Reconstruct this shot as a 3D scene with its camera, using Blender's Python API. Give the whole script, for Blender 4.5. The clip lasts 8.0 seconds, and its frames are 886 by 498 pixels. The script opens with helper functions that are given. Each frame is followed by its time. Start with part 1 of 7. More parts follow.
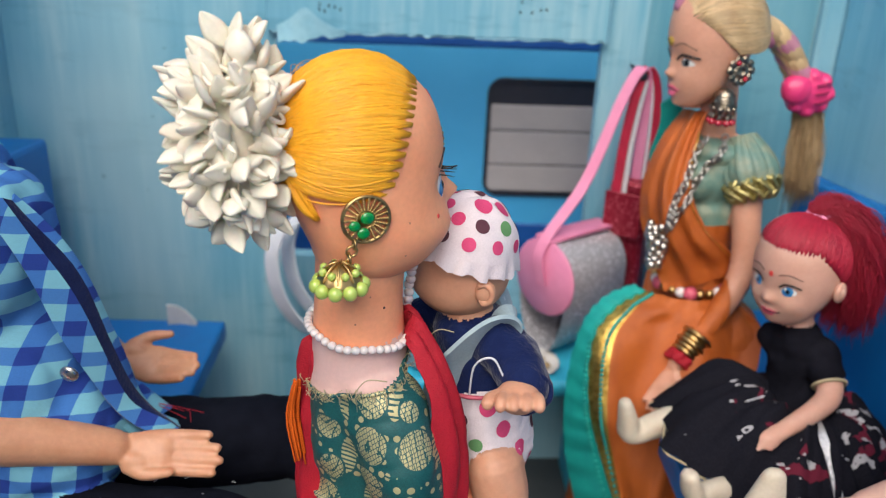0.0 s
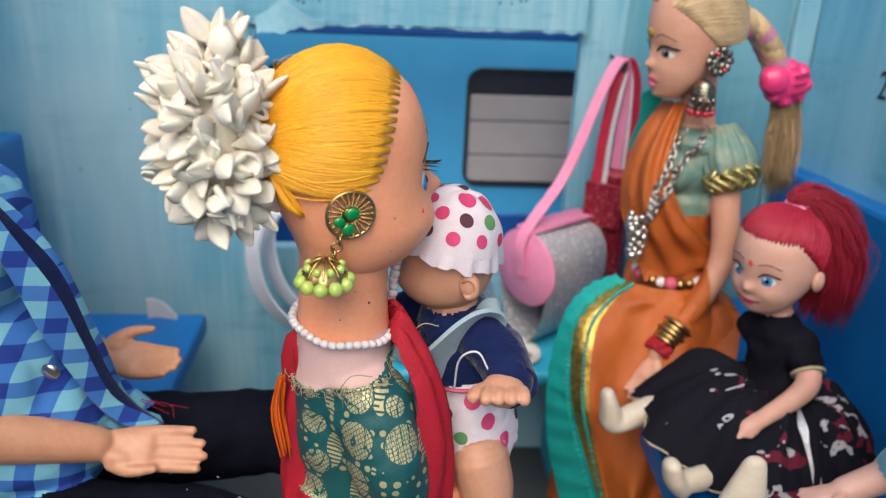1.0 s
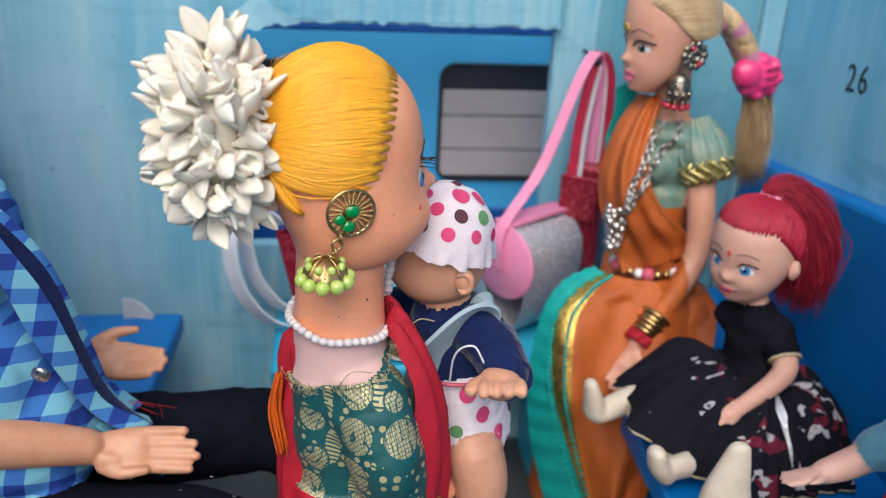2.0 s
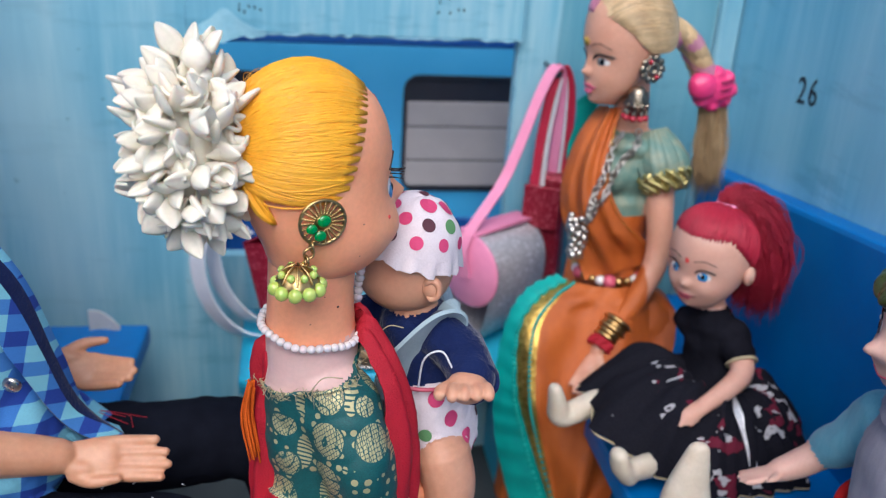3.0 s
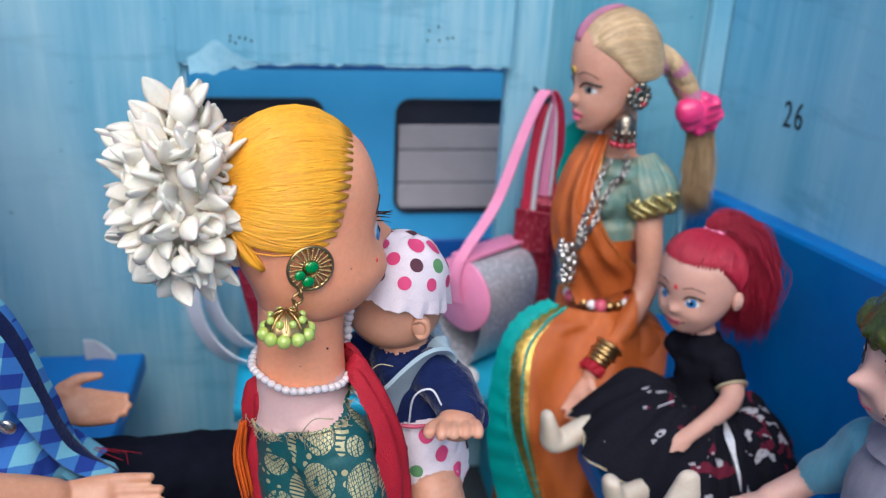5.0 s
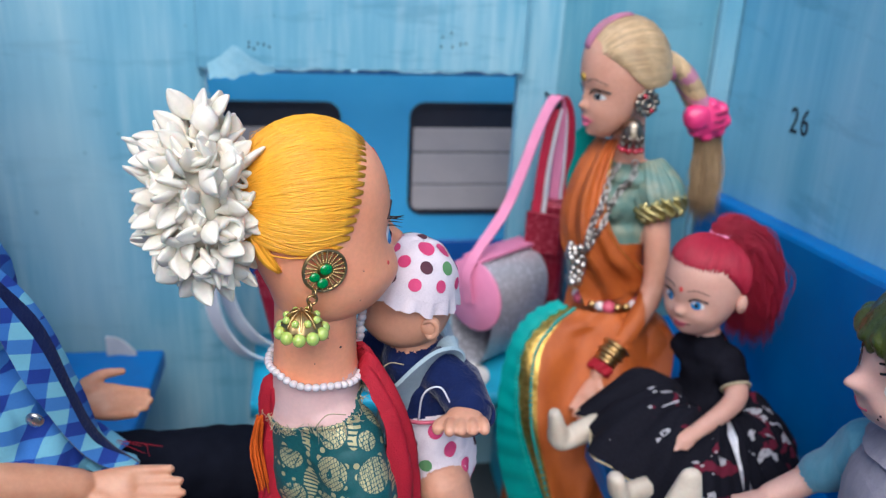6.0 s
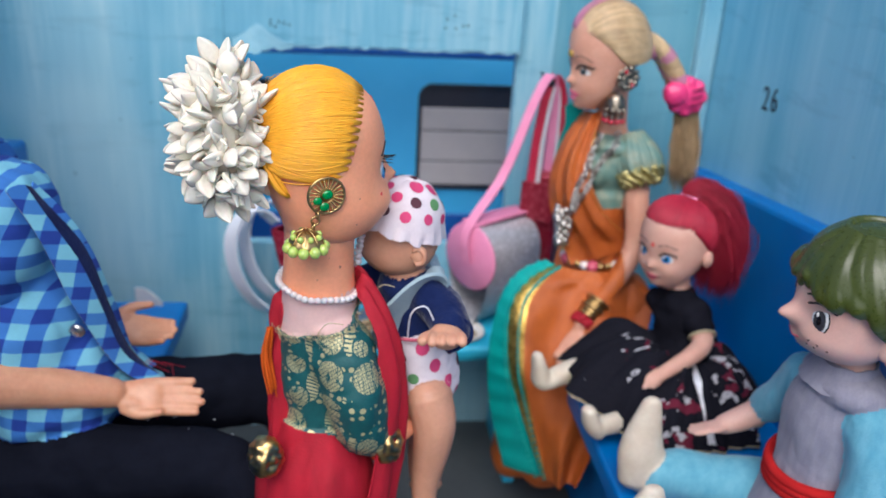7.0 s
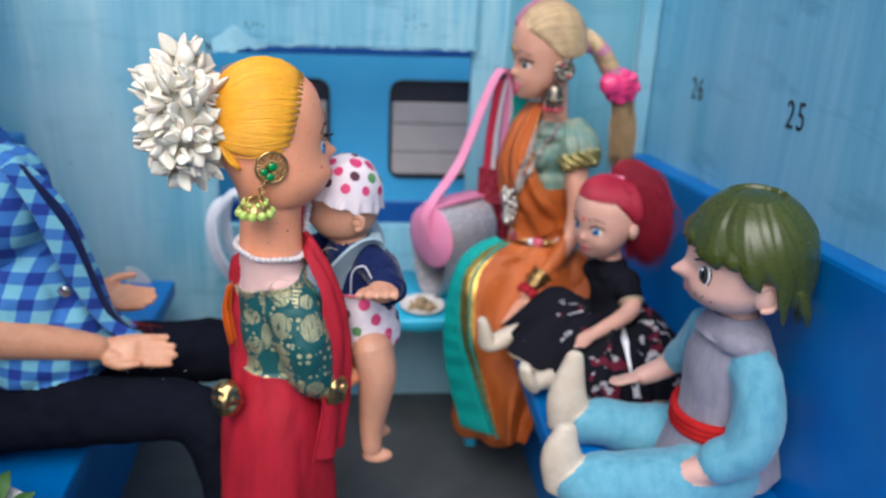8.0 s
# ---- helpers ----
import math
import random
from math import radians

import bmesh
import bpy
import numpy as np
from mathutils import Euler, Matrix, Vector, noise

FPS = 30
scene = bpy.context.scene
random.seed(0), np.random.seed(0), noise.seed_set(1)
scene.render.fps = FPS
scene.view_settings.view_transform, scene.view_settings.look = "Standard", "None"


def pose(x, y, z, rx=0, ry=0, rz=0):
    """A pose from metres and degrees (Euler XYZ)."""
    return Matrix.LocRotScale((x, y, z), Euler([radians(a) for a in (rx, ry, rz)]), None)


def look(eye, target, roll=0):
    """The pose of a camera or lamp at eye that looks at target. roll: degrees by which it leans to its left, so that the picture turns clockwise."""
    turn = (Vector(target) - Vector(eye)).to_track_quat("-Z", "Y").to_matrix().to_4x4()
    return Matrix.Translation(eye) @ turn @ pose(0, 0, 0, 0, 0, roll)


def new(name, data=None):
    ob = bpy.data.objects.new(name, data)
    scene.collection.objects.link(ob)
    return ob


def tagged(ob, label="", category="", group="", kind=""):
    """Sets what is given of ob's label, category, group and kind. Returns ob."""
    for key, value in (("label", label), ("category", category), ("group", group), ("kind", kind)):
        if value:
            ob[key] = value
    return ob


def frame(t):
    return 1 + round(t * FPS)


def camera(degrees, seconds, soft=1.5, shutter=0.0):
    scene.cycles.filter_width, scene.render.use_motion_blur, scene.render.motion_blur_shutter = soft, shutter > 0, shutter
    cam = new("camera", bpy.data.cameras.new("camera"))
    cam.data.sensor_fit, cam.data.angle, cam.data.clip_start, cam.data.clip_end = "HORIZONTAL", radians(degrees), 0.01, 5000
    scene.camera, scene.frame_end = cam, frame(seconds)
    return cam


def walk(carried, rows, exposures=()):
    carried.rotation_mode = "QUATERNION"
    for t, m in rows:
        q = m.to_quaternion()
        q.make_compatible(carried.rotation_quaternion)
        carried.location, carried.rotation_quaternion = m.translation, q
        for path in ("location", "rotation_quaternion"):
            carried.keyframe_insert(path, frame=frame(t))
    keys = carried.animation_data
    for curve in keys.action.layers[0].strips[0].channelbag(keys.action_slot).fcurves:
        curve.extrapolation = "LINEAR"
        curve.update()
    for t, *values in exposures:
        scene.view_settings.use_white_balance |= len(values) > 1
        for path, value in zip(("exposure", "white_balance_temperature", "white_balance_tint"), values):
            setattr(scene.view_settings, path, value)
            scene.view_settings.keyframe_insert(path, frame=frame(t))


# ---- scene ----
# A doll-sized railway compartment. All lengths below are centimetres; CM turns them into metres.
CM = 0.01
cam = camera(51.6, 8.0, soft=1.2)
# a phone's lens, close up: sharpest on the standing doll
cam.data.dof.use_dof, cam.data.dof.focus_distance, cam.data.dof.aperture_fstop = True, 0.195, 19.0
PATH = [
    (0, (-0.29, -0.05, 25.75), (0.66, 18.29, 17.83), 2.52),
    (0.2, (-0.22, -0.20, 25.79), (0.84, 18.11, 17.83), 2.49),
    (0.5, (-0.08, -0.42, 25.87), (1.11, 17.87, 17.86), 2.75),
    (1, (-0.43, -0.00, 25.87), (1.01, 18.21, 17.73), 2.72),
    (1.2, (-0.66, -0.01, 25.85), (0.98, 18.15, 17.63), 2.61),
    (2.3, (-1.36, -0.16, 26.03), (1.31, 17.88, 17.83), 3.29),
    (2.5, (-1.42, -0.36, 26.09), (1.49, 17.68, 17.97), 3.45),
    (3, (-1.42, -0.59, 26.13), (1.74, 17.48, 18.15), 3.61),
    (3.5, (-1.22, -0.42, 26.18), (1.95, 17.68, 18.27), 3.23),
    (4, (-1.18, -0.53, 26.25), (1.99, 17.61, 18.45), 3.00),
    (4.5, (-1.13, -0.51, 26.54), (2.02, 17.64, 18.76), 2.75),
    (4.7, (-1.16, -0.47, 26.67), (2.04, 17.66, 18.88), 2.82),
    (5.8, (-1.28, -1.24, 27.34), (1.70, 16.89, 19.44), 2.83),
    (6, (-1.19, -1.32, 27.33), (1.66, 16.84, 19.46), 2.76),
    (6.2, (-1.08, -1.68, 27.16), (1.66, 16.52, 19.32), 2.68),
    (6.5, (-1.02, -3.14, 27.07), (1.57, 15.01, 19.09), 2.86),
    (6.8, (-0.90, -4.42, 27.00), (1.54, 13.73, 18.97), 3.14),
    (7, (-0.76, -5.19, 27.04), (1.63, 13.07, 19.26), 3.39),
    (7.2, (-0.50, -5.79, 27.18), (1.92, 12.47, 19.39), 3.75),
    (7.5, (0.00, -6.53, 27.38), (2.25, 11.75, 19.57), 3.51),
    (7.8, (0.64, -8.06, 27.49), (2.77, 10.26, 19.75), 3.39),
    (8, (1.13, -9.29, 27.52), (3.27, 9.05, 19.82), 2.66),
]
EXPOSURES = [(0.0, -0.06, 6480, 10), (1.0, -0.06, 6430, 10), (2.5, -0.04, 5960, 11), (4.5, -0.08, 5720, 12), (6.0, -0.06, 5700, 12), (8.0, 0.0, 5900, 11)]
walk(cam, [(t, look(Vector(eye) * CM, Vector(target) * CM, roll)) for t, eye, target, roll in PATH], EXPOSURES)

# ---- light: open shade under a bright hazy sky, the sun high behind the viewer ----
SUN_UP, SUN_SIDE = radians(50), radians(194)
world = bpy.data.worlds.new("sky")
world.use_nodes = True
scene.world = world
sky = world.node_tree.nodes.new("ShaderNodeTexSky")
sky.sky_type, sky.sun_disc = "NISHITA", False
sky.sun_elevation, sky.sun_rotation = SUN_UP, SUN_SIDE
sky.air_density, sky.dust_density, sky.ozone_density = 1.0, 4.0, 1.0
back = world.node_tree.nodes["Background"]
back.inputs["Strength"].default_value = 0.15
world.node_tree.links.new(sky.outputs["Color"], back.inputs["Color"])
sun_data = bpy.data.lights.new("sun", "SUN")
sun_data.energy, sun_data.angle, sun_data.color = 2.2, radians(50), (1.0, 0.95, 0.88)
sun = new("sun", sun_data)
sun_way = Vector((math.sin(SUN_SIDE) * math.cos(SUN_UP), math.cos(SUN_SIDE) * math.cos(SUN_UP), math.sin(SUN_UP)))
sun.matrix_world = look(sun_way * 4, (0, 0, 0))


# ---- materials ----
def nodes_of(name):
    m = bpy.data.materials.new(name)
    m.use_nodes = True
    tree = m.node_tree
    return m, tree, tree.nodes["Principled BSDF"]


def cm_coords(tree, stretch=(1, 1, 1), turn=(0, 0, 0)):
    """Object coordinates in centimetres, stretched and turned."""
    tc, mp = tree.nodes.new("ShaderNodeTexCoord"), tree.nodes.new("ShaderNodeMapping")
    mp.inputs["Scale"].default_value = [100 * s for s in stretch]
    mp.inputs["Rotation"].default_value = [radians(a) for a in turn]
    tree.links.new(tc.outputs["Object"], mp.inputs["Vector"])
    return mp.outputs["Vector"]


def noise_tex(tree, where, scale, detail=4.0, rough=0.55):
    n = tree.nodes.new("ShaderNodeTexNoise")
    n.inputs["Scale"].default_value, n.inputs["Detail"].default_value, n.inputs["Roughness"].default_value = scale, detail, rough
    tree.links.new(where, n.inputs["Vector"])
    return n.outputs["Fac"]


def ramp(tree, fac, stops, hard=False):
    r = tree.nodes.new("ShaderNodeValToRGB")
    r.color_ramp.interpolation = "CONSTANT" if hard else "LINEAR"
    el = r.color_ramp.elements
    while len(el) < len(stops):
        el.new(0.5)
    for e, (at, c) in zip(el, stops):
        e.position, e.color = at, (*c, 1) if len(c) == 3 else c
    tree.links.new(fac, r.inputs["Fac"])
    return r.outputs["Color"]


def mixed(tree, fac, a, b, how="MIX"):
    n = tree.nodes.new("ShaderNodeMix")
    n.data_type, n.blend_type = "RGBA", how
    for slot, v in ((n.inputs[0], fac), (n.inputs[6], a), (n.inputs[7], b)):
        if isinstance(v, bpy.types.NodeSocket):
            tree.links.new(v, slot)
        else:
            slot.default_value = v if isinstance(v, (int, float)) else (*v, 1)
    return n.outputs[2]


def sums(tree, how, a, b):
    n = tree.nodes.new("ShaderNodeMath")
    n.operation = how
    for slot, v in zip(n.inputs, (a, b)):
        if isinstance(v, bpy.types.NodeSocket):
            tree.links.new(v, slot)
        else:
            slot.default_value = v
    return n.outputs[0]


def bumped(tree, bsdf, height, strength, depth):
    b = tree.nodes.new("ShaderNodeBump")
    b.inputs["Strength"].default_value, b.inputs["Distance"].default_value = strength, depth * CM
    tree.links.new(height, b.inputs["Height"])
    tree.links.new(b.outputs["Normal"], bsdf.inputs["Normal"])


def bands(tree, where, scale, axis="X", warp=0.0):
    w = tree.nodes.new("ShaderNodeTexWave")
    w.wave_type, w.bands_direction, w.wave_profile = "BANDS", axis, "SIN"
    w.inputs["Scale"].default_value, w.inputs["Distortion"].default_value = scale, warp
    tree.links.new(where, w.inputs["Vector"])
    return w.outputs["Fac"]


def cells(tree, where, scale, random=0.5, feature="F1"):
    v = tree.nodes.new("ShaderNodeTexVoronoi")
    v.feature = feature
    v.inputs["Scale"].default_value, v.inputs["Randomness"].default_value = scale, random
    tree.links.new(where, v.inputs["Vector"])
    return v


def island(tree):
    return tree.nodes.new("ShaderNodeNewGeometry").outputs["Random Per Island"]


def surface(name, colour, other=None, rough=0.5, metal=0.0, scale=1.5, stretch=(1, 1, 1), grain=(12.0, 0.1, 0.02), skin=0.0, per_island=0.0, coat=0.0, sheen=0.0, sharp=(0.35, 0.7)):
    """Two tones mixed by a broad noise, a fine noise that also lifts the surface, uneven gloss."""
    m, tree, bsdf = nodes_of(name)
    where = cm_coords(tree, stretch)
    other = other or tuple(c * 0.82 for c in colour)
    broad = noise_tex(tree, where, scale)
    fine = noise_tex(tree, cm_coords(tree), grain[0], 3.0)
    col = ramp(tree, broad, [(sharp[0], colour), (sharp[1], other)])
    col = mixed(tree, 0.5, col, ramp(tree, fine, [(0.3, (0.84, 0.84, 0.84)), (0.7, (1.0, 1.0, 1.0))]), "MULTIPLY")
    if per_island:
        lo, hi = 1 - per_island, 1 + 0.4 * per_island
        col = mixed(tree, 1.0, col, ramp(tree, island(tree), [(0.0, (lo, lo, lo)), (1.0, (hi, hi, hi))]), "MULTIPLY")
    tree.links.new(col, bsdf.inputs["Base Color"])
    bsdf.inputs["Metallic"].default_value = metal
    gloss = tree.nodes.new("ShaderNodeMapRange")
    gloss.inputs["To Min"].default_value, gloss.inputs["To Max"].default_value = max(0.03, rough - 0.08), min(1.0, rough + 0.1)
    tree.links.new(fine, gloss.inputs["Value"])
    tree.links.new(gloss.outputs["Result"], bsdf.inputs["Roughness"])
    if skin:
        bsdf.inputs["Subsurface Weight"].default_value, bsdf.inputs["Subsurface Scale"].default_value = skin, 0.0015
        bsdf.inputs["Subsurface Radius"].default_value = (1.0, 0.45, 0.3)
    bsdf.inputs["Coat Weight"].default_value, bsdf.inputs["Sheen Weight"].default_value = coat, sheen
    bsdf.inputs["Sheen Roughness"].default_value = 0.4
    if rough >= 0.85:
        bsdf.inputs["Specular IOR Level"].default_value = 0.06
    bumped(tree, bsdf, fine, grain[1], grain[2])
    return m


def brushed_wall(name, base, pale, deep):
    """Hand-brushed paint on card: long vertical streaks, cloudy patches, dirt specks."""
    m, tree, bsdf = nodes_of(name)
    streak = noise_tex(tree, cm_coords(tree, (1, 1, 0.06)), 3.2, 6.0, 0.65)
    cloud = noise_tex(tree, cm_coords(tree, (1, 1, 0.45)), 0.16, 3.0)
    speck = noise_tex(tree, cm_coords(tree), 2.6, 2.0)
    broad = noise_tex(tree, cm_coords(tree, (1, 1, 0.12)), 0.55, 4.0, 0.6)
    wash = noise_tex(tree, cm_coords(tree, (0.35, 0.35, 1.6), (0, 12, 8)), 0.5, 5.0, 0.62)
    streak = sums(tree, "ADD", sums(tree, "MULTIPLY", streak, 0.45), sums(tree, "MULTIPLY", broad, 0.55))
    col = ramp(tree, streak, [(0.3, deep), (0.5, base), (0.7, pale)])
    col = mixed(tree, ramp(tree, wash, [(0.56, (0, 0, 0)), (0.66, (0.55, 0.55, 0.55)), (0.78, (0.2, 0.2, 0.2))]), col, tuple(c * 0.8 for c in deep))
    col = mixed(tree, ramp(tree, cloud, [(0.45, (0, 0, 0)), (0.7, (0.75, 0.75, 0.75))]), col, pale)
    col = mixed(tree, ramp(tree, speck, [(0.74, (0, 0, 0)), (0.79, (0.5, 0.5, 0.5))]), col, tuple(c * 0.45 for c in deep))
    tree.links.new(col, bsdf.inputs["Base Color"])
    bsdf.inputs["Roughness"].default_value = 0.5
    bumped(tree, bsdf, streak, 0.25, 0.03)
    return m


def plaid_cloth(name):
    m, tree, bsdf = nodes_of(name)
    where = cm_coords(tree, (1, 1, 1), (8, -12, 10))
    wide = ramp(tree, bands(tree, where, 0.39, "X", 0.6), [(0.0, (0, 0, 0)), (0.55, (1, 1, 1))], True)
    tall = ramp(tree, bands(tree, where, 0.39, "Z", 0.6), [(0.0, (0, 0, 0)), (0.55, (1, 1, 1))], True)
    col = mixed(tree, tall, (0.22, 0.56, 0.68), (0.06, 0.22, 0.56))
    col = mixed(tree, wide, col, mixed(tree, tall, (0.05, 0.20, 0.56), (0.014, 0.05, 0.30)))
    weave = noise_tex(tree, cm_coords(tree, (1, 1, 5)), 22.0, 2.0)
    col = mixed(tree, 0.6, col, ramp(tree, weave, [(0.3, (0.75, 0.75, 0.78)), (0.7, (1.08, 1.08, 1.1))]), "MULTIPLY")
    tree.links.new(col, bsdf.inputs["Base Color"])
    bsdf.inputs["Roughness"].default_value = 0.85
    bumped(tree, bsdf, weave, 0.3, 0.02)
    return m


def brocade(name):
    """Deep teal silk with woven gilt medallions, sprigs and dots."""
    m, tree, bsdf = nodes_of(name)
    where = cm_coords(tree)
    big = cells(tree, cm_coords(tree, (1, 1, 0.85)), 1.15, 0.28)
    small = cells(tree, where, 3.6, 0.3)
    disc = ramp(tree, big.outputs["Distance"], [(0.0, (1, 1, 1)), (0.43, (0, 0, 0))], True)
    dots = ramp(tree, small.outputs["Distance"], [(0.0, (1, 1, 1)), (0.31, (0, 0, 0))], True)
    far = ramp(tree, big.outputs["Distance"], [(0.0, (0, 0, 0)), (0.47, (1, 1, 1))], True)
    thread = ramp(tree, cells(tree, cm_coords(tree, (1, 1, 0.6), (25, 20, 40)), 15.0, 0.2, "DISTANCE_TO_EDGE").outputs["Distance"], [(0.0, (0, 0, 0)), (0.085, (1, 1, 1))], True)
    gilt = mixed(tree, 1.0, mixed(tree, 1.0, disc, thread, "MULTIPLY"), mixed(tree, 1.0, dots, far, "MULTIPLY"), "LIGHTEN")
    leaf = cells(tree, cm_coords(tree, (2.1, 1.2, 0.75), (0, 38, 0)), 0.95, 0.5)
    blade = ramp(tree, leaf.outputs["Distance"], [(0.0, (1, 1, 1)), (0.36, (0, 0, 0))], True)
    rung = ramp(tree, bands(tree, cm_coords(tree, (1, 1, 1), (0, -10, 30)), 3.0, "Z", 0.5), [(0.0, (0, 0, 0)), (0.38, (1, 1, 1))], True)
    leafy = mixed(tree, 1.0, mixed(tree, 1.0, blade, rung, "MULTIPLY"), far, "MULTIPLY")
    gilt = mixed(tree, 1.0, gilt, leafy, "LIGHTEN")
    weave = noise_tex(tree, cm_coords(tree, (1, 1, 4)), 30.0, 2.0)
    teal = ramp(tree, weave, [(0.3, (0.004, 0.05, 0.055)), (0.7, (0.012, 0.13, 0.13))])
    tree.links.new(mixed(tree, gilt, teal, (0.62, 0.56, 0.30)), bsdf.inputs["Base Color"])
    tree.links.new(sums(tree, "MULTIPLY", gilt, 0.55), bsdf.inputs["Metallic"])
    bsdf.inputs["Roughness"].default_value = 0.5
    bumped(tree, bsdf, sums(tree, "ADD", weave, gilt), 0.4, 0.02)
    return m


def glitter(name, colour, spark):
    m, tree, bsdf = nodes_of(name)
    where = cm_coords(tree)
    v = cells(tree, where, 16.0, 1.0)
    tint = mixed(tree, ramp(tree, v.outputs["Color"], [(0.72, (0, 0, 0)), (0.86, (0.9, 0.9, 0.9))]), colour, spark)
    tree.links.new(tint, bsdf.inputs["Base Color"])
    bsdf.inputs["Metallic"].default_value, bsdf.inputs["Roughness"].default_value = 0.25, 0.36
    bumped(tree, bsdf, v.outputs["Color"], 0.6, 0.03)
    return m


def batik(name):
    """Black cotton printed with white and dull red leaf shapes."""
    m, tree, bsdf = nodes_of(name)
    a = noise_tex(tree, cm_coords(tree, (0.8, 2.2, 1), (0, 30, 35)), 1.5, 2.4)
    b = noise_tex(tree, cm_coords(tree, (1, 1, 1.5), (40, 0, 60)), 1.3, 1.5)
    fine = noise_tex(tree, cm_coords(tree), 20.0, 3.0)
    col = ramp(tree, fine, [(0.3, (0.005, 0.005, 0.009)), (0.7, (0.012, 0.012, 0.018))])
    clump = noise_tex(tree, cm_coords(tree, (1, 1, 1), (15, 0, 20)), 0.42, 1.0)
    here = ramp(tree, clump, [(0.0, (0, 0, 0)), (0.505, (1, 1, 1))], True)
    there = ramp(tree, clump, [(0.0, (0, 0, 0)), (0.55, (1, 1, 1))], True)
    maroon = mixed(tree, 1.0, ramp(tree, b, [(0.0, (0, 0, 0)), (0.56, (1, 1, 1))], True), there, "MULTIPLY")
    white = mixed(tree, 1.0, ramp(tree, a, [(0.0, (0, 0, 0)), (0.60, (1, 1, 1)), (0.70, (0, 0, 0))], True), here, "MULTIPLY")
    col = mixed(tree, maroon, col, (0.12, 0.014, 0.03))
    col = mixed(tree, white, col, (0.40, 0.39, 0.41))
    tree.links.new(col, bsdf.inputs["Base Color"])
    bsdf.inputs["Roughness"].default_value, bsdf.inputs["Specular IOR Level"].default_value = 0.9, 0.12
    bumped(tree, bsdf, fine, 0.3, 0.02)
    return m


WALL = brushed_wall("brushed_blue_card", (0.19, 0.455, 0.575), (0.39, 0.605, 0.66), (0.125, 0.365, 0.505))
# right-hand paper: its blues are darkened to carry the corner's shade
WALL_CORNER_SHADE = brushed_wall("corner_shaded_blue_paper", (0.10, 0.315, 0.41), (0.19, 0.41, 0.485), (0.07, 0.25, 0.35))
WALL_R = brushed_wall("brushed_sky_blue_card", (0.20, 0.53, 0.70), (0.32, 0.63, 0.77), (0.14, 0.44, 0.63))
BENCH = surface("blue_bench_card", (0.003, 0.145, 0.47), (0.004, 0.185, 0.54), 0.42, scale=0.4, grain=(5.0, 0.08, 0.03))
TURQ = surface("turquoise_paper", (0.045, 0.50, 0.72), (0.035, 0.42, 0.64), 0.38, scale=0.6, grain=(4.0, 0.1, 0.03))
CARD = surface("torn_card_edge", (0.33, 0.56, 0.66), (0.20, 0.44, 0.57), 0.9, scale=3.0, grain=(9.0, 0.5, 0.05))
PEEL = surface("peeled_paint_film", (0.25, 0.52, 0.63), (0.34, 0.60, 0.69), 0.45, scale=1.5, grain=(6.0, 0.5, 0.05))
FLOOR = surface("grey_floor_sheet", (0.075, 0.085, 0.09), (0.055, 0.062, 0.068), 0.7, scale=0.5, grain=(6.0, 0.2, 0.03))
DARK = surface("dark_hollow_card", (0.02, 0.035, 0.05), None, 0.8)
INK = surface("black_marker_ink", (0.012, 0.016, 0.03), None, 0.5)
VINYL = surface("peach_vinyl", (0.95, 0.41, 0.225), (0.91, 0.37, 0.19), 0.42, scale=0.9, grain=(9.0, 0.05, 0.02), skin=0.25)
PALE_VINYL = surface("pale_pink_vinyl", (0.74, 0.50, 0.46), (0.68, 0.44, 0.40), 0.5, skin=0.25)
TAN_VINYL = surface("tan_vinyl", (0.70, 0.365, 0.25), (0.64, 0.315, 0.205), 0.45, grain=(9.0, 0.04, 0.02), skin=0.2)
ARM_VINYL = surface("warm_vinyl", (0.70, 0.36, 0.21), (0.62, 0.29, 0.16), 0.4, grain=(9.0, 0.04, 0.02), skin=0.25)
BABY_VINYL = surface("soft_brown_vinyl", (0.66, 0.345, 0.22), (0.60, 0.30, 0.185), 0.45, grain=(9.0, 0.05, 0.02), skin=0.25)
GIRL_VINYL = surface("rosy_vinyl", (0.68, 0.39, 0.30), (0.62, 0.34, 0.25), 0.5, skin=0.25)
BONE = surface("cream_plastic", (0.66, 0.58, 0.46), (0.58, 0.49, 0.37), 0.5, scale=2.0, skin=0.15)
YELLOW_HAIR = surface("golden_nylon_hair", (1.0, 0.50, 0.028), (0.95, 0.42, 0.02), 0.36, per_island=0.12, scale=2.5)
BLOND_HAIR = surface("ash_blond_nylon_hair", (0.70, 0.50, 0.275), (0.52, 0.345, 0.175), 0.3, per_island=0.3, scale=2.0)
PINK_HAIR = surface("pink_nylon_hair", (0.62, 0.22, 0.36), (0.52, 0.24, 0.30), 0.4, per_island=0.3)
RED_HAIR = surface("crimson_nylon_hair", (0.38, 0.010, 0.034), (0.44, 0.014, 0.042), 0.55, per_island=0.18, scale=2.0)
BOY_SKIN = surface("pale_rosy_vinyl", (0.70, 0.43, 0.35), (0.66, 0.39, 0.31), 0.5, skin=0.25)
GREY_EYE = surface("dark_grey_iris", (0.05, 0.05, 0.055), (0.03, 0.03, 0.035), 0.3)
GREEN_HAIR = surface("moss_green_moulded_vinyl", (0.055, 0.072, 0.009), (0.045, 0.06, 0.008), 0.28, scale=0.8, grain=(7.0, 0.05, 0.02))
WHITE = surface("white_enamel", (0.82, 0.80, 0.76), None, 0.35)
BUD = surface("ivory_plastic_bud", (0.88, 0.82, 0.69), (0.82, 0.75, 0.61), 0.4, scale=3.0, grain=(10.0, 0.06, 0.02), skin=0.2)
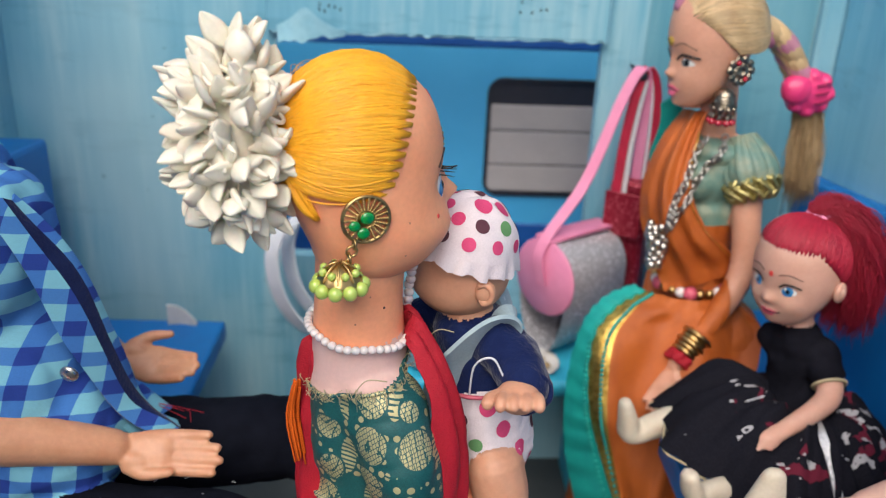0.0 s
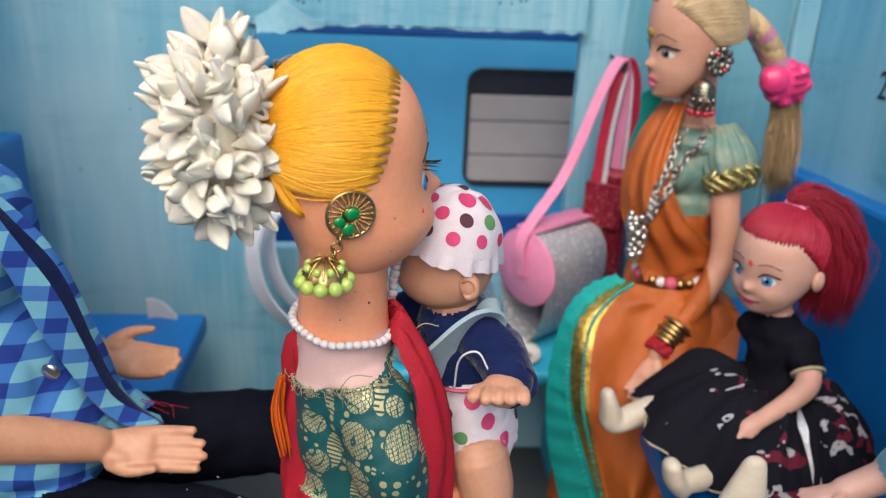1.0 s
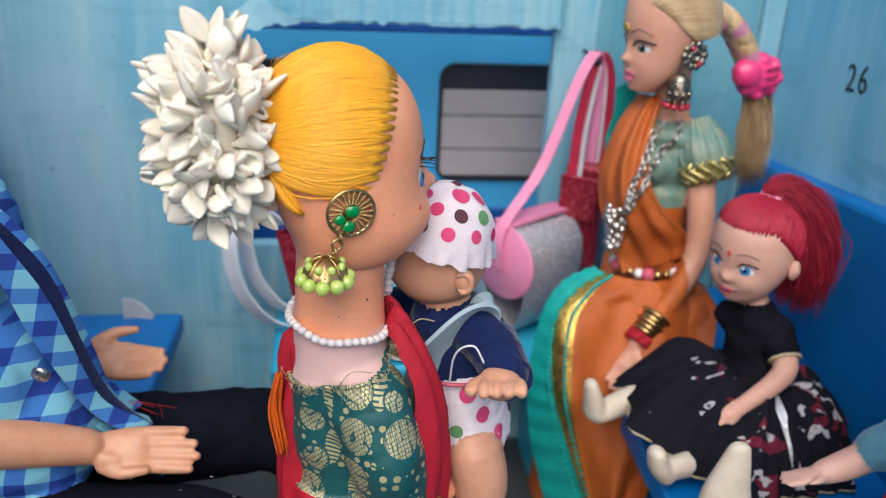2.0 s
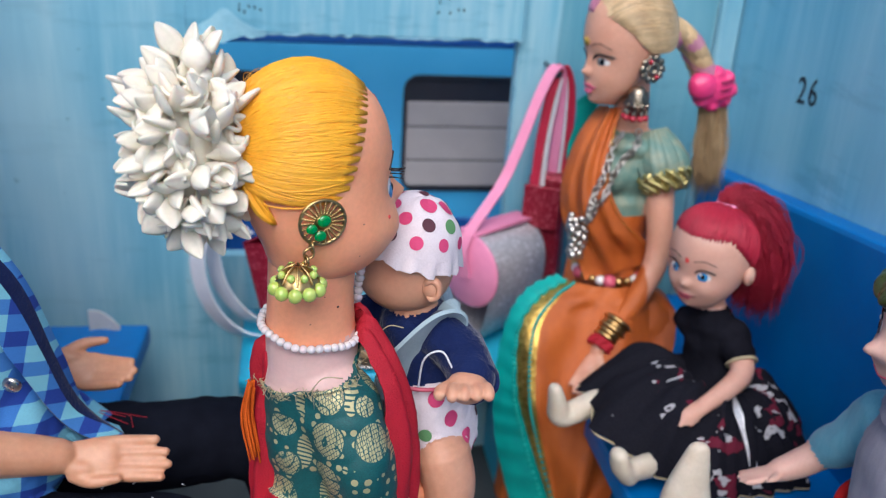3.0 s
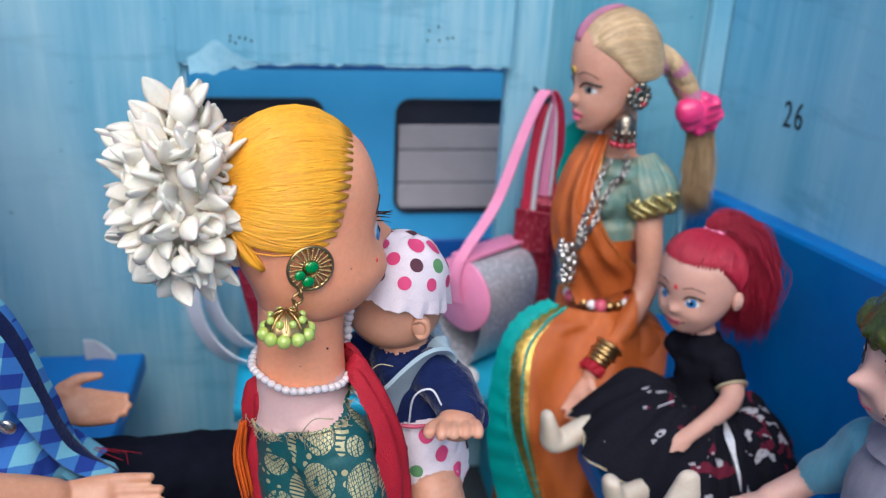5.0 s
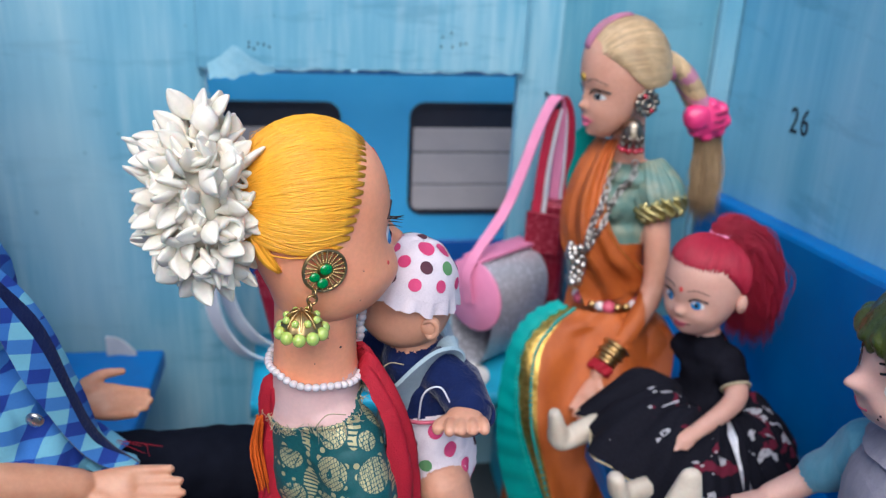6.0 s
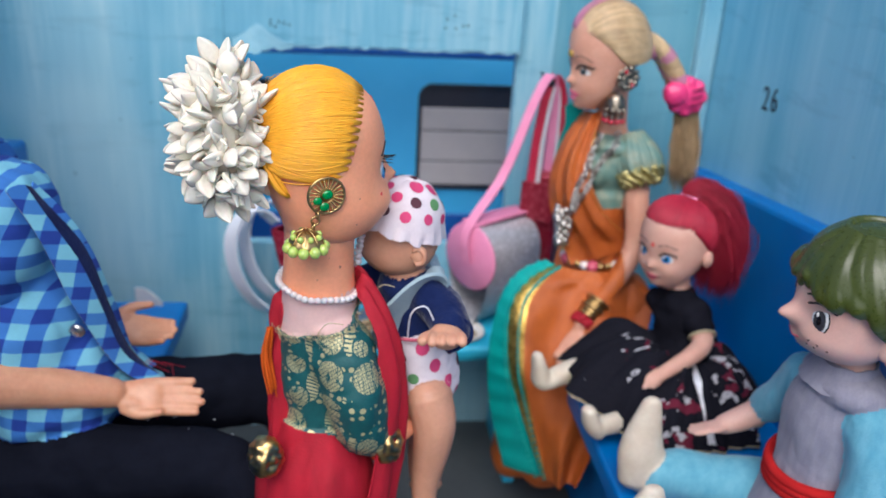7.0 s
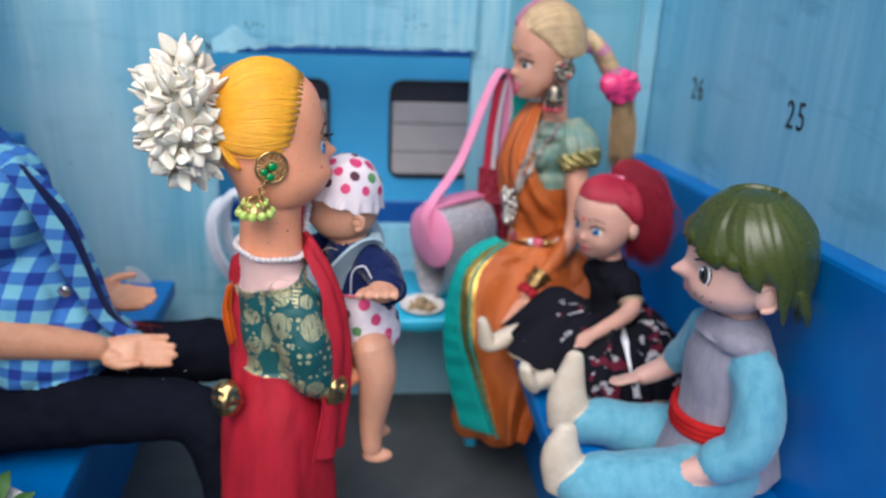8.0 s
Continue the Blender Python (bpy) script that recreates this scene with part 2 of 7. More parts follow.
EYE_BLUE = surface("blue_glass_iris", (0.06, 0.28, 0.55), (0.03, 0.15, 0.4), 0.15, scale=6.0, coat=0.6)
BLACK = surface("black_gloss", (0.01, 0.008, 0.008), None, 0.25)
BROW = surface("brown_paint", (0.06, 0.025, 0.02), None, 0.6)
LIP = surface("coral_red_paint", (0.75, 0.07, 0.06), None, 0.4)
ROSE_LIP = surface("rose_paint", (0.62, 0.10, 0.16), None, 0.4)
PINK_LIP = surface("rose_pink_paint", (0.80, 0.14, 0.24), None, 0.35)
HAZEL = surface("hazel_iris", (0.16, 0.18, 0.18), (0.09, 0.10, 0.10), 0.2)
SILVER_TRIM = surface("bright_silver_ribbon", (0.82, 0.82, 0.84), (0.60, 0.60, 0.63), 0.35, metal=0.6, scale=6.0, grain=(8.0, 0.8, 0.05))
OXIDE = surface("oxidised_silver_gilt", (0.50, 0.43, 0.33), (0.14, 0.11, 0.08), 0.3, metal=1.0, scale=7.0)
GOLD = surface("antique_gold", (0.66, 0.46, 0.19), (0.34, 0.22, 0.09), 0.3, metal=1.0, scale=6.0)
PALE_GOLD = surface("pale_gold_braid", (0.62, 0.54, 0.24), (0.36, 0.31, 0.10), 0.35, metal=0.8, scale=6.0)
SILVER = surface("dull_silver", (0.74, 0.71, 0.66), (0.40, 0.37, 0.33), 0.28, metal=1.0, scale=6.0)
EMERALD = surface("green_enamel", (0.0, 0.28, 0.05), (0.0, 0.2, 0.04), 0.12, coat=0.8)
LIME = surface("lime_glass", (0.52, 0.66, 0.16), (0.44, 0.58, 0.11), 0.15, coat=0.6, skin=0.3)
RUBY = surface("red_glass", (0.45, 0.01, 0.03), None, 0.12, coat=0.7)
PEARL = surface("pearl_bead", (0.80, 0.74, 0.72), (0.72, 0.66, 0.66), 0.2, coat=0.7, skin=0.2)
BROCADE = brocade("teal_gilt_brocade")
RED_SILK = surface("crimson_silk", (0.48, 0.004, 0.022), (0.34, 0.002, 0.014), 0.72, scale=2.0, stretch=(1, 1, 0.3), grain=(22.0, 0.7, 0.04), sheen=0.0)
ORANGE_SILK = surface("rust_orange_silk", (0.55, 0.13, 0.018), (0.41, 0.088, 0.012), 0.45, scale=1.2, stretch=(1, 1, 0.4), grain=(24.0, 0.8, 0.04))
TEAL_SILK = surface("teal_pleated_silk", (0.01, 0.40, 0.34), (0.006, 0.30, 0.27), 0.55, scale=1.5, grain=(22.0, 0.2, 0.02))
SAGE = surface("sage_organza", (0.13, 0.24, 0.20), (0.24, 0.29, 0.21), 0.5, scale=1.9, grain=(18.0, 0.3, 0.02), sharp=(0.4, 0.6))
GILT_TRIM = surface("gilt_sequin_trim", (0.80, 0.55, 0.14), (0.42, 0.24, 0.04), 0.3, metal=0.9, scale=5.0, grain=(9.0, 0.9, 0.05))
BATIK = batik("black_batik_cotton")
BLACK_COTTON = surface("black_cotton", (0.007, 0.007, 0.011), (0.012, 0.012, 0.018), 0.9, grain=(22.0, 0.3, 0.02))
BLACK_KNIT = surface("black_knit", (0.006, 0.007, 0.0125), (0.009, 0.0105, 0.018), 0.95, grain=(16.0, 0.5, 0.03))
PLAID = plaid_cloth("blue_checked_cotton")
NAVY = surface("navy_terry", (0.012, 0.022, 0.085), (0.008, 0.014, 0.06), 0.95, grain=(14.0, 0.7, 0.05), sheen=0.3)
GREY_FELT = surface("blue_grey_felt", (0.36, 0.46, 0.50), (0.30, 0.40, 0.45), 0.95, grain=(16.0, 0.4, 0.03), sheen=0.2)
FLEECE = surface("white_fleece", (0.80, 0.71, 0.73), (0.72, 0.62, 0.65), 0.9, scale=2.0, grain=(24.0, 0.5, 0.03), sheen=0.3)
DOT_PINK = surface("pink_print", (0.70, 0.09, 0.21), (0.60, 0.06, 0.16), 0.9, grain=(24.0, 0.5, 0.03))
DOT_BROWN = surface("brown_print", (0.12, 0.05, 0.065), None, 0.9, grain=(24.0, 0.5, 0.03))
DOT_GREEN = surface("green_print", (0.15, 0.33, 0.14), None, 0.9, grain=(24.0, 0.5, 0.03))
GREY_RIB = surface("grey_ribbed_cotton", (0.30, 0.29, 0.34), (0.25, 0.24, 0.30), 0.9, stretch=(1, 1, 0.2), scale=5.0, grain=(20.0, 0.6, 0.03), sheen=0.15)
AQUA_TERRY = surface("aqua_terry", (0.17, 0.42, 0.52), (0.11, 0.34, 0.45), 0.95, scale=3.0, stretch=(1, 1, 0.3), grain=(22.0, 0.5, 0.03), sheen=0.25)
PINK_FOAM = surface("pink_foam_sheet", (0.84, 0.29, 0.47), (0.78, 0.25, 0.42), 0.55, grain=(14.0, 0.2, 0.02))
RED_FOAM = glitter("red_glitter_foam", (0.26, 0.006, 0.025), (0.7, 0.15, 0.2))
SILVER_FOAM = glitter("silver_glitter_foam", (0.42, 0.42, 0.45), (0.95, 0.95, 1.0))
WHITE_FOAM = surface("white_foam_strap", (0.82, 0.83, 0.87), (0.75, 0.77, 0.82), 0.5, grain=(14.0, 0.2, 0.02))
HOT_PINK = surface("hot_pink_plastic", (0.84, 0.05, 0.21), (0.76, 0.035, 0.17), 0.42, coat=0.3)
ORANGE_WOOL = surface("orange_wool", (0.70, 0.12, 0.015), None, 0.9, grain=(18.0, 0.6, 0.04), per_island=0.3)
TRAIN_BLUE = surface("train_blue_paper", (0.09, 0.48, 0.84), (0.07, 0.43, 0.78), 0.4, scale=0.3)
TRAIN_NAVY = surface("train_navy_paper", (0.014, 0.09, 0.36), (0.016, 0.11, 0.40), 0.4, scale=0.3)
TRAIN_GREY = surface("train_grey_shutter", (0.52, 0.47, 0.45), (0.45, 0.41, 0.40), 0.6, scale=0.5)
TRAIN_DARK = surface("train_window_dark", (0.03, 0.032, 0.045), None, 0.35)
GRASS = surface("garden_grass", (0.06, 0.13, 0.03), (0.10, 0.15, 0.05), 0.9, scale=0.08, grain=(1.0, 0.5, 0.5))
LEAF = surface("garden_leaf", (0.08, 0.20, 0.03), (0.04, 0.12, 0.02), 0.5, scale=0.05, per_island=0.5)
SAND = surface("sand_plaster", (0.55, 0.36, 0.20), (0.48, 0.31, 0.17), 0.9, scale=0.02)
PETAL = surface("pink_petal", (0.62, 0.15, 0.34), None, 0.6)
FOOD = surface("beige_crumbs", (0.45, 0.33, 0.18), (0.3, 0.2, 0.1), 0.8, scale=4.0, per_island=0.4)
SCRAP = surface("white_card_scrap", (0.62, 0.62, 0.60), None, 0.8)
THREAD = surface("pale_thread", (0.50, 0.42, 0.26), None, 0.8)


# ---- geometry: everything in centimetres ----
def unit(v):
    v = np.asarray(v, float)
    return v / max(np.linalg.norm(v), 1e-9)


def smooth_line(pts, n):
    """n points along a Catmull-Rom line through pts (rows may carry radii as further columns)."""
    p = np.asarray(pts, float)
    if len(p) < 3:
        return np.array([p[0] + (p[-1] - p[0]) * k / (n - 1) for k in range(n)])
    q = np.vstack([2 * p[0] - p[1], p, 2 * p[-1] - p[-2]])
    out = []
    for k in range(n):
        x = k / (n - 1) * (len(p) - 1)
        i = min(int(x), len(p) - 2)
        u = x - i
        a, b, c, d = q[i : i + 4]
        out.append(0.5 * (2 * b + (c - a) * u + (2 * a - 5 * b + 4 * c - d) * u * u + (3 * b - a - 3 * c + d) * u**3))
    return np.array(out)


def frame_of(f, up=(0, 0, 1)):
    """Rows forward, side, up of a local frame."""
    f = unit(f)
    s = unit(np.cross(f, up))
    return np.array([f, s, np.cross(s, f)])


class Geo:
    def __init__(self):
        self.v, self.f, self.m, self.s, self.n = [], [], [], [], 0

    def put(self, verts, faces, mat=0, smooth=True):
        self.v.append(np.asarray(verts, float).reshape(-1, 3))
        for f in faces:
            self.f.append(tuple(int(i) + self.n for i in f))
        k = len(faces)
        self.m += list(mat) if isinstance(mat, (list, tuple, np.ndarray)) else [mat] * k
        self.s += [smooth] * k
        self.n += len(self.v[-1])
        return self

    def grid(self, pts, mat=0, wrap=False, smooth=True, flip=False):
        """A sheet of points, rows by columns; wrap joins the last column to the first."""
        p = np.asarray(pts, float)
        r, c = p.shape[:2]
        faces, mats = [], []
        for i in range(r - 1):
            for j in range(c if wrap else c - 1):
                k = (j + 1) % c
                quad = (i * c + j, i * c + k, (i + 1) * c + k, (i + 1) * c + j)
                faces.append(quad[::-1] if flip else quad)
                mats.append(mat(i / (r - 1), j / max(c - 1, 1)) if callable(mat) else mat)
        return self.put(p.reshape(-1, 3), faces, mats, smooth)

    def cloth(self, pts, mat=0, thick=0.05, wrap=False):
        """A sheet with thickness: both faces and its rim."""
        p = np.asarray(pts, float)
        du = np.gradient(p, axis=0)
        dv = np.gradient(p, axis=1)
        nrm = np.cross(du, dv)
        nrm /= np.maximum(np.linalg.norm(nrm, axis=-1, keepdims=True), 1e-9)
        q = p - nrm * thick
        self.grid(p, mat, wrap)
        self.grid(q, mat, wrap, flip=True)
        for a, b in ((p[0], q[0]), (q[-1], p[-1])):
            self.grid(np.array([a, b]), mat if not callable(mat) else (lambda u, v: mat(0, v)), wrap)
        if not wrap:
            for a, b in ((q[:, 0], p[:, 0]), (p[:, -1], q[:, -1])):
                self.grid(np.array([a, b]), mat if not callable(mat) else mat(0.5, 0.5))
        return self

    def tube(self, pts, rad, mat=0, seg=12, n=None, flat=1.0, up=(0, 0, 1), round_end=True):
        """A tube along a smooth line. rad: one radius or one for each point; flat: thickness across 'up' against along it."""
        p = np.asarray(pts, float)
        r = np.full(len(p), float(rad)) if np.isscalar(rad) else np.asarray(rad, float)
        n = n or max(2, 5 * (len(p) - 1) + 1)
        line = smooth_line(np.column_stack([p, r]), n)
        p, r = line[:, :3], np.maximum(line[:, 3], 0.002)
        tan = np.gradient(p, axis=0)
        tan /= np.maximum(np.linalg.norm(tan, axis=1, keepdims=True), 1e-9)
        side = np.cross(tan[0], up)
        if np.linalg.norm(side) < 0.1:
            side = np.cross(tan[0], (0.3, 1, 0.1))
        side = unit(side)
        ang = np.arange(seg) * 2 * np.pi / seg
        rings = []
        ends = [(-0.7, 0.5), (-0.35, 0.85)] if round_end else []
        for k in range(n):
            side = unit(side - tan[k] * (side @ tan[k]))
            nor = np.cross(side, tan[k])
            ring = (np.cos(ang)[:, None] * side + np.sin(ang)[:, None] * nor * flat)
            if k == 0:
                for back_, size in ends:
                    rings.append(p[k] + ring * r[k] * size + tan[k] * back_ * r[k] * flat)
            rings.append(p[k] + ring * r[k])
            if k == n - 1:
                for back_, size in ends[::-1]:
                    rings.append(p[k] + ring * r[k] * size - tan[k] * back_ * r[k] * flat)
        rings = np.array(rings)
        base = self.n
        self.grid(rings, mat, wrap=True)
        c = seg
        last = base + (len(rings) - 1) * c
        m = mat(0, 0) if callable(mat) else mat
        self.f += [tuple(base + i for i in range(c))[::-1], tuple(last + i for i in range(c))]
        self.m += [m, mat(1, 0) if callable(mat) else mat]
        self.s += [True, True]
        return self

    def ball(self, c, r, mat=0, axes=None, seg=16, rings=10):
        r = (r, r, r) if np.isscalar(r) else r
        axes = np.eye(3) if axes is None else np.asarray(axes, float)
        th = np.linspace(0, np.pi, rings + 1)[1:-1]
        ph = np.arange(seg) * 2 * np.pi / seg
        loc = np.array([[(np.sin(a) * np.cos(b) * r[0], np.sin(a) * np.sin(b) * r[1], np.cos(a) * r[2]) for b in ph] for a in th])
        pts = np.asarray(c, float) + loc @ axes
        base = self.n
        self.grid(pts, mat, wrap=True, flip=True)
        tip = np.array([np.asarray(c) + np.array((0, 0, r[2])) @ axes, np.asarray(c) - np.array((0, 0, r[2])) @ axes])
        t0 = self.n
        self.v.append(tip)
        self.n += 2
        last = base + (len(th) - 1) * seg
        for j in range(seg):
            k = (j + 1) % seg
            self.f += [(t0, base + j, base + k), (t0 + 1, last + k, last + j)]
            self.m += [mat, mat]
            self.s += [True, True]
        return self

    def lathe(self, c, profile, mat=0, axes=None, seg=32, lobes=0, lobe=0.0):
        """A turned form: profile rows of radius and height along the third axis."""
        axes = np.eye(3) if axes is None else np.asarray(axes, float)
        ph = np.arange(seg) * 2 * np.pi / seg
        wob = 1 + lobe * np.cos(lobes * ph)
        pts = np.array([[(r * w * np.cos(b), r * w * np.sin(b), h) for b, w in zip(ph, wob)] for r, h in profile])
        return self.grid(np.asarray(c, float) + pts @ axes, mat, wrap=True)

    def box(self, c, half, mat=0, axes=None, bevel=0.08, taper=0.0):
        """A block with chamfered edges; taper narrows its top."""
        axes = np.eye(3) if axes is None else np.asarray(axes, float)
        h = np.asarray(half, float)
        b = np.minimum(bevel, h * 0.45)
        verts, where = [], {}
        signs = [(x, y, z) for x in (-1, 1) for y in (-1, 1) for z in (-1, 1)]
        for s in signs:
            for ax in range(3):
                p = np.array(s) * (h - b)
                p[ax] = s[ax] * h[ax]
                if s[2] > 0:
                    p[:2] *= 1 - taper
                where[s, ax] = len(verts)
                verts.append(p)
        faces = []
        for ax in range(3):
            o, q = [k for k in range(3) if k != ax]
            for sg in (-1, 1):
                quad = []
                for a, d in ((-1, -1), (1, -1), (1, 1), (-1, 1)):
                    s = [0, 0, 0]
                    s[ax], s[o], s[q] = sg, a, d
                    quad.append(where[tuple(s), ax])
                faces.append(quad)
        for ax in range(3):
            o, q = [k for k in range(3) if k != ax]
            for a in (-1, 1):
                for d in (-1, 1):
                    s0, s1 = [0, 0, 0], [0, 0, 0]
                    s0[ax], s0[o], s0[q] = -1, a, d
                    s1[ax], s1[o], s1[q] = 1, a, d
                    faces.append([where[tuple(s0), o], where[tuple(s1), o], where[tuple(s1), q], where[tuple(s0), q]])
        faces += [[where[s, 0], where[s, 1], where[s, 2]] for s in signs]
        verts = np.array(verts)
        fixed = []
        for f in faces:
            mid = verts[f].mean(0)
            nrm = np.cross(verts[f[1]] - verts[f[0]], verts[f[2]] - verts[f[0]])
            fixed.append(f if nrm @ mid > 0 else f[::-1])
        return self.put(np.asarray(c, float) + verts @ axes, fixed, mat, smooth=False)

    def mesh(self, name, mats):
        me = bpy.data.meshes.new(name)
        me.from_pydata((np.vstack(self.v) * CM).tolist(), [], self.f)
        for m in mats:
            me.materials.append(m)
        me.polygons.foreach_set("material_index", np.array(self.m, dtype=np.int32))
        me.polygons.foreach_set("use_smooth", np.array(self.s, dtype=bool))
        me.update()
        return me

    def absorb(self, other):
        k = self.n
        self.v += other.v
        self.f += [tuple(i + k for i in f) for f in other.f]
        self.m += other.m
        self.s += other.s
        self.n += other.n
        return self


def fused(g, voxel, smooth=5, paint=None):
    """The blocks of g melted into one skin, each face taking the material of the block it came from; paint(point, mat) may recolour."""
    from mathutils.bvhtree import BVHTree
    me = g.mesh("melt", [])
    ob = new("melt", me)
    md = ob.modifiers.new("remesh", "REMESH")
    md.mode, md.voxel_size = "VOXEL", voxel * CM
    sm = ob.modifiers.new("smooth", "SMOOTH")
    sm.factor, sm.iterations = 0.5, smooth
    done = bpy.data.meshes.new_from_object(ob.evaluated_get(bpy.context.evaluated_depsgraph_get()))
    tree = BVHTree.FromPolygons([v.co for v in me.vertices], [p.vertices for p in me.polygons])
    out = Geo()
    mats = []
    for p in done.polygons:
        _, _, i, _ = tree.find_nearest(p.center)
        m = g.m[i]
        mats.append(paint(np.array(p.center) / CM, m) if paint else m)
    out.put(np.array([v.co for v in done.vertices]) / CM, [tuple(p.vertices) for p in done.polygons], mats)
    bpy.data.objects.remove(ob)
    bpy.data.meshes.remove(me)
    bpy.data.meshes.remove(done)
    return out


def thing(name, label, category, g=None, mats=(), base=(0, 0, 0), group="", kind=""):
    """A top-level thing: one mesh, or an Empty at its base that takes parts."""
    ob = new(name, g.mesh(name, mats) if g else None)
    if not g:
        ob.location = Vector(base) * CM
        ob.empty_display_size = 0.005
    return tagged(ob, label, category, group, kind)


def part(name, g, mats, parent, label=""):
    data = g if isinstance(g, bpy.types.Mesh) else g.mesh(name, mats if isinstance(mats, (list, tuple)) else [mats])
    ob = new(name, data)
    ob.parent = parent
    up = parent.matrix_basis if parent.parent is None else parent.parent.matrix_basis @ parent.matrix_parent_inverse @ parent.matrix_basis
    ob.matrix_parent_inverse = up.inverted()
    return tagged(ob, label)


def ribbon(g, pts, width, thick, across, mat=0, n=40):
    """A flat strap along a line; across: the direction of its width, at the start and at the end."""
    line = smooth_line(pts, n)
    a0, a1 = unit(across[0]), unit(across[-1])
    tan = np.gradient(line, axis=0)
    rows = []
    for k, (p, t) in enumerate(zip(line, tan)):
        a = unit(a0 + (a1 - a0) * k / (n - 1))
        a = unit(a - unit(t) * (a @ unit(t)))
        o = np.cross(unit(t), a) * thick / 2
        w = a * width / 2
        rows.append([p - w - o, p + w - o, p + w + o, p - w + o])
    g.grid(rows, mat, wrap=True, smooth=False)
    b = g.n - 4 * n
    g.f += [(b, b + 1, b + 2, b + 3), (g.n - 1, g.n - 2, g.n - 3, g.n - 4)]
    g.m += [mat, mat]
    g.s += [False, False]


rng = np.random.default_rng(7)

# ---- the compartment ----
BACK_Y, LEFT_X, RIGHT_X, TOP, BACK_TOP = 35.2, -15.3, 16.45, 27.0, 23.4
WIN_L, WIN_R, WIN_B, WIN_T = -5.2, 7.35, 10.1, 19.4


def torn_edge(g, a, b, proud, size, seed):
    """A ragged lip of torn card from a to b."""
    r = np.random.default_rng(seed)
    n = 46
    line = np.array([np.asarray(a) + (np.asarray(b) - np.asarray(a)) * k / (n - 1) for k in range(n)])
    rag = size * (0.6 + 0.8 * r.random(n))
    g.tube(line + np.array(proud) * (r.random((n, 1)) - 0.5), rag, 0, seg=6, n=n)


wall = Geo()
for x0, x1, z0, z1 in ((LEFT_X - 0.6, WIN_L, 0, BACK_TOP), (WIN_R, RIGHT_X + 0.6, 0, BACK_TOP), (WIN_L, WIN_R, 0, WIN_B), (WIN_L, WIN_R, WIN_T, BACK_TOP)):
    wall.box(((x0 + x1) / 2, BACK_Y + 0.3, (z0 + z1) / 2), ((x1 - x0) / 2, 0.3, (z1 - z0) / 2), bevel=0.0)
wall_north = thing("wall_north", "hand-brushed light blue card wall with a window opening", "wall", wall, [WALL], kind="structure")
side = Geo().box((RIGHT_X + 0.3, 5.0, TOP * 0.5), (0.3, 30.2, TOP * 0.5), bevel=0.0)
thing("wall_east", "brushed blue card partition numbered with black marker", "wall", side, [WALL_R], kind="structure")
side = Geo().box((LEFT_X - 0.3, 5.0, TOP / 2), (0.3, 30.2, TOP / 2), bevel=0.0)
thing("wall_west", "brushed pale blue card partition behind the bench", "wall", side, [WALL], kind="structure")
thing("floor", "dark grey sheet floor of the compartment", "floor", Geo().box((0.55, 5.0, -0.3), (16.6, 31.0, 0.3), bevel=0.0), [FLOOR], kind="structure")

# board over the window, with its torn lower edge, peeled strip and pin holes
board = thing("trim", "painted card board over the window, torn along its edge", "trim", base=(1.2, 35.0, 19.3), kind="structure")
g = Geo().box((1.0, 34.95, 21.36), (6.45, 0.24, 1.98), bevel=0.1)
part("board", g, WALL, board)
g = Geo()
torn_edge(g, (-5.4, 34.78, 19.42), (7.4, 34.78, 19.40), (0.05, 0.12, 0.08), 0.055, 3)
part("torn_edge", g, CARD, board, "pale torn card edge")
g = Geo()
u = np.linspace(0, 1, 22)
rows = []
for b in np.linspace(0, 1, 8):
    row = []
    for a in u:
        hi = 19.6 + 0.7 * math.exp(-(((a - 0.42) / 0.26) ** 2)) + 0.03 * math.sin(19 * a)
        lo = 19.02 + 0.34 * a + 0.07 * math.sin(13 * a) + 0.04 * math.sin(31 * a)
        row.append((-5.05 + 2.5 * a + 0.08 * b, 34.66 - 0.07 * math.sin(3 * a + b) - 0.1 * b * b * (1 - a), hi + (lo - hi) * b))
    rows.append(row)
g.cloth(rows, 0, 0.04)
part("peeled_strip", g, PEEL, board, "curled strip of peeling paint")
g = Geo()
for cx, cz in ((-3.45, 20.25), (4.2, 20.55)):
    for k in range(6):
        g.ball((cx + 0.28 * (k % 4) + rng.normal(0, 0.1), 34.7, cz + 0.3 * (k // 4) + rng.normal(0, 0.1)), (0.04, 0.02, 0.055 + 0.02 * rng.random()), 0, seg=8, rings=5)
part("pin_hole", g, INK, board)
g = Geo()
torn_edge(g, (WIN_L + 0.02, BACK_Y - 0.02, 11.6), (WIN_L + 0.05, BACK_Y - 0.02, 19.3), (0.14, 0.1, 0.05), 0.055, 5)
torn_edge(g, (WIN_R, BACK_Y - 0.02, 10.2), (WIN_R, BACK_Y - 0.02, 19.3), (0.1, 0.1, 0.05), 0.045, 6)
part("window_edge", g, CARD, board, "ragged cut card edge")
post = Geo().box((15.95, 34.95, BACK_TOP / 2), (0.45, 0.24, BACK_TOP / 2 - 0.01), bevel=0.12)
thing("corner_post", "light blue painted card strip in the corner", "trim", post, [WALL], kind="structure")
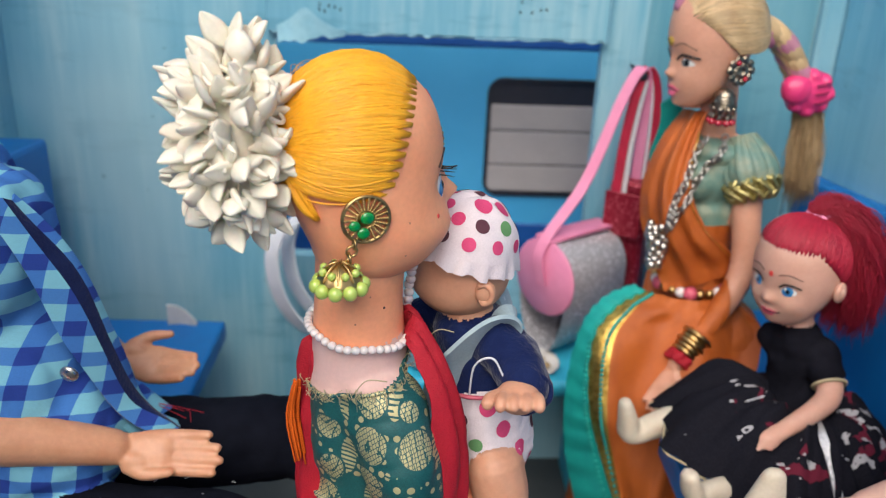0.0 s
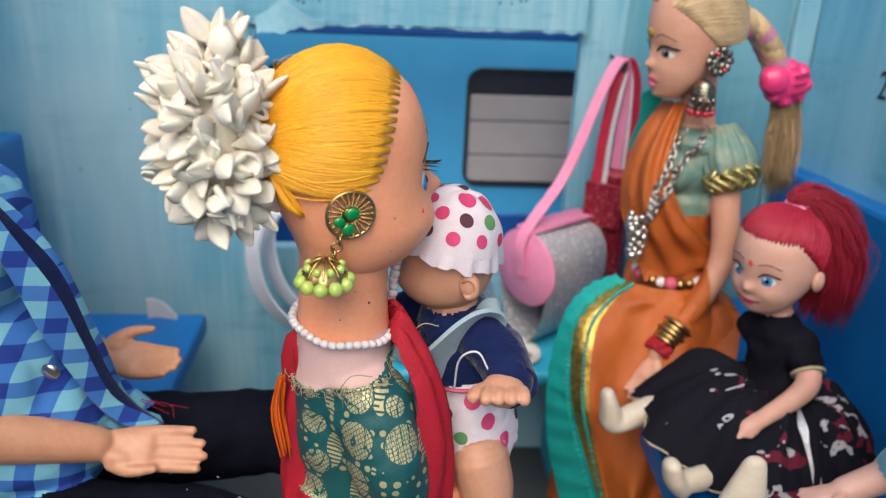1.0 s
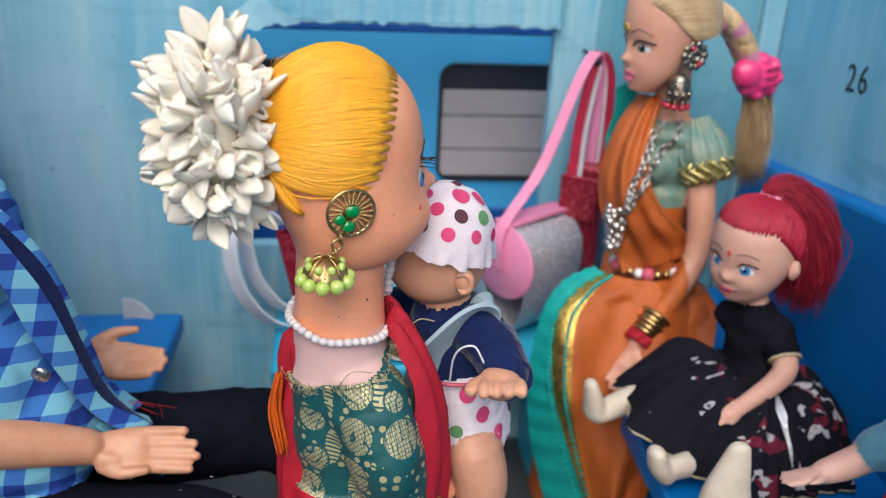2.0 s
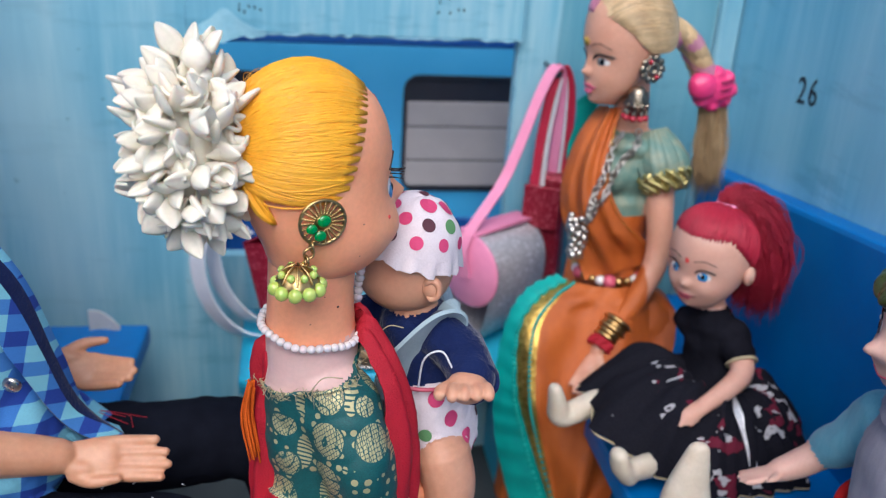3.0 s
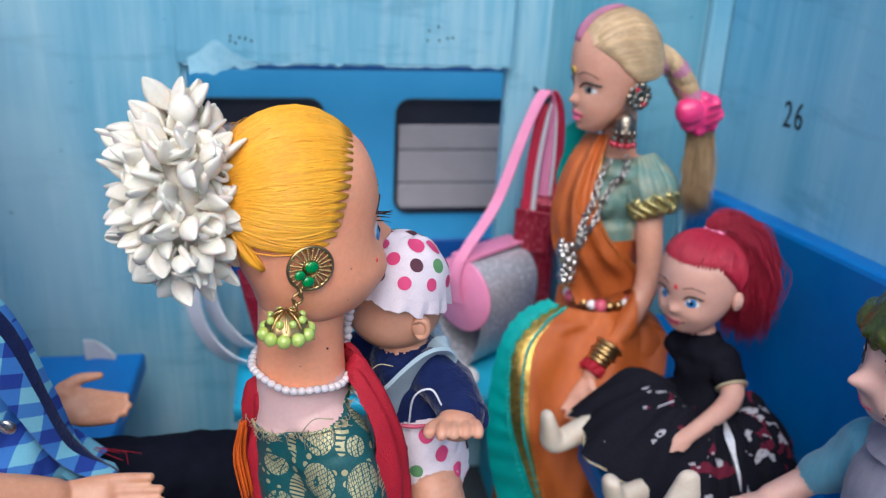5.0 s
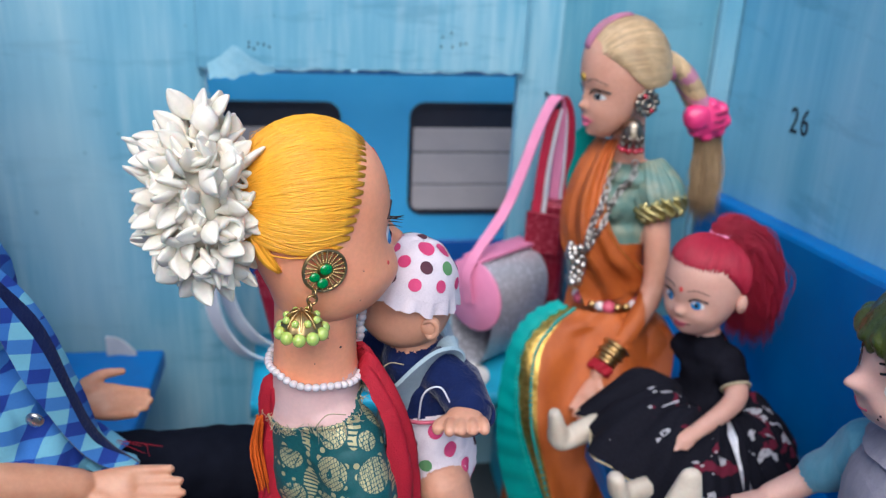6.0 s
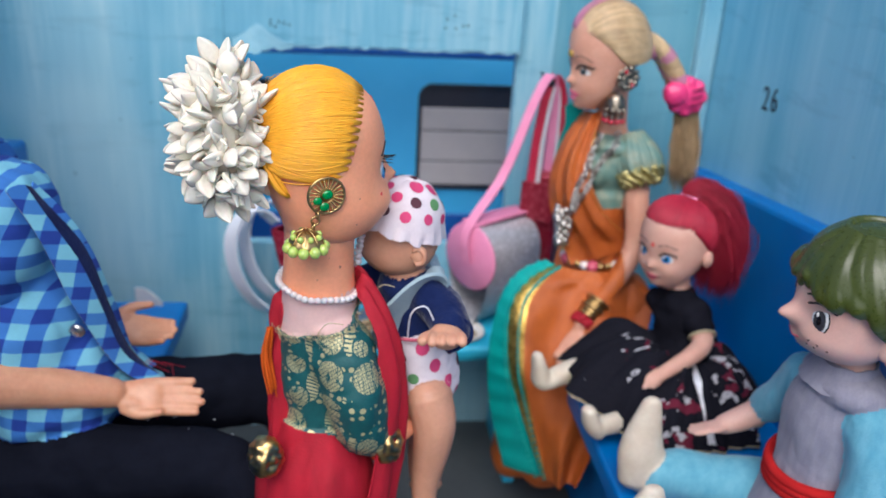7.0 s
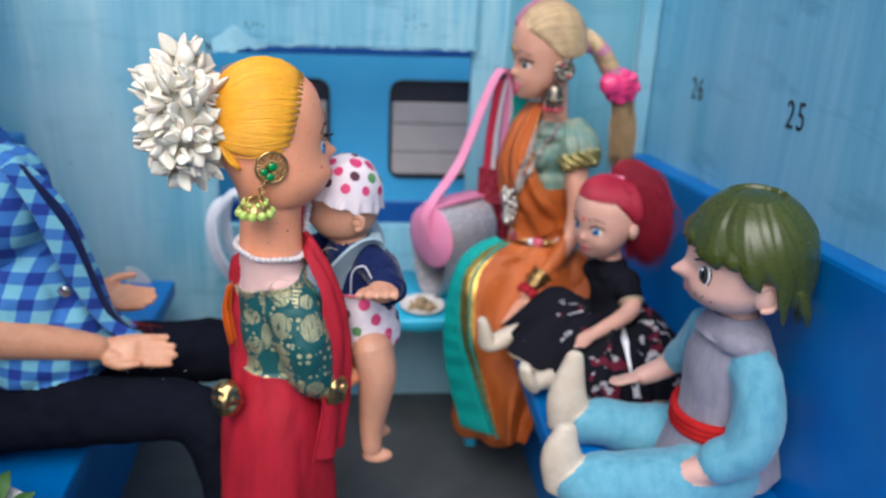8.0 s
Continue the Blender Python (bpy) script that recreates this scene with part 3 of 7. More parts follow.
# second paper layers; the right one has the corner's shade in its colour
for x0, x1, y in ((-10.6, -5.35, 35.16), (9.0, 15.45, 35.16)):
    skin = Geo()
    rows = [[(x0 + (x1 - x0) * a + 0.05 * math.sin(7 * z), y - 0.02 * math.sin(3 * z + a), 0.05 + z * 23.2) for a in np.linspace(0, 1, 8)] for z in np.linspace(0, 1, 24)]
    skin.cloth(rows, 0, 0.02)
    thing("wall_paper", "second layer of brushed blue paper on the wall", "wall covering", skin, [WALL if x0 < 0 else WALL_CORNER_SHADE], kind="structure")


def number(text, place, size, turn):
    curve = bpy.data.curves.new("seat_number", "FONT")
    curve.body, curve.size, curve.extrude, curve.shear, curve.offset = text, size * CM, 0.01 * CM, 0.06, -0.002 * size * CM
    curve.materials.append(INK)
    curve.space_character = 1.25
    ob = new("seat_number", curve)
    ob.matrix_basis = pose(*(Vector(place) * CM), *turn) @ Matrix.Rotation(radians(8), 4, "Z") @ Matrix.Diagonal((0.88, 1, 1, 1))
    return tagged(ob, "black marker seat number %s on the partition" % text, "number", "seat numbers")


number("26", (RIGHT_X - 0.02, 29.6, 18.5), 1.36, (90, 0, -90))
number("25", (RIGHT_X - 0.02, 20.6, 19.62), 1.4, (90, 0, -90))


# ---- benches and table ----
def bench(label, seat_lo, seat_hi, back_lo, back_hi, z, y0, y1, back_top, skew):
    """Seat slab on a recessed plinth, and a back cushion whose top rises towards the viewer."""
    ob = thing("bench", label, "bench", base=((seat_lo + seat_hi) / 2, (y0 + y1) / 2, 0), group="facing benches")
    g = Geo()
    n = 12
    inner, outer = (seat_lo, seat_hi) if seat_hi > 0 else (seat_hi, seat_lo)
    ring = []
    for k in range(n):
        y = y0 + (y1 - y0) * k / (n - 1)
        e = inner + skew * (y - y1)
        o = 0.12 if inner < outer else -0.12
        ring.append([(outer, y, z), (e + o, y, z), (e + o * 0.3, y, z - 0.05), (e, y, z - 0.18), (e, y, z - 0.75), (e + o, y, z - 0.85), (outer, y, z - 0.85)])
    g.grid(ring, 0, wrap=True, smooth=False)
    b = g.n - 7 * n
    g.f += [tuple(range(b, b + 7)), tuple(range(g.n - 1, g.n - 8, -1))]
    g.m += [0, 0]
    g.s += [False, False]
    part("seat", g, BENCH, ob)
    mid = (seat_lo + seat_hi) / 2 + (0.8 if inner < outer else -0.8)
    part("plinth", Geo().box((mid, (y0 + y1) / 2, (z - 0.85) / 2), (abs(seat_hi - seat_lo) / 2 - 1.0, (y1 - y0) / 2 - 0.3, (z - 0.85) / 2)), BENCH, ob)
    g = Geo()
    rows = []
    face, rear = (back_lo, back_hi) if back_lo > 0 else (back_hi, back_lo)
    for k in range(n):
        y = y0 + (y1 - y0) * k / (n - 1)
        t = back_top(y)
        d = 0.15 * (1 if rear > face else -1)
        rows.append([(rear, y, z + 0.01), (face, y, z + 0.01), (face, y, t - 0.2), (face + d * 0.4, y, t - 0.05), (face + d, y, t), (rear, y, t)])
    g.grid(rows, 0, wrap=True, smooth=False)
    b = g.n - 6 * n
    g.f += [tuple(range(b, b + 6)), tuple(range(g.n - 1, g.n - 7, -1))]
    g.m += [0, 0]
    g.s += [False, False]
    part("backrest", g, BENCH, ob)
    return ob


bench("blue painted card bench seating three dolls", 8.5, 16.4, 15.6, 16.42, 8.4, -14, 34.3, lambda y: 14.9 + (31.3 - y) * 0.14, 0.0)
bench("blue painted card bench with a doll in a checked shirt", -15.27, -7.3, -15.27, -13.5, 7.9, -14, 33.3, lambda y: 15.45 + (33 - y) * 0.12, 0.045)

table = thing("folding_table", "small turquoise paper-covered table under the window", "table", base=(2.2, 32.3, 0))
g = Geo()
rows = []
for k in range(24):
    x = -3.6 + 12.0 * k / 23
    w = 0.05 * math.sin(x * 2.3)
    rows.append([(x, 35.1, 7.6), (x, 32, 7.6), (x, 29.75, 7.6), (x, 29.55, 7.55), (x, 29.5, 7.4), (x, 29.52 + w * 0.5, 6.95 + w), (x, 29.7, 6.85 + w), (x, 32, 7.1), (x, 35.1, 7.1)])
g.grid(rows, 0, wrap=True)
b = g.n - 9 * 24
g.f += [tuple(range(b, b + 9)), tuple(range(g.n - 1, g.n - 10, -1))]
g.m += [0, 0]
g.s += [False, False]
part("tabletop", g, TURQ, table)
for x in (-3.0, 7.6):
    part("side_panel", Geo().box((x, 32.4, 3.55), (0.28, 2.5, 3.53), bevel=0.06), TURQ, table)


# ---- the toy train outside the window ----
def rounded(w, h, r, n=6):
    """Outline of a rounded rectangle in x and z."""
    out = []
    for cx, cz, a0 in ((w - r, h - r, 0), (-w + r, h - r, 90), (-w + r, -h + r, 180), (w - r, -h + r, 270)):
        for k in range(n + 1):
            a = radians(a0 + 90 * k / n)
            out.append((cx + r * math.cos(a), cz + r * math.sin(a)))
    return out


def train_window(x, z, w, h, y, parent):
    pane = Geo()
    edge, inner = rounded(w, h, 0.75), rounded(w - 0.16, h - 0.16, 0.6)
    pane.grid([[(x + a, y - 0.06, z + b) for a, b in edge], [(x + a, y - 0.06, z + b) for a, b in inner], [(x + a, y + 0.06, z + b) for a, b in inner]], 0, wrap=True, smooth=False)
    pane.grid([[(x + a, y + 0.02, z + b) for a, b in edge], [(x + a, y - 0.06, z + b) for a, b in edge]], 0, wrap=True, smooth=False)
    pane.put([(x + a, y + 0.05, z + b) for a, b in inner], [tuple(range(len(inner)))], 0, False)
    win = part("window", pane, TRAIN_DARK, parent)
    top = z + h - 0.16
    for drop, tall in ((1.72, 0.6), (3.2, 0.8), (4.72, 0.64)):
        part("shutter", Geo().box((x, y + 0.0, top - drop), (w - 0.2, 0.04, tall), bevel=0.03), TRAIN_GREY, win)


TRAIN_Y = 42.0
train = thing("toy_train", "blue paper-sided toy train carriage with grey shuttered windows", "toy train", base=(0, 43.5, 0))
g = Geo().box((2.0, TRAIN_Y + 1.5, 9.6), (34.0, 1.5, 8.1), bevel=0.1)
part("body", g, TRAIN_BLUE, train)
part("roof_band", Geo().box((2.0, TRAIN_Y + 1.5, 19.0), (34.02, 1.55, 1.75), bevel=0.5), TRAIN_NAVY, train, "dark blue band along the roof")
part("lower_band", Geo().box((2.0, TRAIN_Y + 1.45, 7.2), (34.02, 1.53, 1.9), bevel=0.1), TRAIN_NAVY, train, "dark blue band below the windows")
part("underframe", Geo().box((2.0, TRAIN_Y + 1.5, 0.9), (33.0, 1.3, 0.6), bevel=0.2), TRAIN_DARK, train)
for k in range(-3, 4):
    train_window(6.65 + 9.35 * k, 13.45, 3.0, 2.9, TRAIN_Y - 0.09, train)
for k in (-26, -18, 14, 22):
    ax = np.array([[1, 0, 0], [0, 0, 1], [0, -1, 0]], float)
    g = Geo().lathe((k, TRAIN_Y + 0.6, 0.72), [(0.01, -0.3), (0.7, -0.3), (0.7, 0.2), (0.6, 0.3), (0.2, 0.34), (0.01, 0.34)], 0, ax, 24)
    part("wheel", g, TRAIN_DARK, train)


# ---- dolls: each one plain mesh ----
def crumple(g, mats, amp, freq, stretch=(1, 1, 1)):
    """Soft folds on the faces of the given materials, along their normals."""
    v = np.vstack(g.v)
    nrm, hit = np.zeros_like(v), np.zeros(len(v), bool)
    for f, m in zip(g.f, g.m):
        n = np.cross(v[f[1]] - v[f[0]], v[f[2]] - v[f[0]])
        nrm[list(f)] += n
        if m in mats:
            hit[list(f)] = True
    nrm /= np.maximum(np.linalg.norm(nrm, axis=1, keepdims=True), 1e-9)
    st = np.asarray(stretch, float)
    for i in np.nonzero(hit)[0]:
        p = Vector(v[i] * freq * st)
        v[i] += nrm[i] * amp * (noise.noise(p) + 0.5 * abs(noise.noise(p * 2.3)))
    g.v = [v]
    return g


class Head:
    """A local frame (forward, the doll's right, up) round a head, to set features on its skin."""

    def __init__(self, c, f, up=(0, 0, 1)):
        self.c, self.ax = np.asarray(c, float), frame_of(f, up)

    def at(self, a, b, c):
        return self.c + np.array((a, b, c)) @ self.ax

    def skin_of(self, g):
        from mathutils.bvhtree import BVHTree
        self.tree = BVHTree.FromPolygons(np.vstack(g.v).tolist(), g.f)

    def spot(self, b, c, lift=0.0):
        """The skin straight ahead of the face at side b and height c, and its frame."""
        o = self.at(6, b, c)
        p, n, _, _ = self.tree.ray_cast(Vector(o), Vector(-self.ax[0]))
        if p is None:
            p, n = Vector(self.at(1, b, c)), Vector(self.ax[0])
        n = np.array(n)
        if n @ self.ax[0] < 0:
            n = -n
        return np.array(p) + n * lift, frame_of(n, self.ax[2])

    def stamp(self, g, b, c, size, mat, lift=0.0, turn=0.0, seg=14, rings=7):
        """A flat lens of paint: size across, up and thick."""
        p, ax = self.spot(b, c, lift)
        ca, sa = math.cos(radians(turn)), math.sin(radians(turn))
        rot = np.array([ax[0], ca * ax[1] + sa * ax[2], -sa * ax[1] + ca * ax[2]])
        g.ball(p, (size[2], size[0], size[1]), mat, rot, seg, rings)

    def line(self, g, pts, r, mat, lift=0.01):
        g.tube([self.spot(b, c, lift)[0] for b, c in pts], r, mat, seg=6, n=14)


def sculpt(g, h, rows, bumps, mat, seg=96, levels=84):
    """A moulded head: rows of height, front, back and half-width, with soft bumps (side, height, half-sizes, depth) on the face."""
    line = smooth_line(rows, levels)
    pts = []
    for z, xf, xb, w in line:
        ring = []
        for a in np.arange(seg) * 2 * math.pi / seg:
            x, y = (xf + xb) / 2 + (xf - xb) / 2 * math.cos(a), w * math.sin(a)
            face = np.clip(math.cos(a) * 3 + 0.6, 0, 1)
            for y0, z0, sy, sz, d in bumps:
                x += d * face * math.exp(-(((y - y0) / sy) ** 2) - ((z - z0) / sz) ** 2)
            ring.append((x, y, z))
        pts.append(ring)
    pts = np.array(pts)
    loc = pts.reshape(-1, 3)
    c = seg
    mats = []
    for i in range(levels - 1):
        for j in range(c):
            mid = (pts[i, j] + pts[i + 1, (j + 1) % c]) / 2
            mats.append(mat(mid) if callable(mat) else mat)
    faces = [(i * c + j, (i + 1) * c + j, (i + 1) * c + (j + 1) % c, i * c + (j + 1) % c) for i in range(levels - 1) for j in range(c)]
    g.put(h.c + loc @ h.ax, faces, mats)
    return g


def both(bumps):
    """Mirror the bumps that lie off the middle."""
    return [m for y, *r in bumps for m in ([(y, *r), (-y, *r)] if y else [(y, *r)])]


def combed(g, head, mid, rad, starts, tie, count, r, mat, spread=0.25, puff=1.02, clumps=26, seed=1, reach=1.0, jag=0.05, ridge=0.035, dip=0.05, gather=0.0):
    """Strands laid over an ellipsoid from a hairline (function of 0..1, giving local points) back to a tie."""
    q = np.random.default_rng(seed)
    mid, rad, tie = np.asarray(mid, float), np.asarray(rad, float), np.asarray(tie, float)
    for k in range(count):
        u = (k + 0.5) / count
        within = (u * clumps) % 1 - 0.5
        a = np.asarray(starts(u - gather * within * abs(2 * within) / clumps), float) - mid
        a[0] += jag * (1 - 4 * within * within) + q.normal(0, 0.008)
        b = tie - mid + q.normal(0, spread, 3)
        pts = []
        low = puff + ridge * (1 - 4 * within * within) + 0.02 * q.random()
        ua, ub = a / rad, b / rad
        la, lb = np.linalg.norm(ua), np.linalg.norm(ub)
        ua, ub = ua / la, ub / lb
        om = math.acos(np.clip(ua @ ub, -0.999, 0.999))
        for s in np.linspace(0, reach, 7):
            d = (math.sin((1 - s) * om) * ua + math.sin(s * om) * ub) / math.sin(om)
            lift = low - dip * (1 - s) ** 6 + 0.05 * math.sin(math.pi * s)
            pts.append(head.at(*(mid + d * rad * lift)))
        g.tube(pts, [r * 0.7, r, r, r, r, r * 0.9, r * 0.7], mat, seg=4, n=11, round_end=False)


def tail(g, line, width, count, r, mat, seed=2, frizz=0.1, other=None):
    """A hank of loose strands along a line; width: its half-width at each point."""
    q = np.random.default_rng(seed)
    line = np.asarray(line, float)
    for k in range(count):
        o = q.normal(0, 0.5, 3)
        o /= max(1.0, np.linalg.norm(o))
        pts = [p + o * w + q.normal(0, frizz * w, 3) for p, w in zip(line, width)]
        pts[-1] = pts[-1] + (line[-1] - line[-2]) * q.normal(0, 0.12)
        g.tube(pts, [r] * (len(pts) - 1) + [r * 0.5], other if other is not None and q.random() < 0.2 else mat, seg=3, n=3 * len(pts), round_end=False)


def doll_hand(g, wrist, tip, normal, mat, wide=0.85, thumb=1, curl=0.15, spread=0.06, splay=0.46):
    """A moulded palm with four fingers and a thumb."""
    wrist, tip = np.asarray(wrist, float), np.asarray(tip, float)
    ln = np.linalg.norm(tip - wrist)
    d = unit(tip - wrist)
    nrm = unit(np.asarray(normal) - d * (np.asarray(normal) @ d))
    across = np.cross(d, nrm)
    g.tube([wrist - d * ln * 0.05, wrist + d * ln * 0.18, wrist + d * ln * 0.42, wrist + d * ln * 0.5], [wide * 0.27, wide * 0.4, wide * 0.49, wide * 0.44], mat, seg=18, n=12, flat=0.42, up=nrm)
    g.ball(wrist + d * ln * 0.2 + across * thumb * wide * 0.22 + nrm * wide * 0.06, (ln * 0.17, wide * 0.2, wide * 0.2), mat, np.array([d, across, nrm]))
    for k in range(4):
        o = (k - 1.5) / 1.5
        root = wrist + d * ln * 0.45 + across * o * wide * 0.355
        reach = ln * (0.50, 0.56, 0.53, 0.43)[k if thumb < 0 else 3 - k]
        end = root + d * reach + across * o * spread * ln + nrm * curl * ln * 0.5
        mid = (root + end) / 2 - nrm * 0.03 * ln
        r = wide * 0.137
        g.tube([root, mid, end], [r * 1.08, r, r * 0.78], mat, seg=9, n=9)
    root = wrist + d * ln * 0.14 + across * thumb * wide * 0.34
    g.tube([root, root + d * ln * 0.18 + across * thumb * wide * (0.12 + 0.4 * splay) + nrm * 0.05 * ln, root + d * ln * 0.42 + across * thumb * wide * splay + nrm * 0.09 * ln], [wide * 0.19, wide * 0.15, wide * 0.1], mat, seg=8, n=9)


# the standing doll with golden hair, her face turned away to the window
MX, MY, MZ, BX, BY = -0.32, 0.0, -0.05, -0.62, 0.55
HAIR_UP = Head((-0.8 + MX, 17.3 + MY, 20.2 + MZ), (0.955, 0.297, 0))


def hairline(u):
    """Local points along the golden hairline, from the near ear over the crown to the far ear."""
    th = radians(-114 + 228 * u)
    t = abs(th)
    f = 1.36 - 0.61 * t - 0.9 * max(0.0, t - 1.85) ** 1.5
    return (f, -1.43 * math.sin(th), 0.32 + 1.6 * math.cos(th))


def standing_doll():
    h = HAIR_UP
    b = Geo()
    b.tube([h.at(0.05, 0, -1.9), h.at(0.0, 0, -2.8), h.at(0.0, 0, -3.75)], [0.95, 0.93, 0.98], 0, 24)
    # shoulders, bare upper back, bodice and arms
    b.tube([h.at(0.0, 0, -3.75), h.at(0.04, 0, -4.6)], [0.99, 1.06], 1, 24)
    b.ball(h.at(0.12, 0, -4.85), (0.92, 1.4, 0.7), 1, h.ax, 20, 12)
    b.tube([h.at(0.02, 0, -4.7), h.at(0.05, 0, -6.2), h.at(0.05, 0, -8.2)], [1.08, 1.1, 1.02], 2, 24)
    for s in (-1, 1):
        b.tube([h.at(0.3, s * 0.75, -4.95), h.at(0.6, s * 1.25, -6.3), h.at(0.95, s * 1.35, -7.7), h.at(1.7, s * 1.05, -8.35)], [0.78, 0.9, 0.72, 0.5], 2, 20)
        b.ball(h.at(0.3, s * 0.8, -5.6), (0.9, 0.85, 1.1), 2, h.ax)
        b.tube([h.at(1.5, s * 1.1, -8.25), h.at(2.2, s * 0.8, -8.4), h.at(2.9, s * 0.4, -8.2)], [0.36, 0.34, 0.3], 0, 14)
    # wrapped skirt down to the floor
    b.tube([h.at(0, 0, -8.2), h.at(0, 0, -10), h.at(0, 0, -14), h.at(0, 0, -19.1)], [1.2, 1.75, 2.0, 2.25], 3, 28)

    def paint(p, m):
        l = (p - h.c) @ h.ax.T
        if m in (1, 2) and abs(l[1]) < 1.45:
            # slanting neck edge of the bodice
            return 2 if l[2] < -4.6 + 0.32 * l[0] else 1
        return m

    g = crumple(fused(b, 0.065, 14, paint), (2,), 0.12, 0.9)
    g = crumple(g, (3,), 0.25, 0.6, (1, 1, 0.3))

    def scalp(l):
        th = math.acos(np.clip((l[2] - 0.3) / max(1e-6, math.hypot(l[1], l[2] - 0.3)), -1, 1))
        return 4 if l[2] > -0.75 and l[0] < 1.12 - 0.61 * th and th < 1.15 + 0.5 * max(0.0, -l[0]) else 0

    rows = [(1.95, 0.0, -0.06, 0.03), (1.92, 0.4, -0.5, 0.4), (1.75, 0.85, -0.98, 0.82), (1.42, 1.25, -1.32, 1.15), (0.96, 1.52, -1.53, 1.36), (0.4, 1.66, -1.6, 1.43), (-0.2, 1.7, -1.55, 1.43), (-0.8, 1.74, -1.4, 1.41), (-1.3, 1.74, -1.2, 1.39), (-1.7, 1.64, -1.02, 1.28), (-2.05, 1.4, -0.9, 1.08), (-2.3, 1.0, -0.72, 0.78), (-2.42, 0.6, -0.4, 0.45), (-2.45, 0.15, 0.05, 0.06)]
    sculpt(g, h, rows, both([(0.0, -0.78, 0.2, 0.2, 0.32), (0.0, -0.5, 0.16, 0.3, 0.1), (0.72, -1.3, 0.5, 0.42, 0.16), (0.55, -0.42, 0.34, 0.3, -0.12), (0.0, -1.42, 0.3, 0.12, 0.12), (0.0, -1.62, 0.26, 0.1, 0.1), (0.0, -1.95, 0.36, 0.25, 0.16)]), scalp)
    for s in (-1, 1):
        g.ball(h.at(-0.2, s * 1.38, -0.8), (0.3, 0.12, 0.34), 0, h.ax)
    h.skin_of(g)
    combed(g, h, (-0.03, 0, 0.32), (1.6, 1.44, 1.63), hairline, (-1.56, 0.0, 0.4), 3000, 0.019, 4, 0.13, 1.012, 34, 3, 1.0, 0.035, 0.042, 0.02, 0.5)
    q = np.random.default_rng(5)
    # lint and scuffs on the neck and cheek
    for b_, c_, r_ in ((0.9, -2.9, 0.03), (0.3, -3.2, 0.018), (1.2, -1.6, 0.014), (1.25, -0.9, 0.016), (0.6, -2.6, 0.014)):
        p, n, _, _ = h.tree.ray_cast(Vector(h.at(b_ - 0.6, 6, c_)), Vector(-h.ax[1]))
        if p is not None:
            g.ball(np.array(p), (r_, r_ * 0.5, r_), 8, h.ax, 8, 5)
    # low loose lock behind the ear
    for k in range(50):
        d = q.normal(0, 0.06, 3)
        g.tube([h.at(-1.5, 0.45, 0.2) + d, h.at(-1.42, 0.72, -0.2) + d, h.at(-1.25, 0.86, -0.55) + d, h.at(-1.05, 0.95, -0.82) + d * 0.4], [0.03, 0.032, 0.03, 0.01], 4, 4, 9, round_end=False)
    # flyaway hairs over the crown and behind it
    for k in range(22):
        a = h.at(-1.3 + 1.0 * q.random(), -0.5 + 1.3 * q.random(), 1.5 + 0.3 * q.random())
        w = np.array((q.normal(0.25, 0.3), q.normal(0, 0.25), 0.22 + 0.12 * q.random()))
        g.tube([a - (0, 0, 0.5), a, a + w * 0.6, a + w + (0.15, 0, -0.12)], 0.005, 4, 3, 9, round_end=False)
    # frayed edge of the bodice
    edge = []
    for k in range(64):
        a = 2 * math.pi * k / 64
        way = math.cos(a) * h.ax[0] + math.sin(a) * h.ax[1]
        up = -4.6 + 0.32 * math.cos(a) * 1.1
        o = h.at(0.02, 0, up)
        p, _, _, _ = h.tree.ray_cast(Vector(o + way * 4), Vector(-way))
        edge.append(np.array(p) + way * 0.02 if p is not None else o + way * 1.1)
    g.tube(edge + [edge[0]], 0.05, 2, 6, 150)
    for k in range(150):
        p = edge[k % 64] + q.normal(0, 0.03, 3)
        way = unit((p - h.at(0, 0, -4.8)) * (1, 1, 0))
        g.tube([p, p + way * 0.08 + (0, 0, 0.1 * q.normal()), p + way * 0.1 + q.normal(0, 0.1, 3)], 0.009, 10, 3, 5, round_end=False)
    for a0 in (4, 20, 45):
        p = edge[a0]
        way = unit((p - h.at(0, 0, -4.8)) * (1, 1, 0))
        g.tube([p, p + way * 0.2 + (0.1, 0, 0.2), p + way * 0.3 + (0.35, 0, 0.55), p + way * 0.25 + (0.75, 0, 0.5)], 0.014, 10, 4, 16, round_end=False)
    # painted face: glass eyes, lashes, brows, mouth, cheek dots
    for s in (-1, 1):
        h.stamp(g, s * 0.55, -0.42, (0.3, 0.36, 0.09), 5, -0.03)
        h.stamp(g, s * 0.55, -0.46, (0.21, 0.26, 0.09), 6, 0.0)
        h.stamp(g, s * 0.55, -0.47, (0.1, 0.13, 0.09), 7, 0.02)
        h.line(g, [(s * 0.2, 0.1), (s * 0.5, 0.26), (s * 0.85, 0.02)], 0.025, 8)
        for k in range(7):
            p, ax = h.spot(s * (0.34 + 0.06 * k), -0.2 + 0.012 * k * (6 - k))
            g.tube([p, p + ax[0] * 0.16 + ax[2] * 0.03, p + ax[0] * 0.3 + ax[2] * 0.12 + ax[1] * s * 0.04 * k], [0.016, 0.012, 0.004], 7, 4, 6)
        h.stamp(g, s * 0.12, -1.36, (0.16, 0.08, 0.07), 9, 0.0, s * -12)
        h.stamp(g, s * 1.0, -0.95, (0.04, 0.05, 0.02), 9)
    h.stamp(g, 0, -1.48, (0.2, 0.1, 0.08), 9)
    h.stamp(g, 0, 1.15, (0.1, 0.24, 0.02), 9)
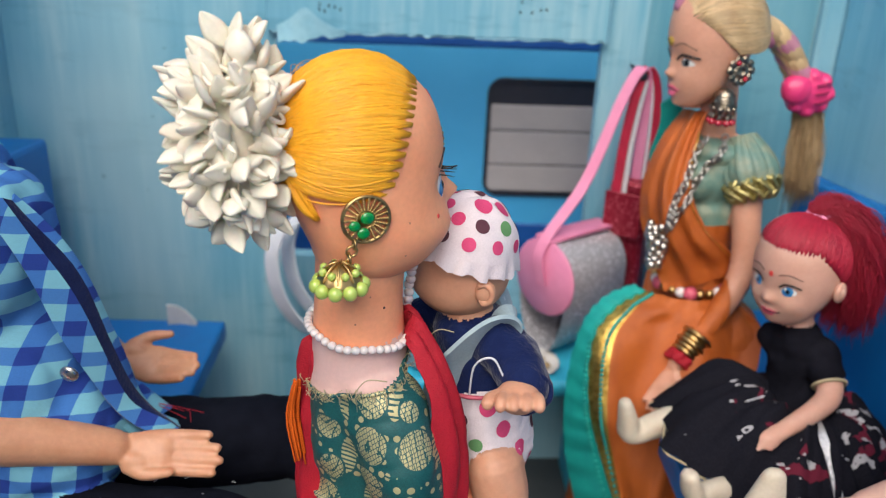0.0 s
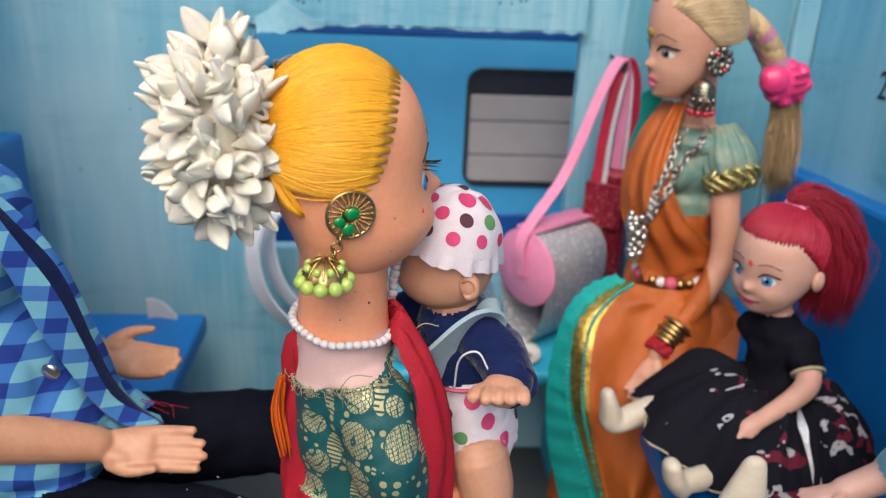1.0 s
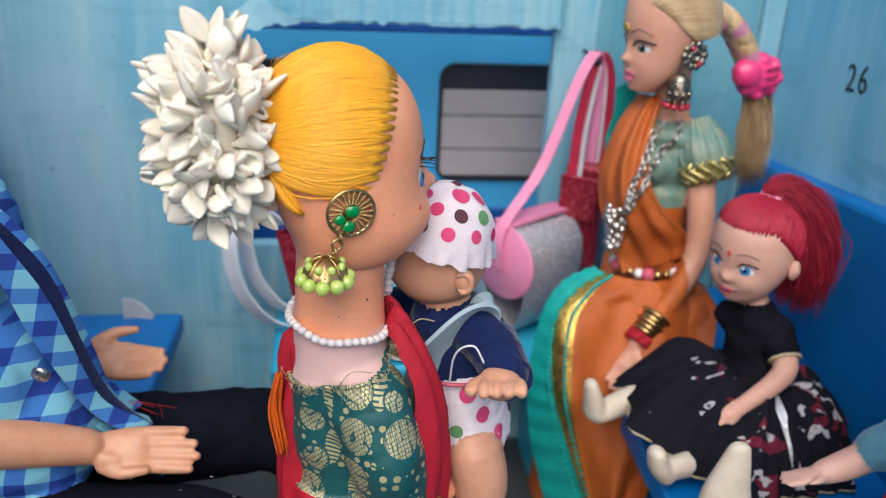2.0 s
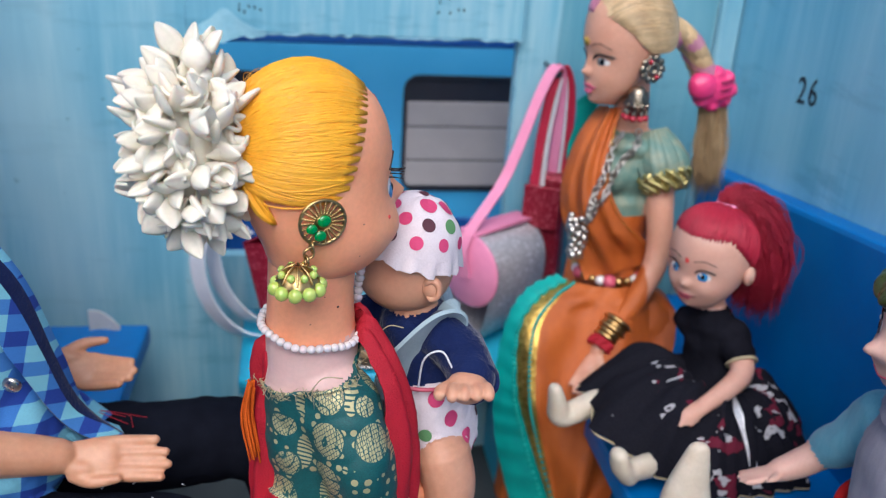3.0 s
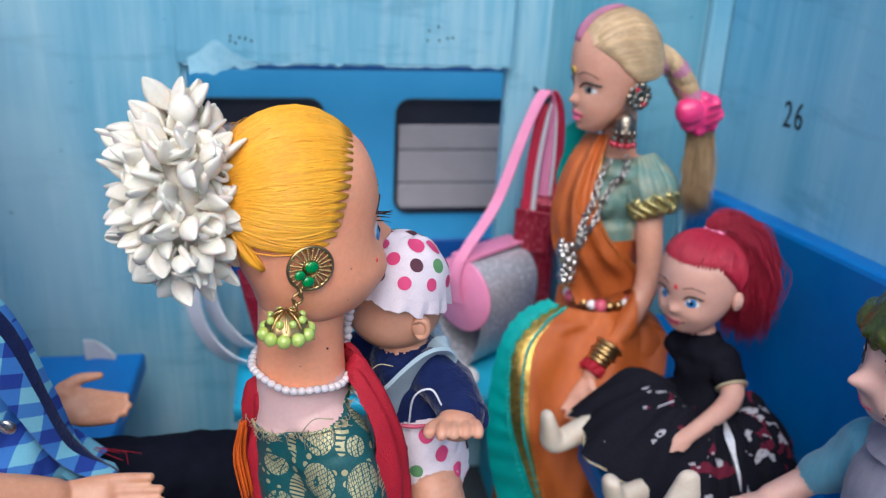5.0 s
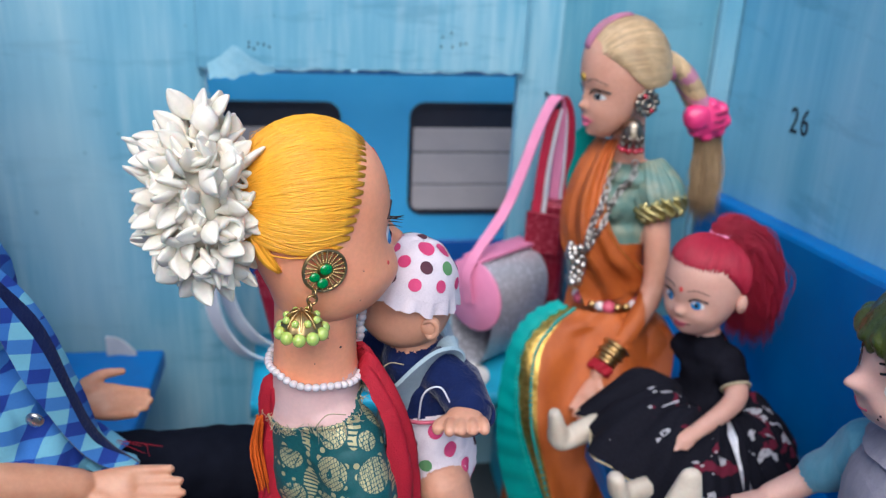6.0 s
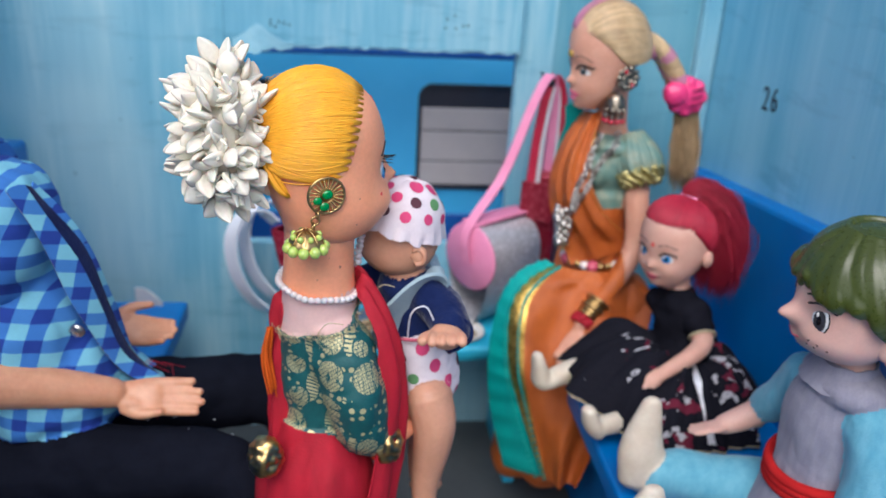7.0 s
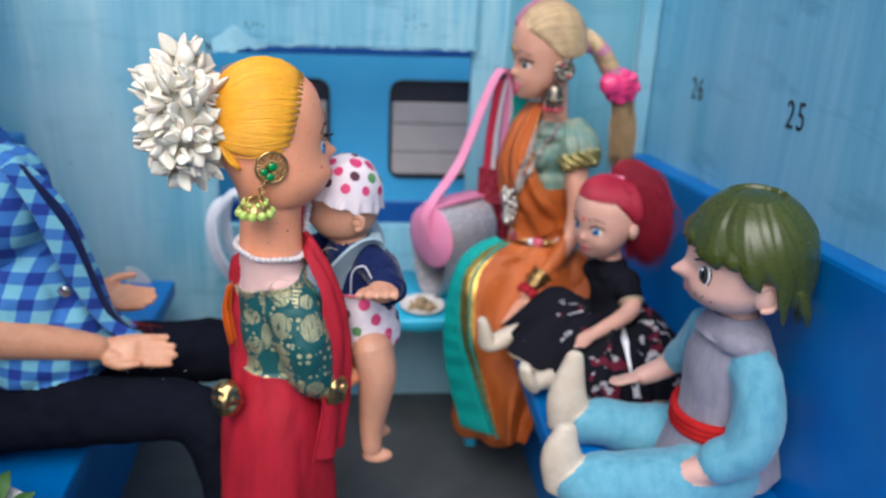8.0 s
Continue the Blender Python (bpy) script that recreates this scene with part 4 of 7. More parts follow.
    ob = thing("standing_doll", "standing vinyl doll with golden combed hair, teal brocade bodice, red skirt", "doll", g, [VINYL, PALE_VINYL, BROCADE, RED_SILK, YELLOW_HAIR, WHITE, EYE_BLUE, BLACK, BROW, LIP, THREAD])
    return h


def red_drape(h):
    """Crimson silk over the far shoulder: a scarf down the back and the front, with folds."""
    scarf = thing("silk_scarf", "crimson silk sari drape hung over a doll's shoulder", "scarf", base=(-0.8, 17.0, 9.5))
    hang = [
        [(-1.2, 18.3, 16.7), (-1.75, 18.0, 16.35), (-1.98, 17.6, 16.1), (-2.12, 17.6, 14.9), (-2.22, 17.6, 13.5), (-2.34, 17.6, 11.9), (-2.3, 17.4, 9.5)],
        [(-1.1, 18.0, 16.4), (-1.6, 17.5, 16.0), (-1.86, 17.05, 15.75), (-1.9, 16.95, 14.9), (-1.92, 16.9, 13.6), (-1.9, 16.85, 12.0), (-1.6, 16.6, 9.5)],
        [(-1.2, 18.5, 16.8), (-0.6, 18.3, 16.9), (-0.1, 17.5, 16.75), (0.48, 17.2, 15.6), (0.97, 17.1, 14.0), (1.14, 17.1, 12.1), (1.0, 17.2, 9.5)],
        [(-1.1, 18.2, 16.5), (-0.65, 17.6, 16.5), (-0.1, 16.75, 16.3), (0.28, 16.35, 15.6), (0.52, 16.1, 14.5), (0.55, 16.0, 12.6), (0.1, 15.8, 9.5)],
    ]
    for a, b, turn in ((hang[0], hang[1], -1), (hang[2], hang[3], 1)):
        a, b = smooth_line(a, 40), smooth_line(b, 40)
        rows = []
        for k in range(40):
            out = unit(np.cross(a[min(k + 1, 39)] - a[max(k - 1, 0)], b[k] - a[k]))
            if out @ ((a[k] + b[k]) / 2 - h.at(0.2, 0, (a[k] - h.c)[2])) < 0:
                out = -out
            rows.append([a[k] + (b[k] - a[k]) * u + out * (0.05 + 0.28 * math.sin(math.pi * u) + 0.08 * math.sin(14 * u + 0.12 * k) * min(1, k / 8) + 0.11 * noise.noise(Vector((5 * u, 0.16 * k, turn))) + 0.04 * noise.noise(Vector((13 * u, 0.5 * k, turn)))) for u in np.linspace(0, 1, 24)])
        part("front_fall" if turn > 0 else "back_fall", Geo().cloth(rows if turn > 0 else [r[::-1] for r in rows], 0, 0.05), RED_SILK, scarf)
    tas = Geo()
    q = np.random.default_rng(8)
    c = h.at(-1.36, 0.0, -4.9)
    for k in range(14):
        d = q.normal(0, 0.045, 3)
        tas.tube([c + d, c + d * 1.6 + np.array((-0.1, 0.05, -0.8)), c + d * 1.5 + np.array((0.05, 0, -1.9))], [0.03, 0.035, 0.022], 0, 5, 8)
    thing("wool_tassel", "bright orange wool tassel behind the red drape", "tassel", tas, [ORANGE_WOOL])
    for side_, c0 in ((-1, h.at(-1.75, 0.9, -8.3)), (1, h.at(1.5, 1.5, -8.2))):
        g = Geo()
        for k in range(90):
            d = unit(q.normal(0, 1, 3)) * (0.36, 0.36, 0.5)
            g.ball(c0 + d, 0.13 + 0.06 * q.random(), 0, None, 7, 5)
        thing("gold_pompom", "crinkled antique gold trim bead on the drape", "trim", fused(g, 0.05, 1), [GOLD], group="gold trims")


def flower_bun(h):
    """A dense round garland of ivory plastic buds, each bud a part."""
    c = h.at(-2.4, 0.1, 0.6)
    ob = thing("flower_bun", "round hair garland of ivory plastic jasmine buds", "hair ornament", base=c - (0, 0, 2))
    core = Geo().ball(c, (0.62, 0.66, 1.25), 0, h.ax, 20, 12)
    part("core", core, BUD, ob)
    shapes = []
    for k in range(3):
        prof = [(0.04, -0.1), (0.07, 0.0), (0.15, 0.1), (0.22, 0.22), (0.245, 0.34), (0.225, 0.48), (0.175, 0.61), (0.115, 0.72), (0.06, 0.8), (0.01, 0.84)]
        wide, tall, bend = 0.92 + 0.1 * k, 0.86 - 0.09 * k, 0.05 + 0.05 * k
        rows = []
        for r, z in prof:
            r *= wide
            thick = 0.46 * r + 0.025
            # a keeled petal: rounded edges, a ridge in front and a shallow hollow behind
            ring = [(r, 0), (0.72 * r, 0.55 * thick), (0.3 * r, 0.72 * thick), (0, 0.88 * thick), (-0.3 * r, 0.76 * thick), (-0.72 * r, 0.55 * thick), (-r, 0), (-0.72 * r, -0.5 * thick), (-0.3 * r, -0.42 * thick), (0, -0.3 * thick), (0.3 * r, -0.42 * thick), (0.72 * r, -0.5 * thick)]
            rows.append([(a, b - bend * z * z, z * tall) for a, b in ring])
        shapes.append(Geo().grid(rows, 0, wrap=True).mesh("bud", [BUD]))
    hoop = Geo()
    ring = [(0.25 * math.cos(a), 0.25 * math.sin(a), 0) for a in np.linspace(0, 2 * math.pi, 15)]
    hoop.tube(ring, 0.045, 0, 7, 22)
    hoop = hoop.mesh("bead_ring", [BUD])
    q = np.random.default_rng(11)
    n = 250
    for k in range(n + 100):
        deep = k >= n
        z = 1 - 2 * (k % n + 0.5) / (100 if deep else n)
        a = k * 2.39996
        d = np.array((math.sqrt(1 - z * z) * math.cos(a), math.sqrt(1 - z * z) * math.sin(a), z)) + q.normal(0, 0.12, 3)
        d = unit(d)
        p = c + (d * (0.86, 0.9, 1.68) * ((0.5 if deep else 0.7) + 0.42 * q.random())) @ h.ax
        w = unit((d / (0.95, 1.05, 1.3)) @ h.ax + q.normal(0, 0.55, 3))
        if d[0] > 0.9:
            continue
        m = Matrix.Translation(Vector(p) * CM) @ Vector(w).to_track_quat("Z", "Y").to_matrix().to_4x4() @ Matrix.Rotation(q.random() * 6.28, 4, "Z")
        flat = k % 10 == 5
        o = part("bead_ring" if flat else "bud", hoop if flat else shapes[k % 3], [], ob)
        if flat:
            m = Matrix.Translation(Vector(p + 0.22 * w) * CM) @ Vector(w).to_track_quat("Z", "Y").to_matrix().to_4x4()
        o.matrix_basis = m
    return ob


def big_earring(h):
    """Gilt disc with green stones, links, and a dome fringed with lime beads."""
    f, s, u = h.ax
    c = h.at(-0.26, 1.5, -0.68)
    ob = thing("earring", "antique gold disc earring with green stones and lime bead drop", "earring", base=c - (0, 0, 1.9))
    axd = np.array([f, u, s])
    d = Geo()
    for r, t in ((0.45, 0.04), (0.17, 0.022)):
        d.tube([c + (r * math.cos(a) * f + r * math.sin(a) * u) for a in np.linspace(0, 2 * math.pi, 33)], t, 0, 7, 48)
    for k in range(22):
        a = k * 2 * math.pi / 22
        e = math.cos(a) * f + math.sin(a) * u
        for j in range(6):
            d.ball(c + e * (0.19 + 0.045 * j) + s * 0.02, 0.031, 0, None, 6, 4)
    d.lathe(c - s * 0.02, [(0.01, 0.0), (0.16, 0.0), (0.17, 0.03), (0.01, 0.05)], 0, axd, 18)
    part("disc", d, GOLD, ob)
    for a, r, big in ((60, 0.04, 0.125), (205, 0.25, 0.105), (258, 0.27, 0.115)):
        e = math.cos(radians(a)) * f + math.sin(radians(a)) * u
        g = Geo().ball(c + e * r + s * 0.05, (big * 1.1, big * 1.0, 0.055), 0, axd, 14, 8)
        part("green_stone", g, EMERALD, ob, "glossy green enamel stone")
    top = c - u * 0.48 - f * 0.22
    link = Geo()
    for k in range(3):
        m = top - u * 0.14 * k - f * 0.05 * k
        a0, a1 = (f, u) if k % 2 else (s, u)
        link.tube([m + 0.1 * (math.cos(a) * a0 + math.sin(a) * a1) for a in np.linspace(0, 2 * math.pi, 17)], 0.026, 0, 6, 22)
    part("link", link, GOLD, ob)
    dm = top - u * 0.52 - f * 0.28
    g = Geo().lathe(dm, [(0.04, 0.16), (0.1, 0.14), (0.2, 0.08), (0.32, -0.02), (0.38, -0.1), (0.42, -0.18), (0.43, -0.21), (0.36, -0.2), (0.2, -0.1)], 0, None, 24, 8, 0.06)
    dome = part("dome", g, GOLD, ob)
    for k in range(8):
        a = k * 0.785
        g = Geo().tube([dm + (0.08 * math.cos(a), 0.08 * math.sin(a), 0.18), dm + (0.25 * math.cos(a), 0.25 * math.sin(a), 0.1), dm + (0.41 * math.cos(a), 0.41 * math.sin(a), -0.1)], 0.025, 0, 5, 7)
        part("rib", g, GOLD, dome)
    for k in range(8):
        a = k * 0.785 + 0.39
        part("chip_stone", Geo().ball(dm + (0.33 * math.cos(a), 0.33 * math.sin(a), 0.02), (0.085, 0.085, 0.085), 0, None, 8, 6), LIME, dome, "pale green faceted stone")
    for k in range(10):
        a = k * 2 * math.pi / 10 + 0.2
        part("bead", Geo().ball(dm + (0.45 * math.cos(a), 0.45 * math.sin(a), -0.28), (0.14, 0.14, 0.145), 0, None, 14, 10), LIME, ob, "round lime green bead")


def pearls(h):
    c = h.at(0.0, 0, -3.68)
    ob = thing("pearl_necklace", "string of small white pearl beads round a doll's neck", "necklace", base=c)
    n = 40
    bead = Geo().ball((0, 0, 0), (0.1, 0.1, 0.09), 0, None, 12, 8).mesh("pearl", [PEARL])
    for k in range(n):
        a = 2 * math.pi * k / n
        p = c + (1.07 * math.cos(a)) * h.ax[0] + (1.09 * math.sin(a)) * h.ax[1] + h.ax[2] * (-0.12 * math.cos(a - 0.6) + 0.03 * math.sin(5 * a))
        o = part("pearl", bead, [], ob)
        o.matrix_basis = pose(*(Vector(p) * CM))
    q = np.random.default_rng(4)
    for k in range(9):
        p = h.at(1.12 + 0.04 * k * 0.5, -0.25 + 0.03 * q.normal(), -3.62 + 0.15 * k)
        o = part("pearl", bead, [], ob)
        o.matrix_basis = pose(*(Vector(p) * CM)) @ Matrix.Scale(1.15, 4)


standing = standing_doll()
red_drape(standing)
flower_bun(standing)
big_earring(standing)
pearls(standing)
bp, bax = standing.spot(0.0, 0.36, 0.02)
g = Geo().ball(bp, (0.05, 0.11, 0.16), 0, bax)
for k in range(10):
    g.ball(bp + 0.15 * (math.cos(k * 0.628) * bax[1] + 1.3 * math.sin(k * 0.628) * bax[2]), 0.035, 1, None, 7, 5)
thing("forehead_jewel", "tiny gold and dark red jewel on a doll's forehead", "jewel", g, [RUBY, GOLD])


def printed_dot(g, tree, start, out, r, mat):
    """A round dot of print laid on a skin, met from start against the direction out."""
    ax = frame_of(out)
    pts = []
    for size in (0.0, 0.6, 1.0):
        for k in range(16 if size else 1):
            a = k * math.pi / 8
            o = start + size * r * (math.cos(a) * ax[1] + math.sin(a) * ax[2])
            p, n, _, _ = tree.ray_cast(Vector(o), Vector(-ax[0]))
            if p is None or abs(np.array(n) @ ax[0]) < 0.35:
                return
            pts.append(np.array(p) + ax[0] * 0.014)
    ring = [(0, 1 + k, 1 + (k + 1) % 16) for k in range(16)]
    ring += [(1 + k, 17 + k, 17 + (k + 1) % 16, 1 + (k + 1) % 16) for k in range(16)]
    g.put(pts, ring, mat)


# the baby doll held against her
def baby_doll():
    h = Head((1.72 + BX, 18.1 + BY, 17.65), (-0.95, 0.25, -0.1))
    b = Geo()
    t0, t1 = np.array((1.95 + BX, 18.0 + BY, 16.1)), np.array((2.45 + BX, 17.65 + BY, 12.8))
    b.tube([t0 + (0, 0, 0.5), t0], [0.5, 0.6], 0, 14)
    b.ball(t0 + (0.15, 0, -0.5), (1.0, 0.95, 0.85), 1, None)
    b.tube([t0 + (0.1, 0, -0.6), (t0 + t1) / 2 + (0.1, 0, 0.2)], [0.98, 1.0], 1, 20)
    b.tube([(t0 + t1) / 2 + (0.1, 0, 0), t1], [1.08, 1.18], 2, 20)
    b.tube([t0 + (0.5, -0.7, -0.25), (2.95 + BX, 16.9 + BY, 15.55), (3.1 + BX, 16.2 + BY, 15.25)], [0.55, 0.62, 0.52], 1, 16)
    b.tube([t0 + (-0.4, 0.8, -0.3), (0.9 + BX, 18.9 + BY, 15.4), (0.4 + BX, 18.6 + BY, 15.5)], [0.5, 0.5, 0.42], 1, 16)
    for s, y in ((0, 16.9 + BY), (1, 18.4 + BY)):
        b.tube([t1 + (0.15, y - 17.7 - BY, 0.1), (2.85 + BX, y - 0.2, 11.8), (2.7 + BX, y, 9.8), (2.7 + BX, y, 8.8)], [0.72, 0.64, 0.44, 0.34], 0, 16)
        b.ball((2.9 + BX, y, 8.5), (0.55, 0.32, 0.25), 0)
    g = crumple(fused(b, 0.055, 6), (1, 2), 0.12, 1.3)
    from mathutils.bvhtree import BVHTree
    tree = BVHTree.FromPolygons(np.vstack(g.v).tolist(), g.f)
    for k in range(34):
        z, a = 14.5 - 2.4 * (k + 0.5) / 34, k * 2.39996
        way = np.array((math.cos(a), math.sin(a), 0.1))
        start = np.array((2.3 + BX, 17.75 + BY, z)) + way * 3
        p, _, i, _ = tree.ray_cast(Vector(start), Vector(-unit(way)))
        if p is not None and g.m[i] == 2:
            printed_dot(g, tree, start, unit(way), 0.175 + 0.03 * math.sin(4 * k), (7, 8, 7, 9, 7, 8)[k % 6])
    # moulded hand reaching forward, palm down
    b = Geo()
    w = np.array((3.02 + BX, 16.05 + BY, 15.3))
    b.ball(w + (-0.12, -0.25, 0.02), (0.47, 0.48, 0.34), 0, None, 18, 12)
    for k in range(4):
        o = -0.36 + 0.24 * k
        b.tube([w + (o - 0.12, -0.5, 0.16), w + (o * 1.1 - 0.14, -0.72, 0.18), w + (o * 1.12 - 0.16, -0.84, 0.12)], [0.14, 0.135, 0.125], 0, 10, 8)
    b.tube([w + (-0.45, -0.2, 0.02), w + (-0.72, -0.42, 0.05), w + (-0.8, -0.62, 0.06)], [0.18, 0.16, 0.14], 0, 10, 8)
    g.absorb(fused(b, 0.035, 2))
    rows = [(1.2, 0.0, -0.05, 0.03), (1.1, 0.5, -0.5, 0.5), (0.75, 0.92, -0.9, 0.85), (0.2, 1.1, -1.08, 1.02), (-0.3, 1.12, -1.12, 1.02), (-0.75, 1.1, -1.02, 0.98), (-1.1, 0.95, -0.82, 0.84), (-1.35, 0.65, -0.5, 0.52), (-1.42, 0.2, 0.1, 0.05)]
    sculpt(g, h, rows, both([(0.0, -0.35, 0.16, 0.16, 0.18), (0.5, -0.65, 0.35, 0.3, 0.1), (0.42, -0.12, 0.22, 0.18, -0.06), (0.0, -0.85, 0.2, 0.12, 0.08)]), 0, 56, 44)
    for s in (-1, 1):
        ear = h.at(-0.66, s * 0.86, -0.6)
        g.ball(ear, (0.24, 0.15, 0.29), 0, h.ax)
        g.tube([ear + 0.17 * math.cos(a) * h.ax[0] + 0.22 * math.sin(a) * h.ax[2] + s * 0.1 * h.ax[1] for a in np.linspace(0.6, 5.4, 13)], [0.03] + [0.075] * 11 + [0.03], 0, 8, 22)
    h.skin_of(g)
    for s in (-1, 1):
        h.line(g, [(s * 0.28, -0.14), (s * 0.42, -0.19), (s * 0.56, -0.13)], 0.02, 3)
    h.stamp(g, 0, -0.85, (0.18, 0.07, 0.05), 4)
    # felt bib straps with stitching
    for way, across in (
        ([(1.3, 17.0, 14.3), (1.42, 16.9, 15.2), (1.85, 16.78, 15.95), (2.4, 17.0, 16.38), (2.85, 17.35, 16.3), (3.05, 17.8, 15.6)], [(-1, -0.25, 0.25), (-0.1, -1, 0.3)]),
        ([(1.35, 19.1, 15.2), (1.5, 19.15, 16.0), (1.9, 19.2, 16.5), (2.5, 19.0, 16.5), (2.95, 18.8, 15.8), (3.05, 18.8, 14.6)], [(0.35, 1, 0.2), (0.2, 1, 0)]),
    ):
        way = np.array(way) + (BX, BY, 0)
        ribbon(g, way, 0.84, 0.1, across, 5, 40)
        fine = smooth_line(way + (0, -0.07, 0.06), 60)
        for k in range(4, 56, 3):
            g.tube([fine[k], fine[k + 1]], 0.014, 6, 4, 2)
    g.tube([(1.95 + BX, 16.75 + BY, 14.7), (2.0 + BX, 16.4 + BY, 15.7), (2.35 + BX, 16.2 + BY, 16.0), (2.6 + BX, 16.15 + BY, 15.6)], 0.025, 6, 5, 18)
    g.tube([(1.6 + BX, 16.75 + BY, 14.75), (2.1 + BX, 16.62 + BY, 14.75), (2.8 + BX, 16.75 + BY, 14.7)], 0.05, 4, 6, 12)
    ring = [(3.12 + BX + 0.52 * math.cos(a), 16.12 + BY + 0.05 * math.sin(5 * a), 15.24 + 0.5 * math.sin(a)) for a in np.linspace(0, 2 * math.pi, 31)]
    g.tube(ring, 0.07, 1, 7, 50)
    thing("baby_doll", "brown vinyl baby doll in navy top, grey bib and dotted romper", "doll", g, [BABY_VINYL, NAVY, FLEECE, BLACK, ROSE_LIP, GREY_FELT, WHITE_FOAM, DOT_PINK, DOT_BROWN, DOT_GREEN])
    # cap with a frilled rim
    cap = Geo()
    rows = []
    for k in range(16):
        v = k / 15
        el = radians(90 - 92 * v)
        row = []
        for j in range(72):
            a = 2 * math.pi * j / 72
            frill = max(0.0, v - 0.82) / 0.18
            r = (1.13 + 0.02 * math.sin(5 * a + 8 * v)) + frill * (0.09 + 0.07 * math.sin(17 * a) + 0.04 * math.sin(29 * a + 1))
            loc = np.array((r * math.cos(el) * math.cos(a), r * math.cos(el) * math.sin(a) * 0.98, r * math.sin(el) * 1.06 - frill * (0.08 + 0.05 * math.sin(11 * a))))
            row.append(h.at(*(loc @ np.array([[0.93, 0, 0.36], [0, 1, 0], [-0.36, 0, 0.93]]) + (-0.08, 0, 0.12))))
        rows.append(row)
    ob = thing("dotted_bonnet", "white fleece baby bonnet with pink, green and brown dots", "bonnet", base=h.at(0, 0, -0.2))
    cap.cloth(rows[:14], 0, 0.05, wrap=True)
    from mathutils.bvhtree import BVHTree
    tree = BVHTree.FromPolygons(np.vstack(cap.v).tolist(), cap.f)
    mid = h.at(-0.08, 0, 0.12)
    for k in range(38):
        z = 1 - (k + 0.5) / 33
        a = k * 2.39996 + 0.4
        way = np.array((math.sqrt(max(0.0, 1 - z * z)) * math.cos(a), math.sqrt(max(0.0, 1 - z * z)) * math.sin(a), z)) @ h.ax
        printed_dot(cap, tree, mid + way * 3, way, 0.175 + 0.035 * math.sin(5 * k), (1, 2, 1, 3, 1, 2, 1)[k % 7])
    part("crown", cap, [FLEECE, DOT_PINK, DOT_BROWN, DOT_GREEN], ob)
    part("frill", Geo().cloth(rows[13:], 0, 0.05, wrap=True), FLEECE, ob, "gathered frill")


baby_doll()


# the seated doll in the checked shirt
def shirt_doll():
    b = Geo()
    b.ball((-10.3, 20.5, 16.6), (1.75, 2.6, 2.1), 0)
    b.ball((-9.75, 20.4, 13.3), (1.9, 2.35, 2.6), 0)
    b.tube([(-11.6, 18.2, 17.9), (-11.8, 17.5, 16.4), (-11.7, 17.3, 14.6)], [1.0, 1.0, 1.05], 0, 18)
    b.tube([(-11.4, 22.8, 17.9), (-11.4, 23.9, 16.2), (-11.2, 24.3, 14.6)], [1.0, 1.0, 1.0], 0, 18)
    b.tube([(-9.6, 20.4, 12.6), (-9.2, 20.4, 11.3)], [2.25, 2.35], 0, 22)
    c = b
    b = Geo()
    b.tube([(-11.7, 17.3, 14.8), (-11.5, 17.5, 13.4), (-9.5, 18.3, 12.75), (-7.1, 18.92, 12.05)], [0.68, 0.74, 0.7, 0.44], 1, 18)
    b.tube([(-11.2, 24.3, 14.8), (-10.8, 24.3, 13.5), (-9.5, 23.8, 12.8), (-8.35, 23.4, 12.0)], [0.6, 0.6, 0.52, 0.36], 1, 18)
    doll_hand(b, (-7.15, 18.92, 12.0), (-4.6, 18.95, 11.85), (0.1, -0.72, 0.62), 1, 1.14, 1, 0.1, 0.02, 0.1)
    doll_hand(b, (-8.4, 23.4, 12.0), (-6.1, 23.2, 11.55), (0.1, -0.62, 0.78), 1, 1.2, -1, 0.4, -0.03)
    arms = fused(b, 0.05, 4)
    b = c
    b.ball((-10.8, 20.4, 9.6), (1.9, 2.4, 1.7), 2)
    b.tube([(-11, 18.7, 9.5), (-7, 18.3, 9.85), (-4.2, 18.0, 10.05), (-3.0, 17.8, 8.2), (-2.3, 17.6, 2.2)], [1.3, 1.16, 1.06, 1.0, 0.85], 2, 20)
    b.tube([(-11, 22.2, 9.4), (-6.5, 22.2, 9.9), (-2.9, 22.0, 10.1), (-1.8, 21.9, 8.2), (-1.4, 21.8, 2.2)], [1.45, 1.3, 1.1, 1.0, 0.85], 2, 20)
    for x, y in ((-1.9, 17.6), (-1.0, 21.8)):
        b.ball((x, y, 0.62), (1.5, 0.65, 0.6), 3)
    b.tube([(-11.2, 20.5, 18.2), (-11.4, 20.5, 20)], [0.75, 0.7], 1, 16)
    b.ball((-11.5, 20.5, 21.9), (1.55, 1.35, 1.8), 1)
    g = fused(b, 0.09, 5)
    g = crumple(g, (0,), 0.28, 0.55, (1, 1, 0.6))
    g = crumple(g, (2,), 0.2, 0.5)
    g.absorb(arms)
    # open front edge with dark lining, hanging hem, metal stud
    rows = []
    line = smooth_line([(-9.15, 18.9, 18.5), (-8.3, 19.2, 16.6), (-7.75, 19.5, 14.6), (-7.15, 19.9, 12.8), (-6.1, 20.2, 11.75)], 26)
    for k, p in enumerate(line):
        rows.append([p + np.array((0.22 * math.sin(3 * a) + (0.85 * a - 0.2) * math.sin(math.pi * min(1, 0.15 + k / 26)), -0.45 + 0.9 * a, 0.1 * math.sin(6 * a + k * 0.5))) for a in np.linspace(0, 1, 8)])
    g.cloth(rows, lambda u, v: 4 if 0.32 < v < 0.68 else 0, 0.06)
